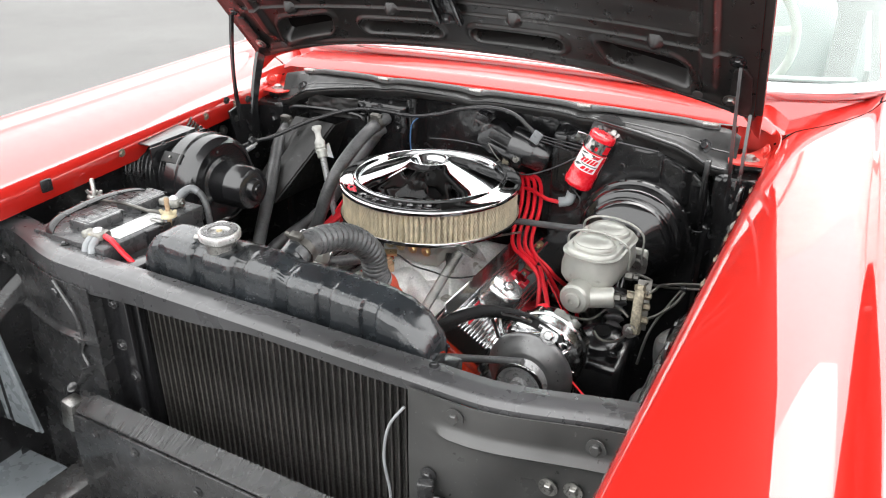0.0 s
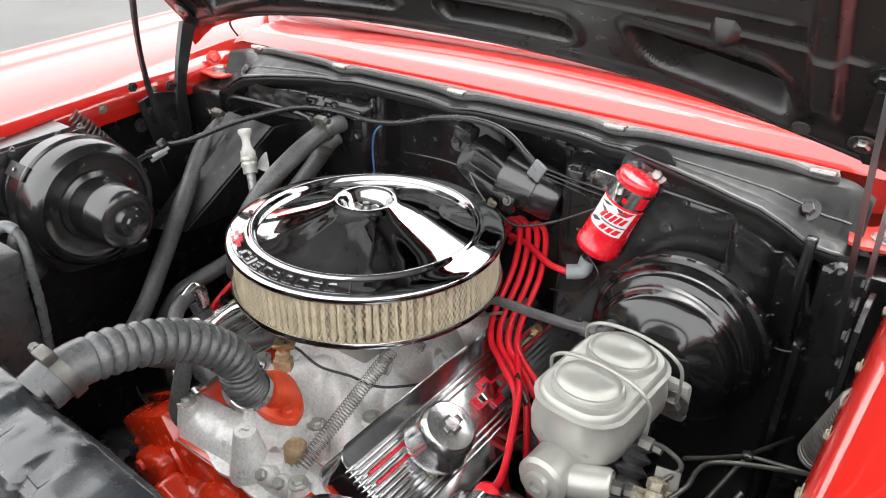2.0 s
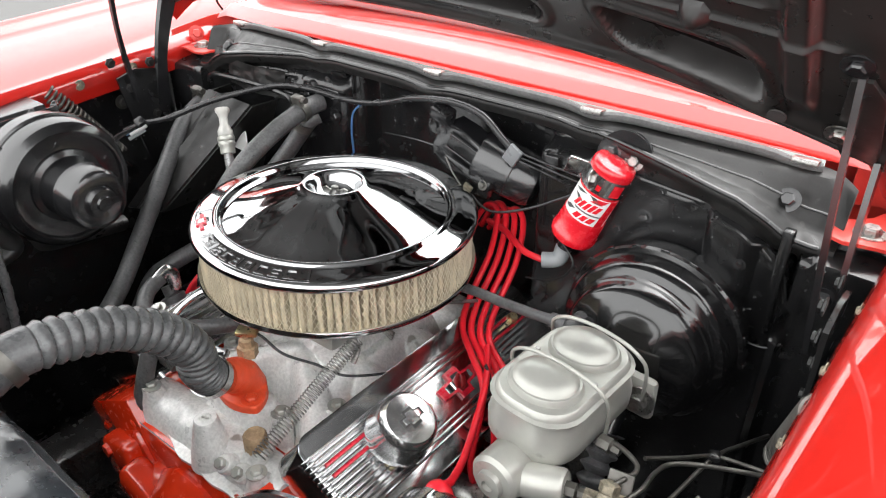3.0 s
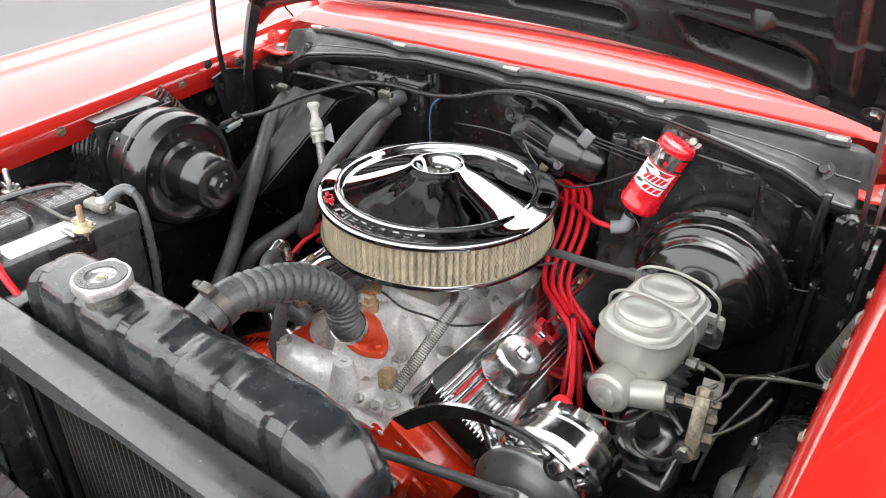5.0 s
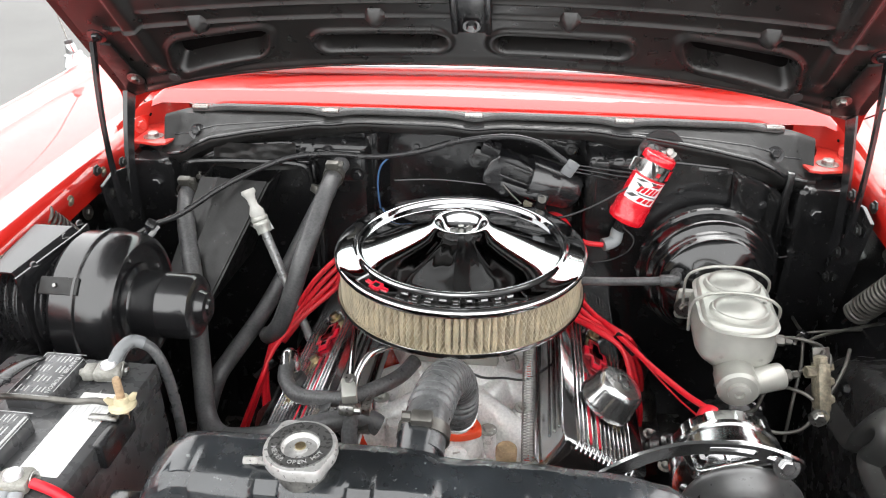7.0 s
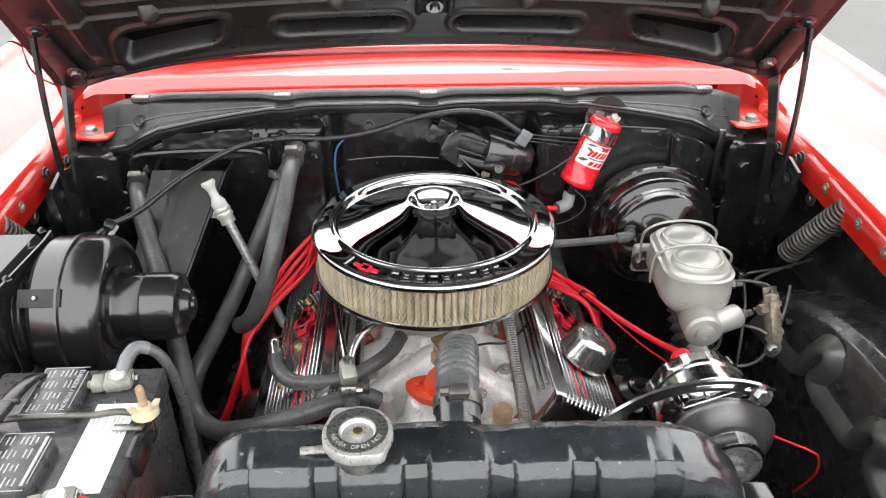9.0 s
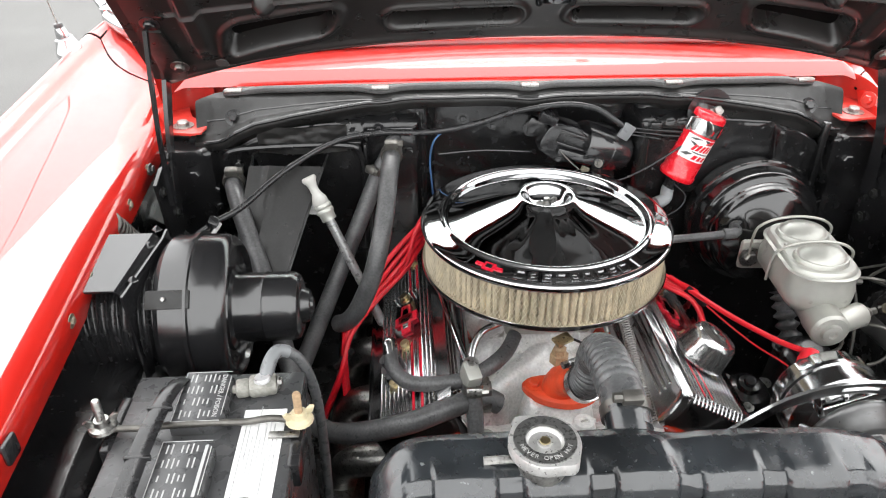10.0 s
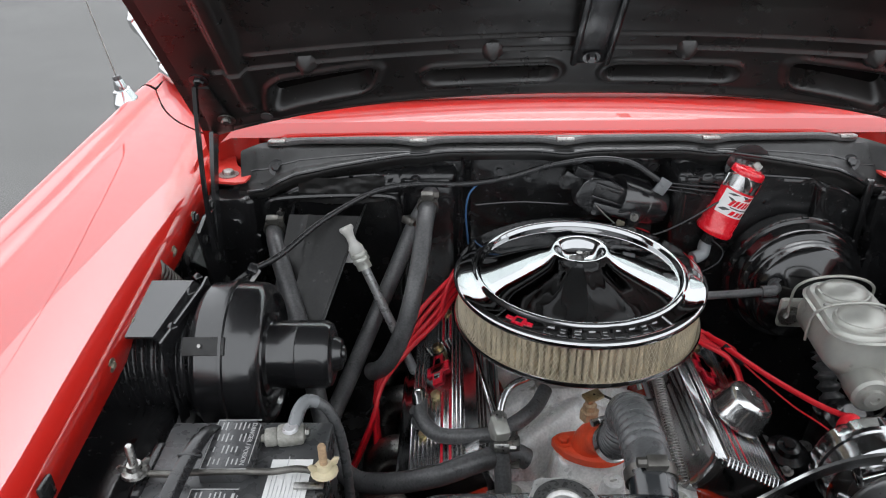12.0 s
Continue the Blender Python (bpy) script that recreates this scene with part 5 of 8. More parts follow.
        ring.append(row)
    for p, q in zip(ring, ring[1:]):
        for i in range(n):
            j = (i + 1) % n
            bm.faces.new((p[i], p[j], q[j], q[i]))
    filt = pc("filter_element", bm, PAPER, None, "cream pleated paper filter", 20)
    # wire mesh over the pleats: diamond strands
    bm = bmesh.new()
    for d in (-1, 1):
        for k in range(190):
            a0 = 2 * math.pi * k / 190
            line = []
            for i in range(7):
                t = i / 6
                a = a0 + d * 0.17 * t
                line.append(Vector((0.1722 * math.cos(a), 0.1722 * math.sin(a), 0.863 + 0.058 * t)))
            sweep(line, 0.00040, 3, bm, caps=False)
    pc("wire_mesh", bm, MESH_WIRE, filt, "fine expanded wire mesh", 60)
    for z in (0.8605, 0.9215):
        pc("seal_ring", lathe([(0.150, z - 0.0025), (0.1725, z - 0.0025), (0.1732, z), (0.1725, z + 0.0025), (0.150, z + 0.0025)], T, 96), PAPER, filt)
    base = [(0.060, 0.838), (0.066, 0.850), (0.10, 0.850), (0.135, 0.850), (0.150, 0.852), (0.160, 0.856), (0.172, 0.8575), (0.1775, 0.860), (0.1785, 0.864), (0.1770, 0.867), (0.172, 0.862)]
    pc("base_pan", lathe(base, T, 96), CHROME, None, "chrome base pan", 50)


build_air_cleaner()


# ---- radiator ----
def build_radiator():
    th = thing("radiator", "black radiator with a dented top tank", "radiator", (0.03, -0.485, 0.42))
    pc = maker(th)

    def tank(u, v):
        x = -0.240 + 0.515 * u
        e = min(u, 1 - u) * 0.515
        end = math.sqrt(max(0.0, 1 - (1 - min(1.0, e / 0.055)) ** 2))
        right = smooth_step(0.80, 1.0, u)
        top = 0.872 + (0.088 - 0.026 * right) * (0.25 + 0.75 * end) - 0.003 * u - 0.005 * smooth_step(0.50, 0.535, u + 0.2 * (v - 6.5) * 0.05)
        yf, yb = -0.506 + 0.012 * (1 - end), -0.432 - 0.010 * (1 - end)
        rows = [(yf - 0.006, 0.868), (yf - 0.006, 0.874), (yf, 0.880), (yf + 0.0005, top - 0.022), (yf + 0.0025, top - 0.013), (yf + 0.0065, top - 0.006), (yf + 0.014, top - 0.0015), (yb - 0.022, top + 0.002), (yb - 0.010, top - 0.002), (yb - 0.003, top - 0.010), (yb, top - 0.022), (yb, 0.878), (yb + 0.006, 0.874), (yb + 0.006, 0.868)]
        i = min(int(v), 12)
        t = v - i
        y = rows[i][0] + (rows[i + 1][0] - rows[i][0]) * t
        z = rows[i][1] + (rows[i + 1][1] - rows[i][1]) * t
        # flutes pressed into the front edge
        flute = max(smooth_step(0.0135, 0.0100, abs(x - c)) for c in (-0.193, -0.116, -0.037, 0.039, 0.113, 0.187))
        y += 0.0062 * flute * smooth_step(1.8, 2.3, v) * smooth_step(6.6, 5.4, v)
        z -= 0.0035 * flute * smooth_step(3.6, 5.0, v) * smooth_step(6.8, 6.0, v)
        crush = smooth_step(0.84, 0.95, u) * smooth_step(2.5, 4.5, v) + 0.7 * smooth_step(0.10, 0.02, u) * smooth_step(4.0, 6.0, v)
        dent = 0.0025 * noise.noise((x * 11, y * 11, z * 9)) + (0.0008 + 0.0020 * crush) * noise.noise((x * 55, y * 55, z * 55))
        if 5.5 < v < 8.5:
            spot = math.exp(-((x - 0.045) / 0.022) ** 2 - ((y + 0.475) / 0.014) ** 2)
            dent += 0.0026 * spot * noise.noise((x * 190, y * 190, 0.7))
        return (x, y + dent, max(0.868, z + dent * (0 if z < 0.875 else 1)))
    pc("top_tank", sheet(tank, span(0, 1, 190), span(0, 13, 66)), TANK, None, "dented glossy black top tank with pressed flutes", 50)
    # end brackets
    for x in (-0.262, 0.292):
        bm = boxed((0.03, 0.06, 0.36), pose(x, -0.49, 0.70), 0.004)
        if x < 0:
            box(bm, (0.035, 0.05, 0.022), pose(x, -0.485, 0.885), 0.005)
        pc("side_bracket", bm, BLACK_SATIN)
    # core: tubes and zig-zag fins
    bm = boxed((0.52, 0.036, 0.40), pose(0.015, -0.480, 0.67), 0.0)
    core = pc("core", bm, FINS, None, "black radiator core with fine vertical fins")
    n = 44
    first = None
    for k in range(n):
        x = -0.245 + 0.52 * (k + 0.5) / n
        if first is None:
            first = pc("core_tube", boxed((0.0026, 0.010, 0.395), pose(x, -0.503, 0.672)), TUBES, core, "", 0)
        else:
            ob = new("core_tube", first.data)
            ob.parent = core
            ob.location = (0.52 * k / n, 0, 0)
    bm = bmesh.new()
    for k in range(130):
        z = 0.478 + 0.003 * k
        box(bm, (0.515, 0.005, 0.0006), pose(0.015, -0.5, z))
    pc("core_fin", bm, FINS, core, "thin dusty cooling fins", 0)["kind"] = "stuff"
    # upper hose neck at the back of the tank
    bm = lathe([(0.020, -0.03), (0.020, 0.03), (0.017, 0.03), (0.017, -0.03)], along((0.003, -0.437, 0.937), (0.003, -0.39, 0.957)), 24)
    pc("hose_neck", bm, TANK)
    # filler neck and overflow pipe
    bm = lathe([(0.022, 0.950), (0.022, 0.966), (0.0255, 0.969), (0.0255, 0.9725), (0, 0.9725)], pose(-0.087, -0.478, 0), 32)
    tube([(-0.105, -0.478, 0.963), (-0.120, -0.478, 0.963), (-0.138, -0.478, 0.962)], 0.004, 8, 4, bm)
    pc("filler_neck", bm, STEEL)
    return th


RADIATOR = build_radiator()


def text_part(words, size, m, mat, parent, th, depth=0.0003, name="writing"):
    cu = bpy.data.curves.new(name, "FONT")
    cu.body, cu.size, cu.extrude, cu.align_x, cu.align_y = words, size, depth, "CENTER", "CENTER"
    cu.resolution_u = 2
    tmp = bpy.data.objects.new(name, cu)
    scene.collection.objects.link(tmp)
    dg = bpy.context.evaluated_depsgraph_get()
    me = bpy.data.meshes.new_from_object(tmp.evaluated_get(dg))
    bpy.data.objects.remove(tmp)
    bpy.data.curves.remove(cu)
    me.materials.clear()
    me.materials.append(mat)
    me.transform(Matrix.Translation(-Vector(th.location)) @ m)
    ob = new(name, me)
    ob.parent = parent
    return ob


def build_radiator_cap(th):
    back = Matrix.Translation((-0.087, -0.478, 0.972)) @ Matrix.Diagonal((0.78, 0.78, 0.85, 1.0)) @ Matrix.Translation((0.087, 0.478, -0.972))
    make = maker(th)

    def pc(name, bm, mat, parent=None, label="", smooth=40.0):
        bm.transform(back)
        return make(name, bm, mat, parent, label, smooth)

    def lobes(r, z, a):
        if r > 0.030:
            r += 0.0065 * max(0.0, math.cos(2 * (a - 2.23))) ** 8
        return r, z
    prof = [(0.029, 0.9735), (0.0385, 0.9735), (0.0395, 0.976), (0.0395, 0.984), (0.0380, 0.9868), (0.035, 0.9872), (0.0205, 0.9860), (0.0195, 0.9835), (0.0175, 0.9820), (0.012, 0.9822), (0.008, 0.9826), (0.0075, 0.9850), (0, 0.9855)]
    cap = pc("radiator_cap", lathe(prof, pose(-0.087, -0.478, 0), 72, None, lobes), CAP_SILVER, None, "worn silver pressure cap", 35)
    bm = lathe([(0.0205, 0.9865), (0.0345, 0.9865), (0.0340, 0.9884), (0.0212, 0.9884), (0.0205, 0.9865)], pose(-0.087, -0.478, 0), 48)
    pc("label_ring", bm, CAP_RING, cap, "dull printed ring")
    for k, ch in enumerate("NEVER OPEN HOT"):
        if ch == " ":
            continue
        a = radians(-160 + 10.5 * k)
        text_part(ch, 0.0075, back @ pose(-0.087 + 0.0275 * math.cos(a), -0.478 + 0.0275 * math.sin(a), 0.9887, 0, 0, math.degrees(a) + 90), CAP_INK, cap, th)
    bm = lathe([(0, 0.9852), (0.006, 0.9852), (0.0055, 0.9868), (0, 0.9872)], pose(-0.087, -0.478, 0), 16)
    pc("rivet", bm, BRASS, cap, "brass rivet")


build_radiator_cap(RADIATOR)

# ---- upper radiator hose ----
def build_upper_hose():
    pts = [(0.005, -0.428, 0.938), (0.006, -0.395, 0.947), (0.009, -0.350, 0.941), (0.013, -0.305, 0.926), (0.018, -0.268, 0.900), (0.022, -0.243, 0.868), (0.0225, -0.238, 0.840), (0.0195, -0.228, 0.820), (0.016, -0.217, 0.805)]
    th = thing("radiator_hose", "black corrugated upper radiator hose with steel clamps", "hose", pts[0])
    pc = maker(th)
    line = spline(pts, 40)

    def rad(t):
        if t < 0.16 or t > 0.93:
            return 0.0218
        return 0.0190 + 0.0040 * abs(math.sin(math.pi * t * 30)) ** 0.7
    pc("hose", sweep(line, rad, 24), RUBBER_GREY, None, "", 60)
    base = Vector(th.location)
    clamp(Vector((0.0055, -0.408, 0.944)) - base, (0.0, 1, 0.35), 0.0222, th, PIPE)
    clamp(Vector((0.0183, -0.2245, 0.8145)) - base, (-0.2, 0.5, -0.75), 0.0222, th, CHROME_DULL)


build_upper_hose()


def hose_thing(name, label, pts, r, mat, category="hose", segs=14, steps=10, group="", part_name="hose"):
    th = thing(name, label, category, pts[0], group)
    maker(th)(part_name, tube(pts, r, segs, steps), mat, smooth=60)
    return th


h = hose_thing("heater_hose", "black rubber heater hose hanging down the firewall", [(-0.226, 0.184, 0.948), (-0.232, 0.172, 0.942), (-0.243, 0.164, 0.924), (-0.257, 0.148, 0.896), (-0.275, 0.124, 0.860), (-0.296, 0.102, 0.818), (-0.315, 0.074, 0.782), (-0.334, 0.028, 0.752), (-0.352, -0.035, 0.732), (-0.365, -0.070, 0.712), (-0.378, -0.098, 0.660), (-0.374, -0.120, 0.615), (-0.360, -0.14, 0.575)], 0.0135, RUBBER, group="heater hoses")
clamp(Vector((-0.239, 0.162, 0.932)) - h.location, (-0.3, -0.3, -1), 0.014, h, PIPE)
h = hose_thing("heater_hose", "black rubber heater hose bending down behind the engine", [(-0.216, 0.184, 0.972), (-0.219, 0.150, 0.968), (-0.224, 0.100, 0.950), (-0.230, 0.045, 0.920), (-0.239, 0.008, 0.885), (-0.252, -0.010, 0.842), (-0.270, -0.010, 0.797), (-0.284, -0.006, 0.770), (-0.298, 0.002, 0.752), (-0.310, 0.012, 0.742)], 0.0140, RUBBER, group="heater hoses")
clamp(Vector((-0.2195, 0.146, 0.967)) - h.location, (0, -1, -0.25), 0.0145, h, PIPE)
h = hose_thing("heater_hose", "black rubber heater hose looping past the battery", [(-0.468, 0.155, 0.932), (-0.466, 0.130, 0.926), (-0.449, 0.080, 0.905), (-0.428, 0.035, 0.870), (-0.406, -0.012, 0.830), (-0.382, -0.072, 0.775), (-0.364, -0.115, 0.737), (-0.345, -0.155, 0.714), (-0.312, -0.192, 0.716), (-0.264, -0.222, 0.742), (-0.205, -0.236, 0.768), (-0.150, -0.222, 0.779), (-0.108, -0.204, 0.777), (-0.085, -0.202, 0.764)], 0.0140, RUBBER, group="heater hoses")
clamp(Vector((-0.102, -0.2005, 0.7695)) - h.location, (1, 0, -0.05), 0.0145, h)
clamp(Vector((-0.467, 0.138, 0.932)) - h.location, (0, -1, -0.3), 0.0145, h, PIPE)


def build_crankcase_vent():
    """Elbow, hose and steel pipe between the passenger-side cover and the carburettor, with their clamp block."""
    th = thing("crankcase_vent", "crankcase vent elbow with a black hose and steel pipes", "hose", (-0.224, -0.126, 0.770))
    pc = maker(th)
    bm = lathe([(0.017, -0.006), (0.017, 0.004), (0.010, 0.006), (0.010, 0.020), (0, 0.020)], pose(-0.224, -0.118, 0.760, 0, -30, 0), 20)
    pc("grommet", bm, RUBBER)
    bm = bmesh.new()
    tube([(-0.224, -0.112, 0.775), (-0.226, -0.112, 0.798), (-0.228, -0.122, 0.805), (-0.226, -0.138, 0.798)], 0.0095, 12, 6, bm)
    pc("elbow", bm, CHROME_DULL, None, "bright metal elbow")
    pc("vent_hose", tube([(-0.226, -0.130, 0.800), (-0.222, -0.155, 0.790), (-0.200, -0.175, 0.782), (-0.165, -0.182, 0.785), (-0.128, -0.184, 0.792), (-0.095, -0.165, 0.795), (-0.068, -0.135, 0.795), (-0.052, -0.105, 0.800)], 0.0105, 12, 8), RUBBER, None, "black rubber vent hose", 60)
    pc("block", boxed((0.020, 0.030, 0.034), pose(-0.122, -0.200, 0.812, 20, 0, 15), 0.004), CAST_SMOOTH, None, "alloy clamp block")
    fix(th, (-0.122, -0.196, 0.829), (0, -0.3, 1), 0.006, STEEL)
    bm = tube([(-0.120, -0.192, 0.800), (-0.118, -0.165, 0.818), (-0.105, -0.140, 0.832), (-0.080, -0.125, 0.836), (-0.055, -0.110, 0.832)], 0.0048, 10, 8)
    pc("fuel_pipe", bm, CHROME, None, "bright bent steel pipe", 60)
    bm = tube([(-0.124, -0.188, 0.812), (-0.136, -0.120, 0.815), (-0.150, -0.03, 0.815), (-0.160, 0.05, 0.812)], 0.0045, 10, 6)
    pc("long_pipe", bm, CHROME, None, "bright straight steel pipe", 60)
    pc("lower_hose", tube([(-0.120, -0.206, 0.800), (-0.118, -0.225, 0.770), (-0.117, -0.245, 0.72), (-0.117, -0.26, 0.66)], 0.011, 12, 6), RUBBER, None, "black rubber fuel hose", 60)
    clamp(Vector((-0.120, -0.208, 0.797)) - th.location, (0, -0.5, -1), 0.0112, th)


build_crankcase_vent()


# ---- battery ----
def build_battery():
    x0, x1, y0, y1, zt = -0.487, -0.313, -0.512, -0.297, 0.913
    cx, cy = (x0 + x1) / 2, (y0 + y1) / 2
    th = thing("battery", "black car battery with white label and corroded terminals", "battery", (cx, cy, 0.700))
    pc = maker(th)
    bm = boxed((x1 - x0, y1 - y0, 0.195), pose(cx, cy, zt - 0.1025), 0.006)
    pc("case", bm, BATTERY, None, "black plastic battery case")
    pc("lid", boxed((x1 - x0 + 0.003, y1 - y0 + 0.003, 0.030), pose(cx, cy, zt - 0.015), 0.004), BATTERY, None, "black plastic battery lid")
    # vent caps with printed panels
    for y in (-0.347, -0.444):
        out = [(-0.024, -0.038), (0.016, -0.038), (0.026, -0.028), (0.026, 0.028), (0.016, 0.038), (-0.024, 0.038)]
        v = pc("vent_cap", prism(out, 0.016, pose(-0.408, y, zt), None, 0.004), BATTERY, None, "black vent cap with printed warnings")
        top = zt + 0.0161
        if y > -0.4:
            text_part("DANGER / POISON", 0.0072, pose(-0.3910, y, top, 0, 0, -90), INK_LIGHT, v, th)
        else:
            pc("print_bar", boxed((0.003, 0.060, 0.0004), pose(-0.3885, y, top)), INK_LIGHT, v)
        for k in range(4):
            for j in range(7):
                w = 0.007 + 0.005 * ((j * 7 + k * 3) % 4) / 3
                if (j + 2 * k) % 5 != 4:
                    pc("print_bar", boxed((0.0014, w, 0.0004), pose(-0.3965 - 0.0046 * j, y + 0.026 - 0.0172 * k, top)), INK_LIGHT, v)
        for dx, dy, w, h in ((0.0005, 0.0355, 0.046, 0.0008), (0.0005, -0.0355, 0.046, 0.0008), (0.0237, 0.0, 0.0008, 0.056), (-0.0225, 0.0, 0.0008, 0.070)):
            pc("print_frame", boxed((w, h, 0.0004), pose(-0.408 + dx, y + dy, top)), INK_LIGHT, v)
    # white label with lines
    lab = pc("label", boxed((0.042, 0.118, 0.0006), pose(-0.345, -0.413, zt + 0.0004)), WHITE, None, "white paper label", 0)
    for k in range(9):
        pc("print_bar", boxed((0.0008, 0.05 if k % 3 else 0.10, 0.0003), pose(-0.361 + 0.004 * k, -0.415 + 0.015 * (k % 2), zt + 0.0009)), LABEL_GREY, lab)
    # carrying strap
    bm = bmesh.new()
    line = spline([(-0.448, y0 + 0.001, 0.872), (-0.447, y0 + 0.002, 0.912), (-0.446, y0 + 0.022, 0.931), (-0.444, y0 + 0.06, 0.938), (-0.442, cy, 0.941), (-0.439, y1 - 0.05, 0.936), (-0.434, y1 - 0.02, 0.925), (-0.43, y1 - 0.002, 0.900)], 6)
    sheet(lambda u, v: line[int(u)] + Vector((v, 0, 0.0015 * math.cos(v * 300))), list(range(len(line))), [-0.009, -0.0075, -0.005, 0.005, 0.0075, 0.009], 0.0022, bm)
    for u in (14, 20, 27):
        box(bm, (0.024, 0.004, 0.0055), Matrix.Translation(line[u]), 0.001)
    pc("carrying_strap", bm, PLASTIC, None, "black plastic carrying strap", 50)
    pc("side_lug", boxed((0.012, 0.075, 0.022), pose(x0 - 0.004, -0.365, zt - 0.010), 0.003), PLASTIC)
    pc("side_lug", boxed((0.012, 0.060, 0.030), pose(x1 + 0.003, -0.40, zt - 0.014), 0.003), PLASTIC)
    # terminals with cable clamps
    for x, y, red in ((-0.352, -0.325, False), (-0.352, -0.487, True)):
        t = pc("terminal", lathe([(0, 0), (0.0095, 0), (0.0085, 0.017), (0.007, 0.019), (0, 0.019)], pose(x, y, zt), 20), LABEL_GREY, None, "grey lead terminal post")
        bm = boxed((0.030, 0.026, 0.014), pose(x, y, zt + 0.008, 0, 0, 10), 0.005)
        box(bm, (0.014, 0.020, 0.012), pose(x - 0.020, y - 0.004, zt + 0.008, 0, 0, 10), 0.003)
        cl = pc("cable_clamp", bm, LEAD, t, "corroded grey lead cable clamp")
        fix(th, (x + 0.015, y + 0.004, zt + 0.008), (1, 0.1, 0), 0.0045, STEEL, cl)
        fix(th, (x - 0.026, y - 0.006, zt + 0.008), (-1, 0, 0), 0.0045, LEAD, cl, False)
        if red:
            pc("red_boot", tube([(x + 0.018, y - 0.002, zt + 0.010), (x + 0.038, y - 0.005, zt + 0.006), (x + 0.060, y - 0.008, zt - 0.006), (x + 0.085, y - 0.008, zt - 0.022)], 0.0048, 10, 5), WIRE_RED, t, "red rubber boot")
            for k in (0, 1):
                pc("cable", tube([(x - 0.004 + 0.012 * k, y - 0.012, zt + 0.006), (x - 0.002 + 0.014 * k, y - 0.026, zt - 0.004), (x + 0.004 + 0.016 * k, y - 0.036, zt - 0.03), (x + 0.006 + 0.016 * k, y - 0.04, zt - 0.08)], 0.0065, 10, 6), GREY_BOOT, t, "grey dusty cable end")
        else:
            pc("boot", tube([(x + 0.002, y + 0.004, zt + 0.012), (x + 0.005, y + 0.018, zt + 0.022), (x + 0.012, y + 0.032, zt + 0.026), (x + 0.022, y + 0.038, zt + 0.020)], 0.0072, 12, 6), PLASTIC_GREY, t, "dull grey cable lug", 60)
            pc("cable", tube([(x + 0.004, y + 0.008, zt + 0.010), (x + 0.008, y + 0.024, zt + 0.022), (x + 0.018, y + 0.036, zt + 0.022), (x + 0.034, y + 0.038, zt + 0.008), (x + 0.046, y + 0.034, zt - 0.03), (x + 0.050, y + 0.03, zt - 0.10), (x + 0.05, y + 0.02, zt - 0.2)], 0.0060, 10, 8), RUBBER_GREY, t, "thick black ground cable", 60)


build_battery()


def build_hold_down():
    th = thing("battery_hold_down", "steel battery hold-down bar with brass wing nuts", "hold-down bar", (-0.405, -0.380, 0.920))
    pc = maker(th)
    y = -0.379
    bar = [(-0.492, y, 0.920), (-0.46, y - 0.002, 0.921), (-0.43, y - 0.004, 0.9255), (-0.39, y - 0.003, 0.9255), (-0.36, y - 0.001, 0.923), (-0.335, y + 0.001, 0.9245), (-0.312, y, 0.921)]
    pc("bar", tube(bar, 0.0035, 8, 8), PIPE, None, "grey steel bar", 60)
    for x, mat in ((-0.497, STEEL), (-0.308, RUST)):
        low = 0.72 if x < -0.4 else 0.905
        pc("stud", lathe([(0, low), (0.0042, low), (0.0042, 0.955), (0.003, 0.957), (0, 0.957)], pose(x, y, 0), 12), mat, None, "threaded rod")
        bm = lathe([(0, 0), (0.014, 0), (0.013, 0.003), (0.008, 0.005), (0.007, 0.011), (0, 0.011)], pose(x, y, 0.922), 16)
        for s in (0, 180):
            prism([(0.005, 0.001), (0.017, 0.006), (0.020, 0.014), (0.015, 0.016), (0.006, 0.009)], 0.0032, pose(x, y, 0.923, 90, 0, s + 25) @ Matrix.Diagonal((0.8, 0.8, 0.9, 1.0)) @ Matrix.Translation((0, 0, -0.0016)), bm, 0.0006)
        pc("wing_nut", bm, YELLOWED if x > -0.4 else STEEL, None, "yellowed wing nut")
    pc("lip_plate", boxed((0.03, 0.008, 0.003), pose(-0.322, y - 0.014, 0.917), 0.001), STEEL)


build_hold_down()


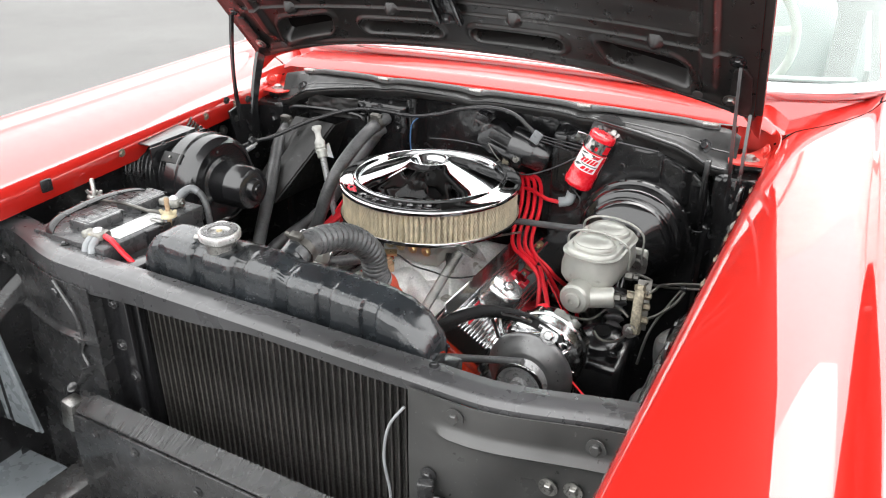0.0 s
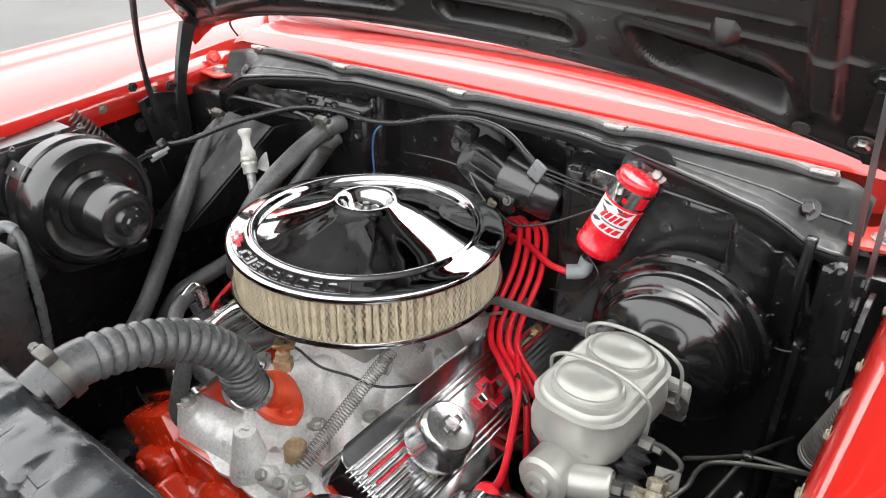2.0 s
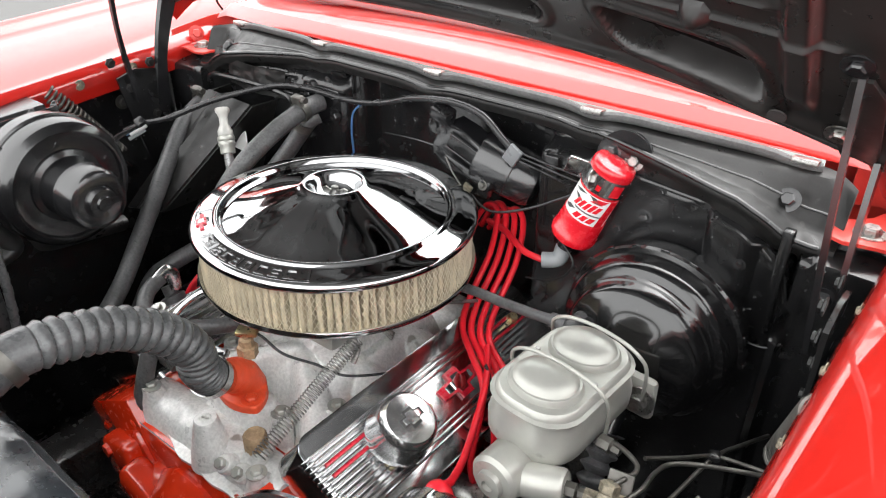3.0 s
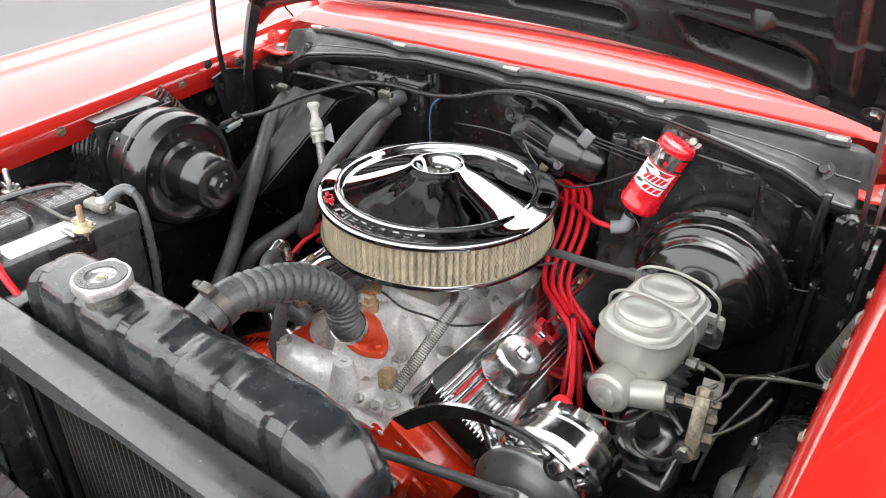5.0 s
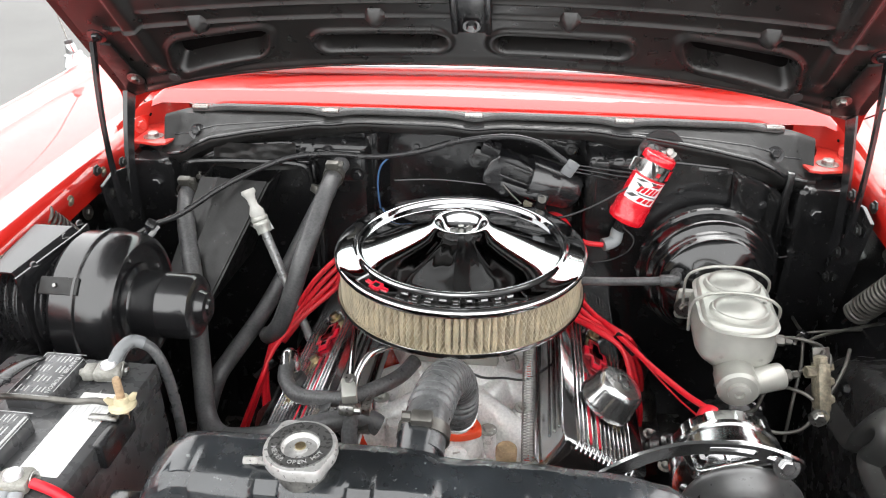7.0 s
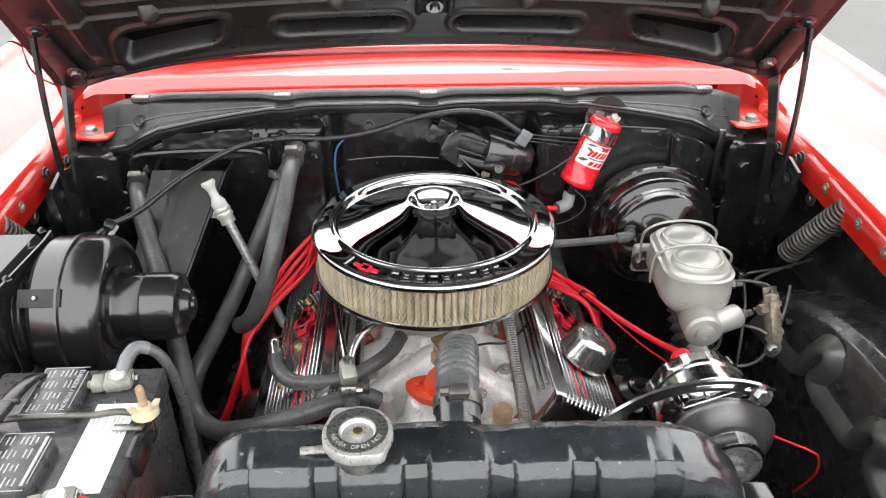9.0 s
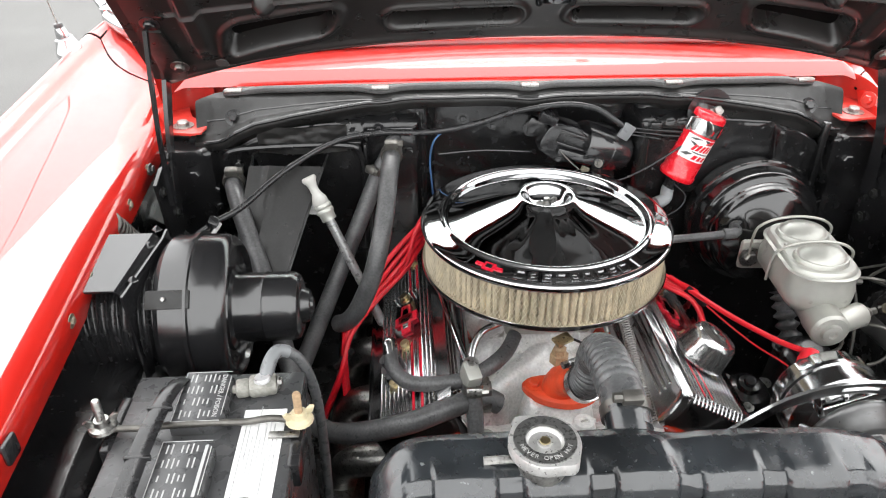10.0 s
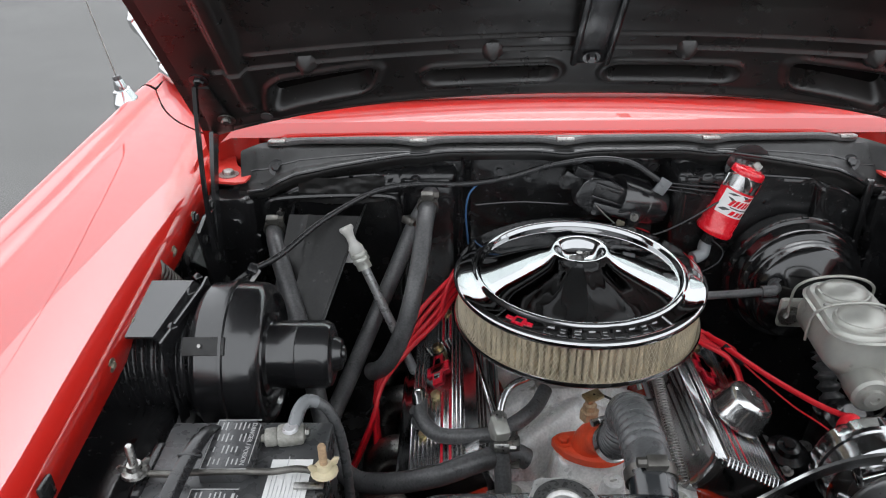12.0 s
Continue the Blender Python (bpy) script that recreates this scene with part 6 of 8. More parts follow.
# ---- heater blower ----
def build_blower():
    th = thing("heater_blower", "black heater blower with a round housing and motor", "heater blower", (-0.455, -0.135, 0.775))
    pc = maker(th)
    ax = along((-0.498, -0.135, 0.885), (0.0, -0.135, 0.885))
    prof = [(0, 0), (0.080, 0.0), (0.090, 0.003), (0.0955, 0.010), (0.0962, 0.038), (0.100, 0.0395), (0.100, 0.0430), (0.0962, 0.0445), (0.0950, 0.072), (0.091, 0.080), (0.083, 0.085), (0.080, 0.084), (0.078, 0.078), (0.056, 0.075), (0.050, 0.077), (0, 0.077)]
    hs = pc("housing", lathe(prof, ax, 64), BLACK_SATIN, None, "satin black blower housing", 35)
    prof = [(0, 0.073), (0.056, 0.073), (0.054, 0.080), (0.046, 0.083), (0.0445, 0.087), (0.0445, 0.117), (0.0452, 0.119), (0.0445, 0.121), (0.0445, 0.153), (0.041, 0.160), (0.034, 0.163), (0.024, 0.163), (0.022, 0.169), (0.020, 0.173), (0.012, 0.174), (0.010, 0.177), (0, 0.178)]
    pc("motor", lathe(prof, ax, 48), BLACK_SATIN, None, "satin black blower motor", 35)
    for k in range(5):
        a = radians(72 * k + 20)
        p = ax @ Vector((0.066 * math.cos(a), 0.066 * math.sin(a), 0.076))
        fix(th, p, (1, 0, 0), 0.0036, BLACK_SATIN, hs)
    tabm = pose(-0.476, -0.2075, 0.9505, -42, 0, 0)
    pc("tab", boxed((0.050, 0.003, 0.022), tabm, 0.001), DULL_BLACK, hs, "small metal tab")
    fix(th, tabm @ Vector((-0.004, -0.0015, 0)), (0, -0.74, 0.67), 0.003, STEEL, hs, False)
    # sheet-metal shroud above the duct
    bm = bmesh.new()
    def plate(u, v):
        x = -0.600 + (0.078 + 0.016 * v) * u
        y = -0.212 + 0.112 * v
        return (x, y, 0.968 + 0.010 * v - 0.010 * smooth_step(0.88, 1.0, u))
    sheet(plate, span(0, 1, 10), span(0, 1, 8), 0.003, bm)
    pl = pc("shroud", bm, BLACK_SATIN, None, "black sheet-metal duct cover with folded flange", 40)
    def flange(u, v):
        y = -0.222 + 0.135 * u
        depth = 0.03 + 0.10 * smooth_step(0.25, 0.0, u) + 0.03
        return (-0.521 + 0.016 * min(1.0, u * 1.2) + 0.006 * v, y, 0.966 + 0.010 * u - depth * v)
    pc("flange", sheet(flange, span(0, 1, 14), span(0, 1, 6), 0.003), BLACK_SATIN, pl)
    for y in (-0.19, -0.12, -0.085):
        pc("notch", lathe([(0.007, 0), (0.003, 0.005), (0, 0.006)], pose(-0.516, y, 0.966 + 0.07 * (y + 0.2)), 4), BLACK_SATIN, pl)
    # corrugated duct to the fender
    line = spline([(-0.500, -0.150, 0.895), (-0.56, -0.155, 0.895), (-0.62, -0.165, 0.89), (-0.66, -0.17, 0.885)], 76)
    pc("duct", sweep(line, lambda t: 0.0625 + 0.0065 * (0.5 + 0.5 * math.cos(t * 2 * math.pi * 17)) ** 2, 32), PLASTIC, None, "black corrugated air duct", 60)


build_blower()


def build_heater_box():
    """The sloping duct on the firewall and the cover plates round it."""
    th = thing("heater_duct", "black sloping heater duct bolted to the firewall", "heater box", (-0.385, 0.12, 0.60))
    pc = maker(th)
    bm = bmesh.new()
    def face(u, v):
        p = Vector((-0.440, 0.140, 0.955)).lerp(Vector((-0.328, 0.136, 0.953)), u)
        q = Vector((-0.470, -0.03, 0.790)).lerp(Vector((-0.395, -0.015, 0.800)), u)
        r = p.lerp(q, v)
        crease = 0.006 * math.exp(-((u - 0.30 - 0.1 * v) / 0.05) ** 2)
        return r + Vector((0, -crease, crease * 0.6))
    sheet(face, span(0, 1, 18), span(0, 1, 16), 0.004, bm)
    def side(u, v):
        p = Vector(face(1.0, v))
        q = Vector((p.x + 0.004, 0.19, p.z - 0.0))
        return p.lerp(q, u)
    sheet(side, span(0, 1, 4), span(0, 1, 8), 0.003, bm)
    def side2(u, v):
        p = Vector(face(0.0, v))
        return p.lerp(Vector((p.x - 0.004, 0.19, p.z)), u)
    sheet(side2, span(0, 1, 4), span(0, 1, 8), 0.003, bm)
    pc("duct", bm, DULL_BLACK, None, "dull black sloping duct", 40)
    # frame plate with a raised edge
    bm = boxed((0.215, 0.010, 0.006), pose(-0.375, 0.178, 0.972, 0, -2, 0), 0.002)
    box(bm, (0.006, 0.012, 0.20), pose(-0.262, 0.180, 0.872), 0.002)
    tube([(-0.485, 0.172, 0.955), (-0.455, 0.170, 0.972), (-0.30, 0.170, 0.975), (-0.268, 0.172, 0.955), (-0.266, 0.174, 0.88)], 0.005, 8, 6, bm)
    pc("frame", bm, BLACK, None, "black pressed frame")
    for x, z in ((-0.30, 0.905), (-0.285, 0.945), (-0.287, 0.86), (-0.47, 0.935), (-0.29, 0.82)):
        fix(th, (x, 0.193, z), (0, -1, 0), 0.005, STEEL)
    # plate that carries the hose nipples
    bm = boxed((0.075, 0.012, 0.055), pose(-0.222, 0.198, 0.965), 0.003)
    pc("nipple_plate", bm, BLACK_SATIN)
    for x, z in ((-0.250, 0.978), (-0.192, 0.952)):
        fix(th, (x, 0.191, z), (0, -1, 0), 0.007, BLACK_SATIN)
    # crumpled sealing sheet above
    def crumple(u, v):
        x, z = -0.43 + 0.14 * u, 0.962 + 0.044 * v
        k = 0.0035 * noise.noise((x * 30, z * 50, 0.3)) + 0.0018 * noise.noise((x * 90, z * 110, 4.0))
        return (x, 0.178 + k - 0.01 * math.sin(math.pi * u), z)
    pc("crumpled_seal", sheet(crumple, span(0, 1, 36), span(0, 1, 20), 0.001), DULL_BLACK, None, "crumpled dull black sealing sheet", 25)


build_heater_box()

# ---- transmission dipstick ----
def build_dipstick():
    th = thing("dipstick", "steel dipstick tube with a white handle", "dipstick", (-0.345, 0.095, 0.90))
    pc = maker(th)
    a, b = Vector((-0.345, 0.092, 0.958)), Vector((-0.265, 0.035, 0.785))
    m = along(a, b)
    pc("handle", lathe([(0, 0.0), (0.0100, 0.0), (0.0112, 0.003), (0.0112, 0.006), (0.0085, 0.010), (0.0068, 0.016), (0.0068, 0.026), (0.0095, 0.032), (0.0118, 0.036), (0.0118, 0.044), (0.010, 0.047), (0, 0.047)], m, 28), OFFWHITE, None, "white plastic dipstick handle")
    pc("collar", lathe([(0.0125, 0.045), (0.0135, 0.047), (0.0135, 0.051), (0.012, 0.053), (0.0135, 0.055), (0.0135, 0.059), (0.0115, 0.062), (0.0115, 0.072), (0, 0.072)], m, 28), CAST_SMOOTH, None, "ribbed metal collar")
    pc("tube", sweep([m @ Vector((0, 0, z)) for z in (0.065, 0.12, 0.20, 0.26)], 0.0072, 14), BRUSHED, None, "dull steel dipstick tube", 60)
    pc("bracket", prism([(-0.034, 0.0), (0.014, -0.002), (0.006, 0.010), (-0.008, 0.030)], 0.0025, pose(-0.330, 0.112, 0.884, 62, 0, 0), None), WHITE, None, "pale metal bracket", 30)


build_dipstick()


# ---- brakes ----
def build_brakes():
    th = thing("brake_booster", "glossy black vacuum brake booster", "brake booster", (0.385, 0.16, 0.72))
    pc = maker(th)
    ax = along((0.377, 0.178, 0.838), (0.377, 0.0, 0.838))
    prof = [(0, 0), (0.100, 0), (0.112, 0.004), (0.116, 0.010), (0.1175, 0.020), (0.119, 0.036), (0.1235, 0.038), (0.1245, 0.043), (0.1225, 0.047), (0.1165, 0.0485), (0.1158, 0.051), (0.1150, 0.066), (0.1135, 0.073), (0.1100, 0.077), (0.1040, 0.079), (0.1010, 0.0805), (0.1000, 0.083), (0.0993, 0.086), (0.0970, 0.0875), (0.0962, 0.090), (0.0945, 0.099), (0.0905, 0.105), (0.083, 0.109), (0.070, 0.114), (0.055, 0.121), (0.040, 0.126), (0, 0.128)]
    prof = [(r * 0.875, z) for r, z in prof]
    can = pc("canister", lathe(prof, ax, 72), BLACK_GLOSS, None, "glossy black stepped canister", 30)
    for k in range(20):
        a = 2 * math.pi * k / 20
        pc("crimp", boxed((0.010, 0.006, 0.007), ax @ pose(0.1076 * math.cos(a), 0.1076 * math.sin(a), 0.043, 0, 0, math.degrees(a) + 90), 0.001), BLACK_GLOSS, can)
    bm = lathe([(0, 0), (0.017, 0), (0.017, 0.006), (0.012, 0.008), (0.012, 0.018), (0, 0.018)], along((0.322, 0.082, 0.864), (0.318, 0.0, 0.868)), 20)
    pc("check_valve", bm, RUBBER, can, "black rubber check valve")
    master = thing("master_cylinder", "grey cast-alloy brake master cylinder with wire bails", "master cylinder", (0.372, -0.06, 0.79))
    pc = maker(master)
    T = pose(0.368, -0.062, 0.0, 0, 0, -4) @ Matrix.Diagonal((1.08, 1.0, 1.0, 1.0))

    def plan(w, l, r, n=7):
        out = []
        for cx, cy, a0 in ((w - r, l - r, 0), (-w + r, l - r, 90), (-w + r, -l + r, 180), (w - r, -l + r, 270)):
            for k in range(n):
                a = radians(a0 + 90 * k / (n - 1))
                out.append((cx + r * math.cos(a), cy + r * math.sin(a)))
        return out

    def stack(rows, bm=None, sh=0.0):
        bm = bm or bmesh.new()
        rings = []
        for w, l, r, z, dy in rows:
            rings.append([bm.verts.new(T @ Vector((x, y + dy, 0.838 + (z - 0.838) * 0.86))) for x, y in plan(w, l, r)])
        for a, b in zip(rings, rings[1:]):
            for i in range(len(a)):
                j = (i + 1) % len(a)
                bm.faces.new((a[i], a[j], b[j], b[i]))
        bm.faces.new(rings[-1])
        bm.faces.new(rings[0][::-1])
        return bm
    bm = stack([(0.026, 0.055, 0.02, 0.828, 0.0), (0.038, 0.070, 0.025, 0.845, 0), (0.045, 0.076, 0.034, 0.856, 0), (0.046, 0.077, 0.036, 0.876, 0), (0.043, 0.074, 0.034, 0.890, 0), (0.043, 0.074, 0.034, 0.901, 0)])
    pc("reservoir", bm, CAST_SMOOTH, None, "cast-alloy fluid reservoir", 40)
    bm = stack([(0.0425, 0.0735, 0.034, 0.902, 0), (0.0450, 0.0760, 0.036, 0.9025, 0), (0.0455, 0.0765, 0.036, 0.906, 0), (0.042, 0.073, 0.034, 0.908, 0), (0.041, 0.072, 0.033, 0.913, 0), (0.0385, 0.0695, 0.031, 0.916, 0)])
    lid = pc("cover", bm, CAST_SMOOTH, None, "ribbed alloy reservoir cover", 40)
    for dy in (-0.034, 0.036):
        bm = lathe([(0.0345, 0.0), (0.034, 0.004), (0.032, 0.0075), (0.030, 0.0080), (0.027, 0.0125), (0.020, 0.0160), (0.010, 0.0178), (0, 0.0184)], T @ pose(0, dy, 0.9035), 48)
        bm.transform(Matrix.Translation(T.translation) @ Matrix.Diagonal((1.0, 0.93, 1, 1)) @ Matrix.Translation(-T.translation))
        pc("dome", bm, CAST_SMOOTH, lid)
    for dx, dy in ((-0.032, 0.004), (0.033, -0.004)):
        fix(master, T @ Vector((dx, dy, 0.905)), (0, 0, 1), 0.003, STEEL, lid, False)
    for dy in (-0.014, 0.056):
        w = 0.050
        line = [T @ Vector(p) for p in ((-w + 0.002, dy + 0.013, 0.850), (-w, dy + 0.010, 0.868), (-w - 0.001, dy + 0.004, 0.895), (-w + 0.005, dy, 0.909), (-w + 0.022, dy - 0.003, 0.9200), (0, dy - 0.005, 0.9250), (w - 0.022, dy - 0.003, 0.9200), (w - 0.005, dy, 0.909), (w + 0.001, dy + 0.004, 0.895), (w, dy + 0.010, 0.868), (w - 0.002, dy + 0.013, 0.850))]
        pc("wire_bail", tube(line, 0.0020, 8, 8), CAST_SMOOTH, None, "steel wire bail", 60)
    bore = along(T @ Vector((0, 0.085, 0.836)), T @ Vector((0, -0.2, 0.836)))
    bm = lathe([(0, 0), (0.026, 0), (0.026, 0.05), (0.0235, 0.055), (0.0235, 0.150), (0.0255, 0.155), (0.0255, 0.188), (0.022, 0.192), (0.014, 0.193), (0.013, 0.198), (0.006, 0.199), (0.005, 0.195), (0, 0.195)], bore, 32)
    lathe([(0, 0), (0.017, 0), (0.017, 0.045), (0.015, 0.048), (0, 0.048)], along(T @ Vector((0.010, -0.085, 0.834)), T @ Vector((0.10, -0.055, 0.850))), 24, bm)
    pc("bore", bm, CAST_SMOOTH, None, "cast-alloy cylinder bore", 40)
    bm = boxed((0.11, 0.014, 0.050), T @ pose(0, 0.088, 0.838), 0.008)
    fl = pc("flange", bm, CAST_SMOOTH)
    for dx in (-0.042, 0.042):
        fix(master, T @ Vector((dx, 0.080, 0.838)), (0, -1, 0), 0.010, STEEL, fl)
    for dy in (-0.085, -0.015):
        bm = lathe([(0, 0), (0.0075, 0), (0.0075, 0.012), (0.005, 0.014), (0.005, 0.022), (0, 0.022)], along(T @ Vector((0.050, dy + 0.013 * (dy < -0.05), 0.841 + 0.016 * (dy > -0.05))), T @ Vector((0.2, dy + 0.05 * (dy < -0.05), 0.86))), 6)
        pc("pipe_fitting", bm, PIPE, None, "steel pipe fitting")
    # valve block on a bracket, and its pipes
    valve = thing("brake_valve", "tarnished brass brake proportioning valve on a steel bracket", "valve", (0.462, -0.155, 0.76))
    pc = maker(valve)
    top, low = Vector((0.458, -0.136, 0.872)), Vector((0.463, -0.164, 0.818))
    m = along(low, top)
    bm = boxed((0.016, 0.020, 0.058), m @ Matrix.Translation((0, 0, 0.026)), 0.003)
    lathe([(0, 0.054), (0.009, 0.054), (0.009, 0.062), (0.006, 0.064), (0, 0.064)], m, 6, bm)
    vb = pc("body", bm, TARNISHED, None, "tarnished brass valve body")
    pc("end_nut", lathe([(0, -0.016), (0.008, -0.016), (0.010, -0.012), (0.010, 0.0), (0, 0.0)], m, 6), TARNISHED, vb)
    for dz in (0.008, 0.030, 0.048):
        pc("pipe_nut", lathe([(0, 0), (0.0065, 0), (0.0065, 0.010), (0.004, 0.012), (0, 0.012)], along(m @ Vector((-0.007, -0.004, dz)), m @ Vector((-0.1, -0.03, dz))), 6), TARNISHED, vb)
    pc("side_nut", lathe([(0, 0), (0.0075, 0), (0.0075, 0.012), (0, 0.012)], along(m @ Vector((0.007, 0, 0.044)), m @ Vector((0.1, 0, 0.044))), 6), TARNISHED, vb)
    bm = boxed((0.022, 0.003, 0.080), Matrix.Translation((0.004, 0.013, 0.003)) @ m @ pose(0, 0, 0.024), 0.001)
    pc("bracket", bm, PIPE, None, "dull grey steel bracket")
    fix(valve, low + Vector((-0.005, -0.010, -0.008)), (0, -1, 0.2), 0.007, STEEL)
    for pts in ([(0.440, -0.134, 0.849), (0.446, -0.137, 0.852), (0.452, -0.142, 0.852)],
                [(0.428, -0.078, 0.858), (0.444, -0.084, 0.864), (0.462, -0.094, 0.866), (0.468, -0.108, 0.870), (0.465, -0.125, 0.874), (0.460, -0.134, 0.872)],
                [(0.451, -0.164, 0.828), (0.438, -0.155, 0.832), (0.420, -0.140, 0.826), (0.405, -0.134, 0.812), (0.388, -0.158, 0.802), (0.355, -0.182, 0.812), (0.332, -0.190, 0.814), (0.322, -0.188, 0.804), (0.326, -0.182, 0.792)],
                [(0.470, -0.140, 0.862), (0.478, -0.115, 0.862), (0.476, -0.080, 0.850), (0.480, -0.050, 0.839), (0.501, -0.033, 0.838), (0.545, -0.012, 0.838), (0.60, 0.01, 0.838)],
                [(0.456, -0.170, 0.808), (0.444, -0.172, 0.788), (0.426, -0.168, 0.776), (0.408, -0.165, 0.776), (0.398, -0.160, 0.784)],
                [(0.472, -0.150, 0.822), (0.488, -0.13, 0.824), (0.508, -0.10, 0.835), (0.518, -0.08, 0.850)]):
        pc("brake_pipe", tube(pts, 0.0024, 8, 8), PIPE, None, "bent steel brake pipe", 60)


build_brakes()
th = hose_thing("vacuum_hose", "black vacuum hose to the brake booster", [(0.306, 0.046, 0.866), (0.27, 0.046, 0.862), (0.22, 0.050, 0.856), (0.17, 0.058, 0.848), (0.10, 0.075, 0.825), (0.05, 0.09, 0.80)], 0.0064, RUBBER)
maker(th)("hose_end", lathe([(0, -0.006), (0.0088, -0.006), (0.0088, 0.014), (0, 0.014)], along((0.306, 0.046, 0.866), (0.27, 0.046, 0.862)), 18), RUBBER)
maker(th)("valve_stem", tube([(0.309, 0.046, 0.866), (0.317, 0.052, 0.866), (0.320, 0.075, 0.864)], 0.0068, 10, 5), RUBBER)


# ---- ignition coil ----
def build_coil():
    th = thing("ignition_coil", "red and silver canister ignition coil", "ignition coil", (0.268, 0.17, 0.95))
    pc = maker(th)
    a, b = Vector((0.2905, 0.169, 1.016)), Vector((0.246, 0.164, 0.905))
    m = along(a, b) @ Matrix.Diagonal((0.98, 0.98, 1.0, 1.0))
    pc("canister", lathe([(0, 0.003), (0.024, 0.003), (0.0265, 0.006), (0.027, 0.012), (0.027, 0.080), (0.0275, 0.082)], m, 40), COIL_RED, None, "red coil canister")
    pc("top_cap", lathe([(0, 0.0), (0.006, 0.0), (0.007, -0.0012), (0.014, -0.0012), (0.016, 0.0), (0.0225, -0.0005), (0.0255, 0.001), (0.0268, 0.004), (0.0272, 0.008), (0.0265, 0.0105)], m, 40), COIL_RED, None, "red end cap")
    pc("tower", lathe([(0.0270, 0.078), (0.0283, 0.079), (0.0288, 0.084), (0.0288, 0.104), (0.0305, 0.106), (0.0305, 0.113), (0.029, 0.116), (0.018, 0.119), (0.013, 0.121), (0, 0.121)], m, 40), COIL_RED, None, "red coil tower")
    pc("neck", lathe([(0.0125, 0.119), (0.0115, 0.124), (0.0110, 0.137), (0, 0.138)], m, 24), PLASTIC, None, "black coil neck")

    def patch(a0, a1, z0, z1, lean, mat, parent, name="printed_shape", label="", r=0.0277):
        """A printed shape on the wrap; lean slants it round the can."""
        bm = bmesh.new()
        rows = [[bm.verts.new(m @ Vector((r * math.cos(radians(q + lean * k)), r * math.sin(radians(q + lean * k)), z0 + (z1 - z0) * k))) for k in (0.0, 0.5, 1.0)] for q in span(a0, a1, 14)]
        for p, q in zip(rows, rows[1:]):
            for k in (0, 1):
                bm.faces.new((p[k], p[k + 1], q[k + 1], q[k]))
        return pc(name, bm, mat, parent, label, 60)
    lab = patch(-78, 70, 0.038, 0.080, 0, WHITE, None, "label", "white wrap with red and black shapes", 0.0274)
    # plain shapes in place of the printed marks
    for a0, a1, z0, z1, lean, ink in ((-78, -52, 0.0382, 0.0798, 8, COIL_RED), (-48, -18, 0.0390, 0.0460, 16, COIL_RED), (-12, 6, 0.0390, 0.0455, -20, INK), (12, 34, 0.0400, 0.0440, 24, INK), (-42, -30, 0.0490, 0.0590, 10, COIL_RED), (-27, -16, 0.0480, 0.0595, 10, COIL_RED), (-12, -2, 0.0490, 0.0600, 10, COIL_RED),
                                      (2, 13, 0.0490, 0.0600, 10, COIL_RED), (17, 28, 0.0500, 0.0610, 10, COIL_RED), (32, 52, 0.0480, 0.0530, -22, INK), (-46, 30, 0.0622, 0.0640, -6, INK), (-40, -24, 0.0670, 0.0750, 8, COIL_RED), (-20, -6, 0.0670, 0.0750, 8, COIL_RED), (-1, 14, 0.0670, 0.0750, 8, COIL_RED), (22, 44, 0.0660, 0.0720, 20, INK), (-50, 60, 0.0776, 0.0798, 0, COIL_RED)):
        patch(a0, a1, z0, z1, lean, ink, lab)
    bm = lathe([(0.0272, 0.011), (0.0284, 0.011), (0.0284, 0.034), (0.0272, 0.034), (0.0272, 0.011)], m, 40)
    box(bm, (0.014, 0.012, 0.018), m @ pose(-0.030, 0.010, 0.025), 0.002)
    box(bm, (0.026, 0.003, 0.022), m @ Matrix.Rotation(radians(62), 4, "Z") @ pose(0.040, 0.0, 0.022), 0.001)
    br = pc("bracket", bm, CHROME_DULL, None, "plated clamp bracket")
    patch(8, 22, 0.018, 0.025, 0, INK, br, "slot", "", 0.0286)
    patch(-8, 4, 0.022, 0.029, 0, COIL_RED, br, "mark", "", 0.0286)
    patch(-62, -34, 0.014, 0.031, 0, COIL_RED, br, "mark", "", 0.0286)
    bm = lathe([(0, 0), (0.026, 0), (0.033, 0.003), (0.036, 0.008), (0.036, 0.014), (0, 0.014)], along((0.293, 0.198, 1.012), (0.293, 0.0, 1.03)), 32)
    pc("mounting_pad", bm, BLACK_SATIN, None, "black pressed mounting pad")
    fix(th, (0.276, 0.186, 1.020), (0, -1, 0.2), 0.007, BLACK_SATIN, br)
    fix(th, (0.305, 0.186, 1.016), (0, -1, 0.2), 0.007, STEEL, br)
    fix(th, m @ Vector((0.030, 0.012, 0.020)), (1, 0.2, 0), 0.007, STEEL, br)
    bm = tube([m @ Vector((0, 0, 0.130)), m @ Vector((0, 0, 0.142)), (0.234, 0.158, 0.870), (0.216, 0.150, 0.866)], 0.0105, 12, 6)
    pc("boot", bm, GREY_BOOT, None, "grey rubber boot", 60)
    pc("lead", tube([(0.216, 0.150, 0.866), (0.206, 0.149, 0.867), (0.190, 0.150, 0.868), (0.165, 0.160, 0.872), (0.14, 0.175, 0.872), (0.10, 0.195, 0.865)], 0.0045, 10, 8), WIRE_RED, None, "red coil lead", 60)


build_coil()


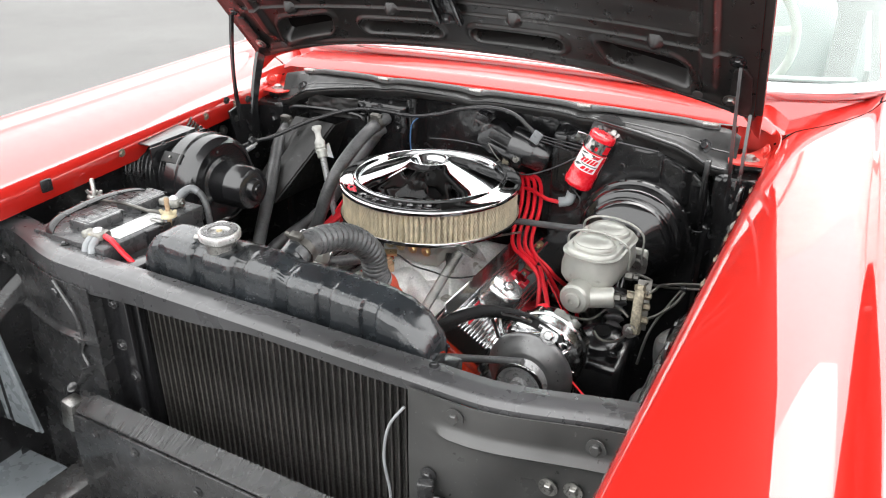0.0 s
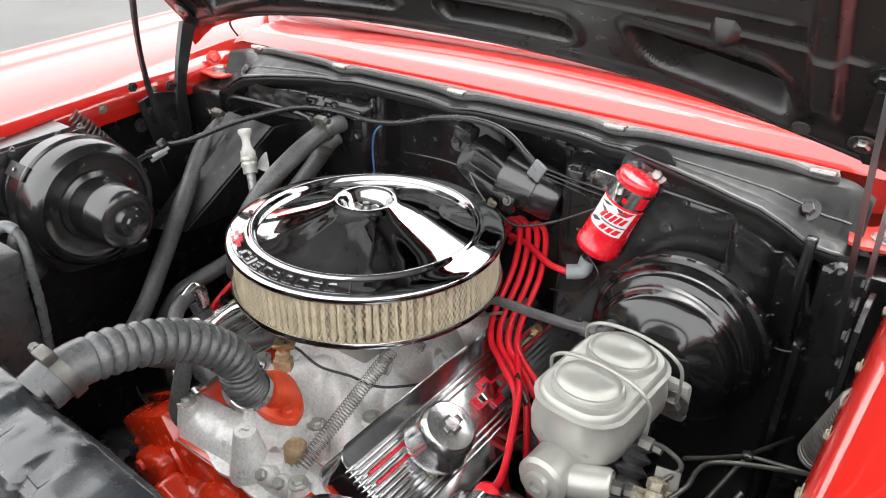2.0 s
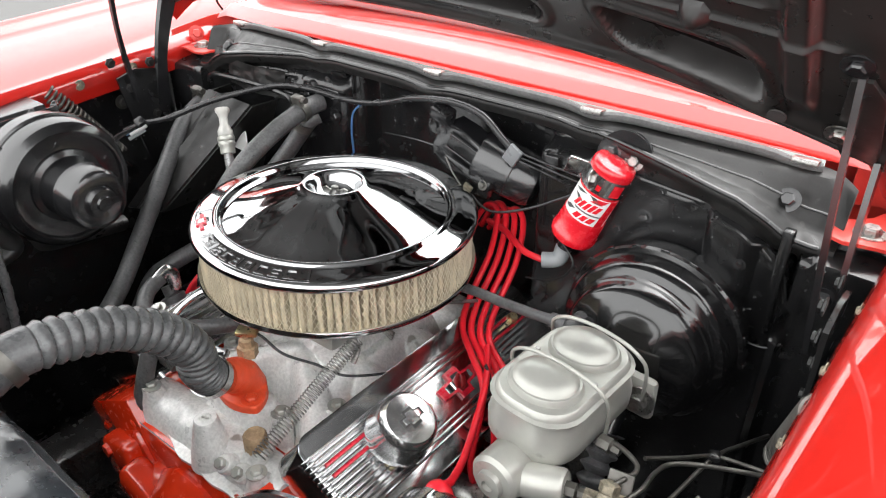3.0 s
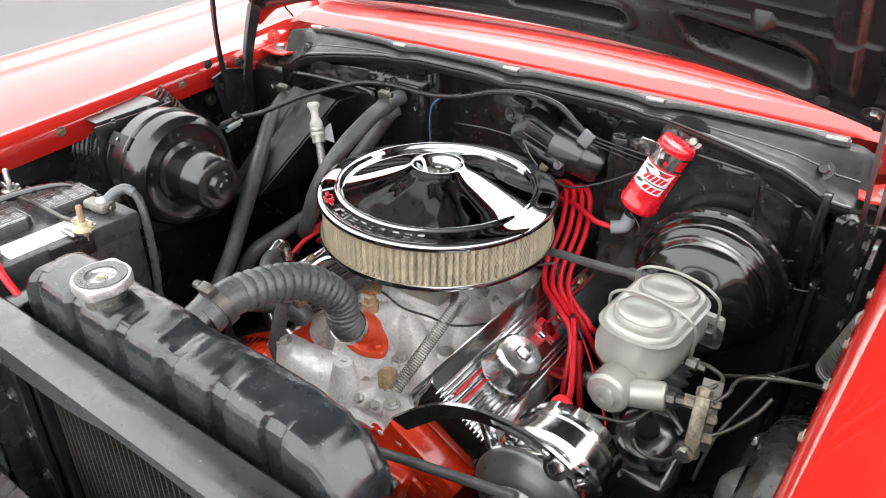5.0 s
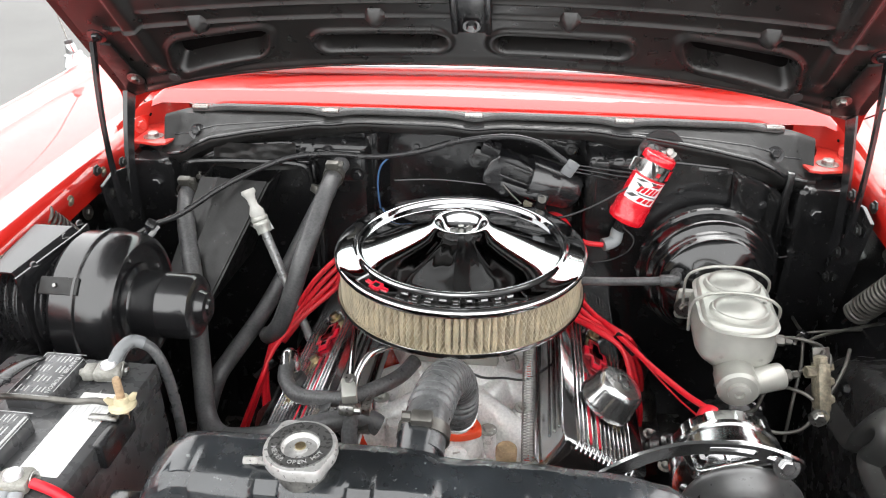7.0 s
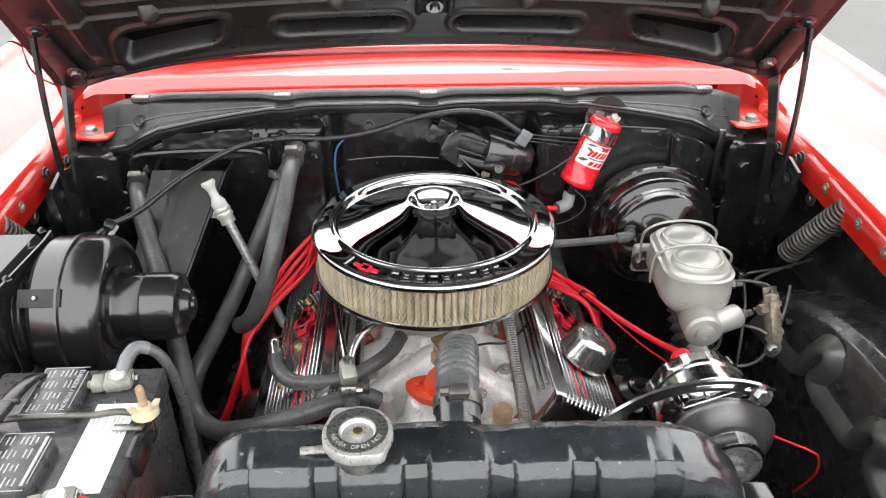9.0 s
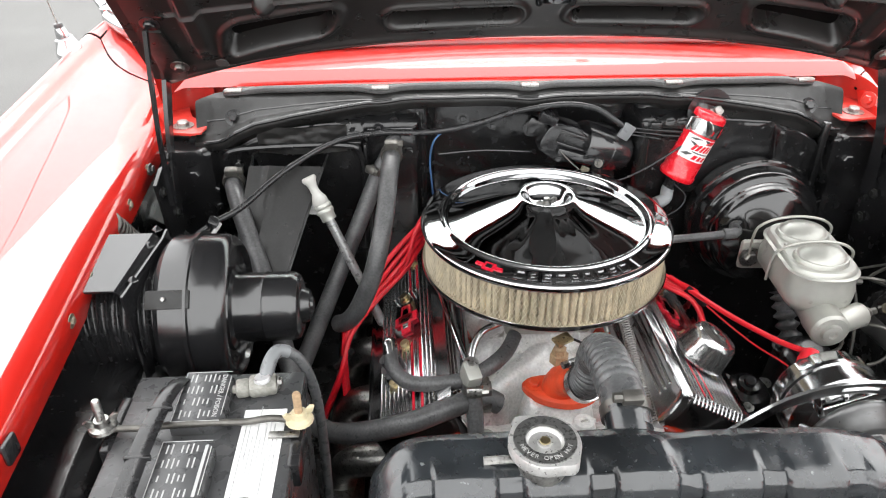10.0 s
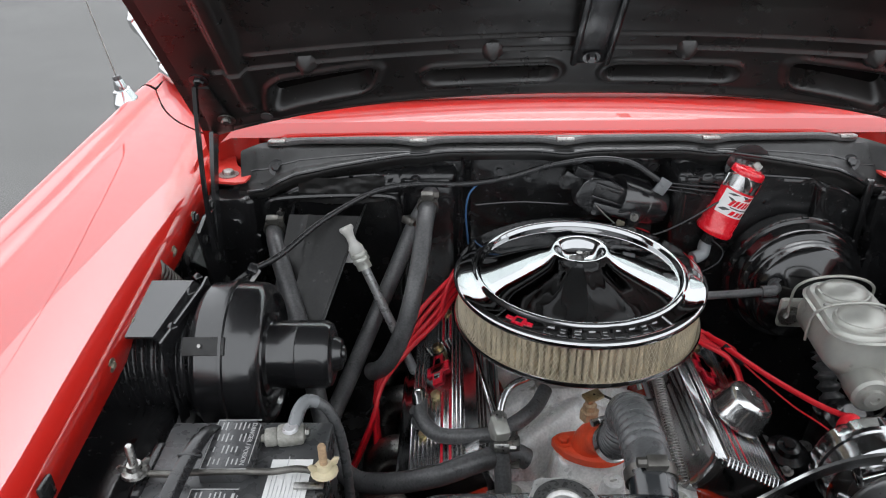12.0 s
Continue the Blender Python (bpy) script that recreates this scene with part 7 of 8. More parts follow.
# ---- wiper motor ----
def build_wiper():
    th = thing("wiper_motor", "black wiper motor bolted to the firewall", "wiper motor", (0.09, 0.21, 0.90))
    pc = maker(th)
    a, b = Vector((0.086, 0.190, 0.964)), Vector((0.168, 0.212, 0.933))
    m = along(a, b)
    mo = pc("motor", lathe([(0, 0), (0.0345, 0), (0.0360, 0.003), (0.0360, 0.048), (0.0368, 0.049), (0.0368, 0.051), (0.0360, 0.052), (0.0352, 0.078), (0.0320, 0.087), (0.024, 0.0915), (0.010, 0.093), (0, 0.093)], m, 40), BLACK_SATIN, None, "satin black round motor", 35)
    face = pose(0, 0.206, 0, 90, 0, 0)
    out = [(0.044, 1.004), (0.072, 0.996), (0.103, 0.981), (0.112, 0.962), (0.112, 0.944), (0.096, 0.932), (0.046, 0.936), (0.017, 0.958), (0.019, 0.974), (0.030, 0.994)]
    gb = pc("gearbox", prism(out, 0.036, face, None, 0.004), BLACK_SATIN, None, "black gear housing with a raised cover", 35)
    bm = boxed((0.050, 0.005, 0.019), pose(0.072, 0.1695, 0.9745, 0, 20, 0), 0.0015)
    pc("cover", bm, BLACK, gb, "raised rectangular cover")
    for dz in (-0.0105, 0.0105):
        pc("cover_edge", boxed((0.052, 0.004, 0.0025), pose(0.072 + 0.34 * dz, 0.1665, 0.9745 + 0.94 * dz, 0, 20, 0), 0.0008), BLACK_SATIN, gb)
    for x, z in ((0.038, 0.991), (0.100, 0.977), (0.026, 0.962), (0.050, 0.942), (0.104, 0.946)):
        fix(th, (x, 0.1695, z), (0, -1, 0), 0.0026, BLACK_SATIN, gb)
    pc("side_step", boxed((0.046, 0.020, 0.030), pose(0.020, 0.200, 0.985, 0, 24, 0), 0.006), BLACK, gb)
    pc("connector", boxed((0.030, 0.024, 0.018), pose(0.030, 0.178, 1.012, 12, 18, 0), 0.003), PLASTIC, gb, "black wiring connector")
    pc("mounting_ear", lathe([(0, 0), (0.013, 0), (0.013, 0.004), (0.006, 0.0045), (0.006, 0.009), (0, 0.0095)], along((0.006, 0.196, 0.986), (0.006, 0.0, 1.0)), 20), BLACK, gb)
    # strap from the gear housing to the motor's foot
    pc("strap", boxed((0.070, 0.004, 0.013), pose(0.080, 0.162, 0.9475, 0, 17, 0), 0.001), BLACK_SATIN, gb, "bent steel strap")
    pc("strut", sweep([Vector((0.050, 0.160, 0.960)), Vector((0.066, 0.154, 0.944)), Vector((0.082, 0.152, 0.930))], 0.0012, 6), PIPE, gb)
    pc("foot", boxed((0.018, 0.016, 0.026), pose(0.114, 0.165, 0.932, 0, 12, 0), 0.003), BLACK, gb)
    fix(th, (0.114, 0.157, 0.938), (0, -1, 0.3), 0.0040, PIPE, gb)
    pc("tag", boxed((0.014, 0.003, 0.008), pose(0.092, 0.155, 0.930, 0, 25, 0), 0.001), TARNISHED, gb, "small brass tag")
    pc("hanger", boxed((0.060, 0.004, 0.020), pose(0.140, firewall_y(0.14, 1.0) - 0.003, 0.995, 0, 8, 0), 0.001), BLACK, mo, "black hanger strap")
    fix(th, (0.158, firewall_y(0.158, 0.992) - 0.006, 0.992), (0, -1, 0), 0.0055, BLACK_SATIN, mo)


build_wiper()

# ---- alternator ----
def build_alternator():
    th = thing("alternator", "chrome alternator with a steel fan and pulley", "alternator", (0.348, -0.26, 0.70))
    pc = maker(th)
    ax = along((0.343, -0.188, 0.772), (0.343, -0.60, 0.772))

    def lobed(r, z, a):
        if r > 0.05:
            r += 0.0022 * (1 if (int(a / (2 * math.pi) * 24) % 2 and 0.012 < z < 0.036) else 0)
        return r, z
    prof = [(0, 0), (0.030, 0), (0.045, 0.004), (0.058, 0.010), (0.063, 0.018), (0.064, 0.034), (0.0665, 0.036), (0.0665, 0.042), (0.064, 0.044), (0.064, 0.062), (0.0665, 0.064), (0.0665, 0.072), (0.060, 0.082), (0.045, 0.092), (0.025, 0.096), (0, 0.096)]
    case = pc("case", lathe(prof, ax, 96, None, lobed), CHROME_SOFT, None, "polished chrome case", 30)
    bm = bmesh.new()
    for k in range(10):
        a = 2 * math.pi * k / 10
        box(bm, (0.028, 0.007, 0.012), ax @ pose(0.048 * math.cos(a), 0.048 * math.sin(a), 0.090, 0, 30, math.degrees(a)), 0.002)
    pc("front_spoke", bm, CHROME, case)
    for k in range(4):
        a = radians(45 + 90 * k)
        fix(th, ax @ Vector((0.060 * math.cos(a), 0.060 * math.sin(a), 0.080)), (0, -1, 0), 0.006, CHROME_DULL, case)
    pc("fan", lathe([(0.020, 0.104), (0.060, 0.106), (0.067, 0.110), (0.0685, 0.114), (0.0670, 0.1175), (0.0635, 0.119), (0.0600, 0.1225), (0.0570, 0.1240), (0.0530, 0.1290), (0.0490, 0.1310), (0.0455, 0.1345), (0.0420, 0.1360), (0.034, 0.137), (0.020, 0.137), (0.020, 0.104)], ax, 72), FAN_GREY, None, "dull brushed steel fan disc", 50)
    prof = [(0, 0.134), (0.036, 0.134), (0.0375, 0.137), (0.030, 0.144), (0.030, 0.147), (0.0375, 0.154), (0.0365, 0.157), (0.030, 0.158), (0.026, 0.154), (0.014, 0.154), (0.0135, 0.164), (0.009, 0.165), (0.009, 0.171), (0.0065, 0.173), (0, 0.173)]
    pc("pulley", lathe(prof, ax, 56), BRUSHED, None, "steel V-belt pulley")
    pc("pulley_ring", lathe([(0.0372, 0.1535), (0.0384, 0.1545), (0.0384, 0.1570), (0.0365, 0.1585), (0.034, 0.1585), (0.0372, 0.1535)], ax, 56), CHROME_DULL, None, "bright pulley rim")
    pc("terminal_boot", lathe([(0, 0), (0.014, 0), (0.014, 0.010), (0.011, 0.018), (0.006, 0.022), (0, 0.023)], pose(0.322, -0.196, 0.810, 15, 0, 0), 20), WIRE_RED, None, "red rubber terminal boot")
    arm = thing("alternator_bracket", "curved chrome alternator adjusting arm", "bracket", (0.30, -0.305, 0.84))
    pc = maker(arm)
    line = spline([(0.165, -0.300, 0.782), (0.207, -0.303, 0.823), (0.236, -0.304, 0.845), (0.270, -0.305, 0.860), (0.302, -0.306, 0.866), (0.335, -0.306, 0.866), (0.366, -0.306, 0.858), (0.392, -0.305, 0.844)], 8)
    bm = bmesh.new()
    n = len(line)

    def strip(lo, hi, first, last):
        """One solid strip of the arm between two shares of its width."""
        rows = []
        for i in range(first, last + 1):
            p = line[i]
            d = (line[min(i + 1, n - 1)] - line[max(i - 1, 0)]).normalized()
            up = Vector((0, 1, 0)).cross(d).normalized()
            far = (line[n - 1] - p).length
            w = 0.0125 * (math.sqrt(max(0.05, 1 - (1 - min(1.0, far / 0.012)) ** 2)))
            face = up * 0.93 + Vector((0, 0.36, 0))
            off = Vector((0, 0.93, 0)) - up * 0.36
            rows.append([bm.verts.new(p + face * u * w + off * k) for u, k in ((lo, -0.0018), (hi, -0.0018), (hi, 0.0018), (lo, 0.0018))])
        for p, q in zip(rows, rows[1:]):
            for k in range(4):
                bm.faces.new((p[k], p[(k + 1) % 4], q[(k + 1) % 4], q[k]))
        bm.faces.new(rows[0])
        bm.faces.new(rows[-1])
    strip(0.36, 1.0, 0, n - 1)
    strip(-1.0, -0.36, 0, n - 1)
    strip(-0.36, 0.36, 0, 30)
    strip(-0.36, 0.36, 42, 45)
    strip(-0.36, 0.36, n - 4, n - 1)
    pc("arm", bm, CHROME_SOFT, None, "", 40)
    fix(arm, (0.373, -0.311, 0.852), (0, -0.9, 0.4), 0.008, CHROME_DULL)
    bm = bmesh.new()
    for p, q, w in (((0.374, -0.296, 0.846), (0.290, -0.292, 0.812), 0.013), ((0.374, -0.296, 0.846), (0.388, -0.290, 0.795), 0.010), ((0.290, -0.292, 0.812), (0.276, -0.290, 0.845), 0.016)):
        d = Vector(q) - Vector(p)
        box(bm, (w, 0.008, d.length), along((Vector(p) + Vector(q)) / 2, q), 0.003)
    pc("brace", bm, CHROME, None, "chrome triangular brace", 40)
    # fan belt
    belt = hose_thing("fan_belt", "black rubber V-belt round the alternator pulley", [(0.343, -0.3335, 0.809), (0.25, -0.3335, 0.785), (0.15, -0.3335, 0.755), (0.05, -0.3335, 0.70), (0.0, -0.3335, 0.66)], 0.006, RUBBER, "belt", part_name="belt")
    maker(belt)("belt_return", tube([(0.343, -0.3335, 0.735), (0.26, -0.3335, 0.68), (0.15, -0.3335, 0.60), (0.05, -0.3335, 0.54)], 0.006, 8, 6), RUBBER)


build_alternator()

# ---- red plug leads ----
def lead(pts, label, r=0.0043, mat=None, group="spark plug leads", name="spark_plug_lead", category="ignition lead"):
    return hose_thing(name, label, pts, r, mat or WIRE_RED, category, 10, 10, group, "lead")


for k in range(4):
    e = 0.014 * k
    dn = [(0.262, -0.06, 0.705), (0.275, -0.03, 0.69), (0.285, 0.04, 0.69), (0.285, 0.10, 0.69)][k]
    lead([(0.06 + e, 0.215, 0.84), (0.085 + e, 0.215, 0.878 + 0.006 * (k % 2)), (0.115 + e, 0.195, 0.882), (0.135 + e, 0.150, 0.845), (0.142 + e, 0.095, 0.802), (0.165 + e, 0.050, 0.792), (0.205 + e, 0.015 + 0.3 * e, 0.790 - 0.3 * e), (0.245 + e * 0.4, -0.015 + e, 0.772 - 0.2 * e), dn, (dn[0] + 0.005, dn[1] + 0.01, dn[2] - 0.06)], "red spark plug lead over the driver-side valve cover")
for k in range(4):
    e = 0.012 * k
    dn = [(-0.346, -0.066, 0.60), (-0.340, -0.056, 0.60), (-0.300, -0.064, 0.60), (-0.294, -0.054, 0.60)][k]
    st = [(-0.06, 0.19, 0.85), (-0.08, 0.20, 0.86), (-0.05, 0.21, 0.84), (-0.03, 0.2, 0.84)][k]
    lead([st, (-0.12 - e * 0.3, 0.155, 0.835 + e * 0.6), (-0.172, 0.092, 0.838 + e), (-0.205 - e * 0.6, 0.050, 0.812 + e * 0.7), (-0.252 - e * 0.5, 0.020 + e * 0.3, 0.775), (-0.290 - e * 0.25, -0.015 + e * 0.6, 0.738), (-0.306 + e * 0.2, -0.052 + e * 0.3, 0.695), dn], "red spark plug lead over the passenger-side valve cover")
lead([(-0.05, 0.19, 0.87), (-0.09, 0.16, 0.90), (-0.150, 0.105, 0.905), (-0.185, 0.075, 0.870), (-0.205, 0.055, 0.815), (-0.25, 0.045, 0.77), (-0.288, 0.02, 0.725)], "red spark plug lead arching behind the air cleaner")
lead([(0.215, 0.035, 0.795), (0.245, -0.01, 0.79), (0.275, -0.07, 0.792), (0.305, -0.135, 0.802), (0.320, -0.175, 0.815), (0.322, -0.190, 0.824)], "red charging lead to the alternator", 0.0042, name="charging_lead", group="", category="wire")
lead([(0.254, -0.004, 0.776), (0.285, -0.03, 0.755), (0.32, -0.07, 0.738), (0.352, -0.12, 0.735), (0.37, -0.18, 0.73), (0.392, -0.265, 0.762), (0.425, -0.314, 0.776), (0.442, -0.329, 0.777), (0.454, -0.333, 0.768), (0.460, -0.330, 0.735), (0.456, -0.310, 0.68)], "red wire running down past the alternator", 0.0015, name="battery_wire", group="", category="wire")
for at, s in (((0.246, -0.005, 0.783), 1), ((-0.300, -0.038, 0.712), -1)):
    th = thing("lead_clip", "black plastic clip holding red plug leads together", "clip", at)
    maker(th)("clip", boxed((0.040, 0.004, 0.014), Matrix.Translation(at) @ pose(0, 0, 0, 0, 30 * s, -35 * s), 0.003), PLASTIC)

# ---- throttle return spring ----
def build_spring():
    a, b = Vector((0.104, -0.078, 0.820)), Vector((0.108, -0.240, 0.760))
    th = thing("return_spring", "thin steel throttle return spring", "spring", a)
    d = b - a
    e1 = d.orthogonal().normalized()
    e2 = d.normalized().cross(e1)
    n = 44 * 8
    line = [a + d * (i / n) + (e1 * math.cos(i / 8 * 2 * math.pi) + e2 * math.sin(i / 8 * 2 * math.pi)) * 0.0085 for i in range(n + 1)]
    maker(th)("coil", sweep(line, 0.0007, 5), STEEL, smooth=60)


build_spring()

# ---- wiring ----
w = hose_thing("wiring_harness", "black taped wiring harness draped along the firewall", [(-0.505, 0.01, 0.905), (-0.478, 0.03, 0.918), (-0.44, 0.055, 0.930), (-0.385, 0.110, 0.958), (-0.310, 0.165, 0.982), (-0.24, 0.178, 0.990), (-0.16, 0.190, 0.985), (-0.09, 0.185, 0.998), (-0.02, 0.178, 1.022), (0.05, 0.172, 1.034), (0.10, 0.17, 1.028), (0.135, 0.165, 1.008), (0.15, 0.165, 0.997)], 0.0048, PLASTIC, "wiring", part_name="loom")
pc = maker(w)
pc("flat_connector", boxed((0.020, 0.006, 0.026), pose(0.154, 0.162, 0.990, 0, 30, 0), 0.002), PLASTIC_GREY, None, "grey flat connector")
for dz in (0, 0.006, 0.012):
    pc("branch_wire", tube([(0.150, 0.165, 0.997 - dz), (0.19, 0.168, 0.990 - dz), (0.23, 0.172, 0.985 - dz * 1.3), (0.262, 0.172, 0.982 - dz)], 0.0016, 6, 6), PLASTIC, None, "thin black wire", 60)
for k in range(3):
    pc("branch_wire", tube([(-0.478, 0.03, 0.918), (-0.49, 0.0 - 0.01 * k, 0.905), (-0.50 + 0.012 * k, -0.03, 0.885), (-0.505 + 0.015 * k, -0.05, 0.86)], 0.002, 6, 6), PLASTIC, None, "thin black wire", 60)
for x, z, col in ((-0.496, 0.902, BLUE), (-0.488, 0.896, GREY_BOOT), (-0.481, 0.905, INK_LIGHT)):
    pc("bullet_connector", tube([(x, 0.005, z), (x + 0.006, 0.018, z + 0.006), (x + 0.012, 0.030, z + 0.012)], 0.0032, 8, 3), col, None, "small coloured wire connector")
line = spline([(-0.478, 0.03, 0.918), (-0.44, 0.055, 0.930), (-0.385, 0.110, 0.958), (-0.310, 0.165, 0.982), (-0.24, 0.178, 0.990), (-0.16, 0.190, 0.985), (-0.09, 0.185, 0.998), (-0.02, 0.178, 1.022), (0.05, 0.172, 1.034)], 12)
pc("loose_strand", sweep([p + Vector((0, -0.0045 * math.cos(i * 0.55), 0.0045 * math.sin(i * 0.55))) for i, p in enumerate(line)], 0.0014, 6), PLASTIC, None, "thin black wire wound round the loom", 60)
pc("tape_knot", boxed((0.016, 0.016, 0.028), pose(-0.480, 0.028, 0.917, 30, 30, 0), 0.004), PLASTIC)
w = hose_thing("ground_wire", "thin black wire from wiper motor to coil", [(0.105, 0.145, 0.926), (0.14, 0.140, 0.915), (0.19, 0.148, 0.932), (0.24, 0.155, 0.962), (0.262, 0.158, 0.975)], 0.0018, PLASTIC, "wire", part_name="wire")
hose_thing("blue_wire", "thin blue wire hanging against the firewall", [(-0.135, 0.195, 0.985), (-0.152, 0.19, 0.968), (-0.158, 0.19, 0.935), (-0.155, 0.19, 0.89), (-0.150, 0.19, 0.84)], 0.0016, BLUE, "wire", part_name="wire")
hose_thing("coil_wire", "thin dark wire looping below the coil", [(0.243, 0.150, 0.90), (0.262, 0.145, 0.882), (0.255, 0.14, 0.862), (0.23, 0.14, 0.845), (0.20, 0.14, 0.838)], 0.0014, PLASTIC, "wire", part_name="wire")
hose_thing("sender_wire", "dark wire lying across the intake manifold", [(0.003, -0.158, 0.834), (0.018, -0.150, 0.826), (0.044, -0.142, 0.808), (0.072, -0.119, 0.792), (0.104, -0.099, 0.778), (0.138, -0.050, 0.770), (0.150, -0.030, 0.775)], 0.0017, PLASTIC, "wire", part_name="wire")
hose_thing("booster_wire", "thin wire loop on the firewall beside the booster", [(0.455, 0.155, 0.875), (0.475, 0.15, 0.862), (0.498, 0.15, 0.862), (0.512, 0.155, 0.870)], 0.0016, PLASTIC, "wire", part_name="wire")
w = hose_thing("speedometer_cable", "thin grey cable clipped to a brake pipe", [(0.529, 0.140, 0.758), (0.515, 0.085, 0.779), (0.501, 0.026, 0.799), (0.486, -0.030, 0.785), (0.470, -0.070, 0.755), (0.462, -0.095, 0.70)], 0.0024, PIPE, "cable", part_name="cable")
maker(w)("clip", boxed((0.012, 0.014, 0.010), pose(0.501, 0.026, 0.800, 0, 0, 20), 0.003), PLASTIC)
maker(w)("branch", tube([(0.458, -0.057, 0.838), (0.480, -0.010, 0.815), (0.501, 0.026, 0.801), (0.540, 0.03, 0.806), (0.60, 0.035, 0.81)], 0.0022, 8, 8), PIPE, None, "bent steel pipe", 60)
hose_thing("horn_wire", "pale wire hanging down beside the radiator core", [(0.285, -0.575, 0.870), (0.268, -0.585, 0.84), (0.262, -0.588, 0.79), (0.268, -0.585, 0.73), (0.262, -0.58, 0.66)], 0.002, GREY_BOOT, "wire", part_name="wire")


def build_horn():
    th = thing("horn", "dusty dark trumpet horn ahead of the radiator support", "horn", (0.345, -0.61, 0.74))
    pc = maker(th)
    pc("bell", lathe([(0.012, 0), (0.014, 0.04), (0.022, 0.075), (0.038, 0.095), (0.040, 0.097), (0.034, 0.094), (0.018, 0.07), (0.010, 0.03), (0, 0.03)], along((0.345, -0.60, 0.70), (0.40, -0.75, 0.64)), 32), BLACK_SATIN, None, "", 50)
    pc("body", lathe([(0, -0.02), (0.034, -0.02), (0.038, -0.012), (0.038, 0.012), (0.034, 0.02), (0, 0.02)], pose(0.335, -0.595, 0.715, 30, 20, 0), 28), BLACK_SATIN, None, "", 40)
    pc("bracket", boxed((0.02, 0.012, 0.06), pose(0.318, -0.580, 0.745, 10, 0, 20), 0.002), CHIPPED)


build_horn()


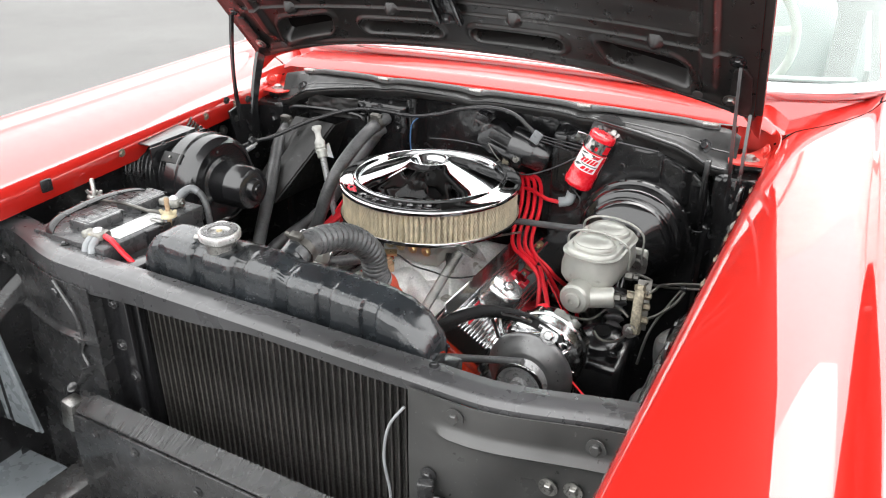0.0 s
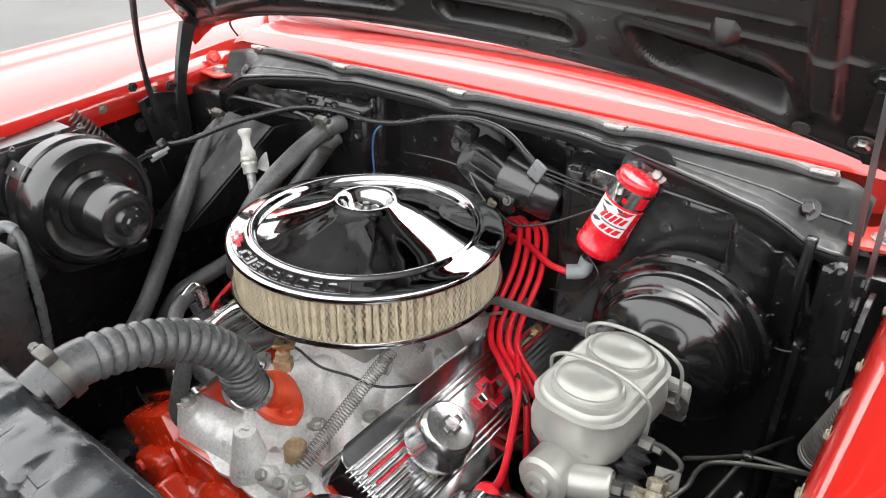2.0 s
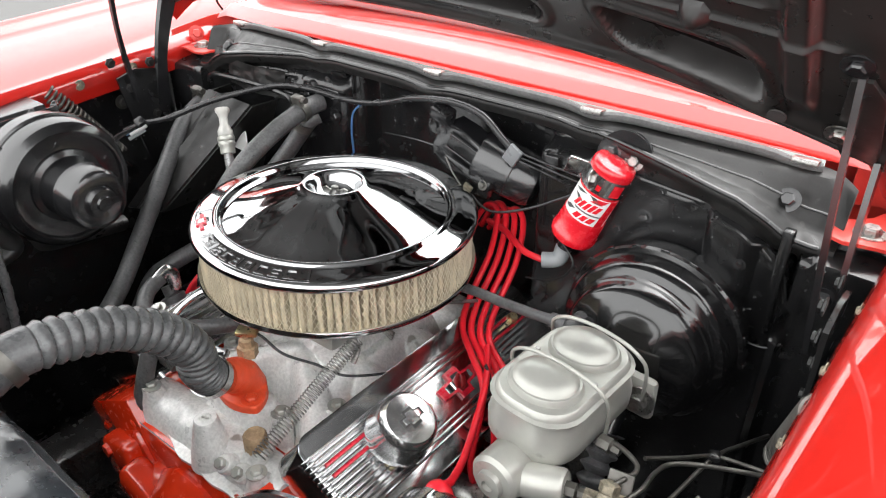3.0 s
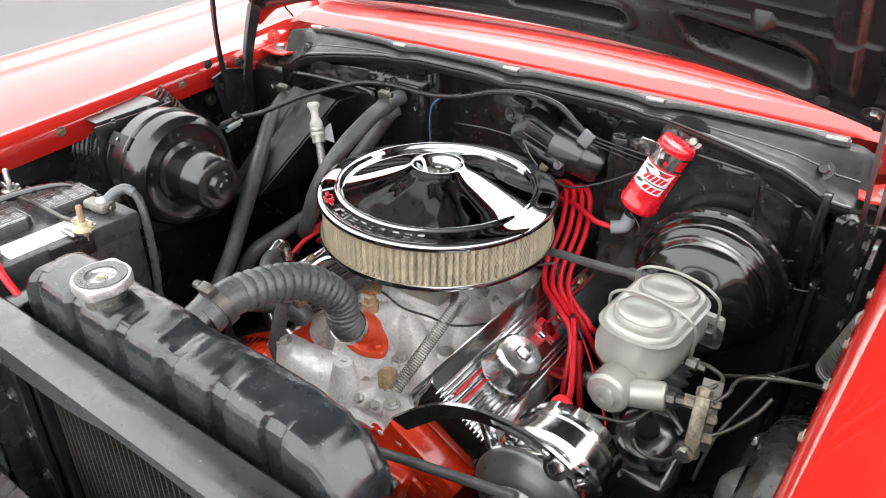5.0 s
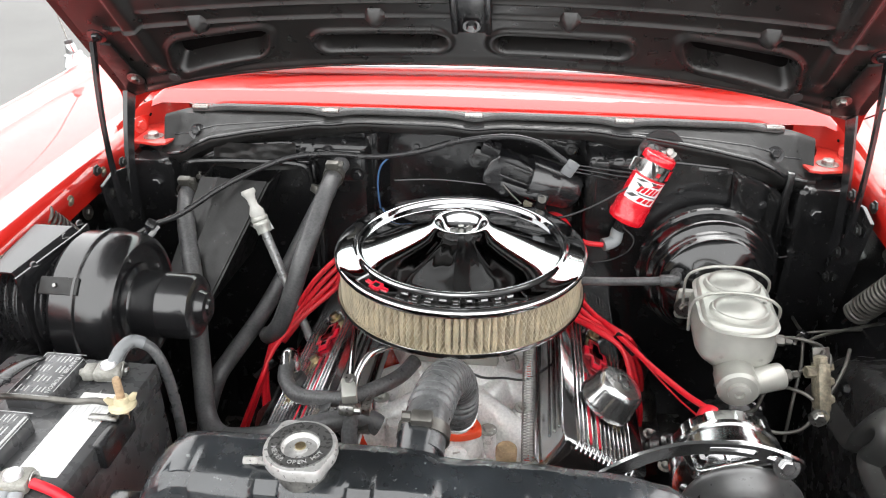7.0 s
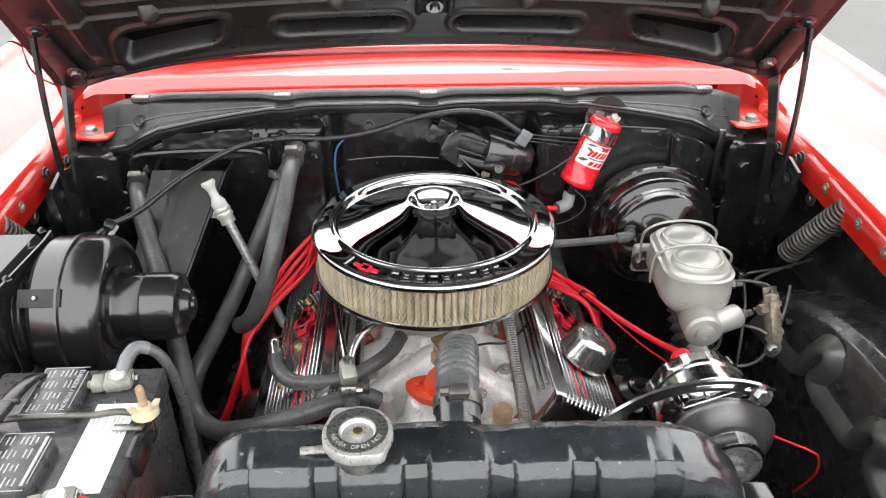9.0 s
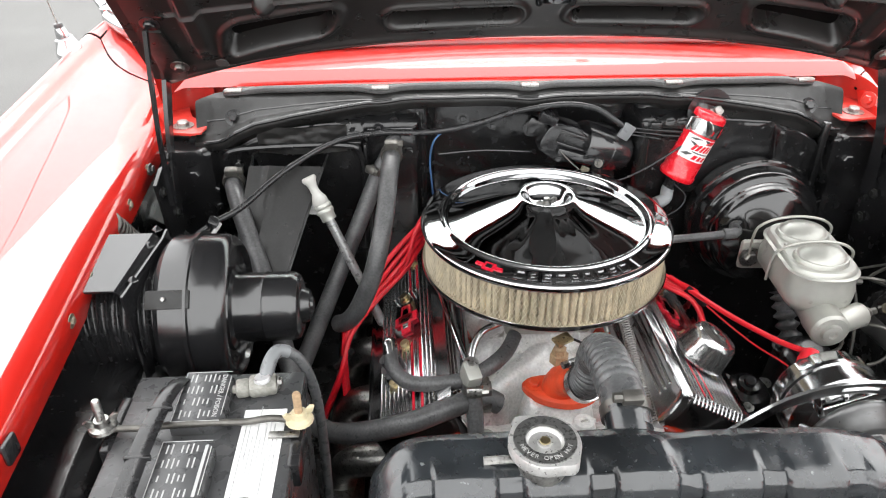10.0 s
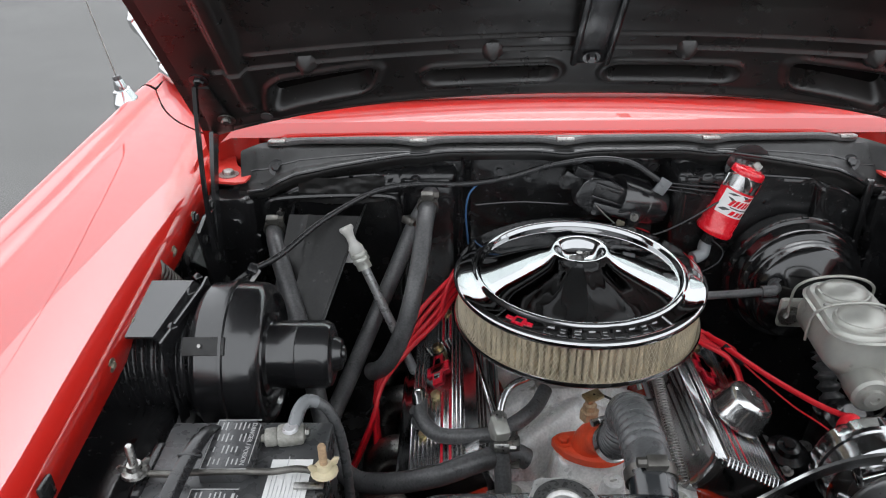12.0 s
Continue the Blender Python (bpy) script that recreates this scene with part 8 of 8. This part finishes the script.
# ---- antenna and mirror on the passenger's side ----
def build_antenna():
    ax, ay = -0.778, 0.392
    z = fender_top(ay, 0.775) - 0.004
    th = thing("antenna", "chrome radio antenna on the fender", "antenna", (ax, ay, z))
    pc = maker(th)
    at = pose(ax, ay, z, 4, -8, 0)
    tear = at @ Matrix.Diagonal((1.0, 1.35, 1.0, 1.0))
    pc("base", lathe([(0.021, -0.008), (0.021, 0.002), (0.020, 0.004), (0.0175, 0.011), (0.0150, 0.019), (0.0145, 0.022), (0.012, 0.0235), (0, 0.024)], tear, 32), CHROME, None, "tapered chrome antenna base", 35)
    pc("collar", lathe([(0, 0.021), (0.0110, 0.021), (0.0115, 0.025), (0.0095, 0.036), (0.0080, 0.041), (0, 0.0412)], at, 24), CHROME_SOFT, None, "bright chrome collar", 35)
    pc("cap", lathe([(0, 0.041), (0.0075, 0.041), (0.0078, 0.045), (0.0065, 0.048), (0, 0.0482)], at, 20), RUBBER, None, "black rubber cap", 35)
    pc("mast", sweep([at @ Vector((0, 0, 0.047)), at @ Vector((-0.004, 0.012, 0.40)), at @ Vector((-0.012, 0.03, 0.85))], 0.0015, 8), STEEL, None, "thin steel mast")
    mz = fender_top(0.52, 0.775)
    mir = thing("side_mirror", "round chrome door mirror on a long stem", "mirror", (-0.802, 0.69, mz))
    pc = maker(mir)
    pc("foot", lathe([(0.020, -0.016), (0.020, 0.002), (0.017, 0.007), (0.010, 0.011), (0, 0.012)], pose(-0.800, 0.690, mz, 0, -6, 4) @ Matrix.Diagonal((0.9, 3.2, 1.0, 1.0)), 32), CHROME, None, "long chrome foot", 35)
    ball = Vector((-0.860, 0.680, 1.158))
    pc("stem", sweep(spline([(-0.803, 0.650, mz + 0.004), (-0.815, 0.655, mz + 0.018), ball], 8), lambda t: 0.010 - 0.0035 * t, 12), CHROME, None, "chrome stem", 60)
    pc("pivot", lathe([(0, -0.010), (0.007, -0.008), (0.010, 0.0), (0.007, 0.008), (0, 0.010)], Matrix.Translation(ball), 20), CHROME, None, "chrome ball joint", 60)
    pc("head", lathe([(0, -0.016), (0.015, -0.0145), (0.030, -0.008), (0.037, 0.0), (0.0375, 0.003), (0.036, 0.005), (0, 0.005)], along(ball + Vector((0.016, 0.022, -0.006)), ball + Vector((0.10, 1.0, 0.02))), 40), CHROME, None, "round chrome mirror head", 40)


build_antenna()


# ---- steering gear below the master cylinder ----
def build_steering_gear():
    th = thing("steering_gear", "black cast steering gear with a rubber coupling", "steering gear", (0.41, -0.10, 0.50))
    pc = maker(th)
    bm = boxed((0.085, 0.11, 0.17), pose(0.405, -0.085, 0.635, 8, 0, 0), 0.014, 3)
    lathe([(0, 0), (0.038, 0), (0.038, 0.02), (0.030, 0.026), (0.016, 0.028), (0.015, 0.034), (0, 0.034)], pose(0.395, -0.09, 0.715, 8, 0, 0), 28, bm)
    hs = pc("housing", bm, BLACK_SATIN, None, "black cast housing")
    for dx, dy in ((-0.028, -0.03), (0.03, -0.03), (0.03, 0.03), (-0.028, 0.03)):
        fix(th, (0.395 + dx, -0.09 + dy, 0.724), (0, -0.14, 1), 0.007, BLACK_SATIN, hs)
    line = spline([(0.400, -0.050, 0.70), (0.395, -0.015, 0.740), (0.392, 0.015, 0.775)], 18)
    pc("coupling", sweep(line, lambda t: 0.015 + 0.004 * math.cos(t * 2 * math.pi * 7), 20), RUBBER, None, "ribbed rubber coupling boot", 60)
    pc("shaft", sweep([Vector((0.392, 0.012, 0.772)), Vector((0.386, 0.10, 0.86))], 0.010, 12), BLACK_SATIN)
    pump = thing("fuel_filter", "black casting with bolts beside the valve cover", "fuel filter", (0.315, -0.09, 0.60))
    pc = maker(pump)
    m = along((0.313, -0.085, 0.61), (0.313, -0.10, 0.70))
    pc("body", lathe([(0, 0), (0.034, 0), (0.036, 0.03), (0.036, 0.055), (0.030, 0.066), (0.018, 0.070), (0.016, 0.078), (0.009, 0.079), (0.008, 0.084), (0, 0.084)], m, 28), BLACK_SATIN)
    for a in (20, 140, 250):
        q = m @ Vector((0.034 * math.cos(radians(a)), 0.034 * math.sin(radians(a)), 0.062))
        fix(pump, q, (0, -0.16, 1), 0.006, STEEL)


build_steering_gear()
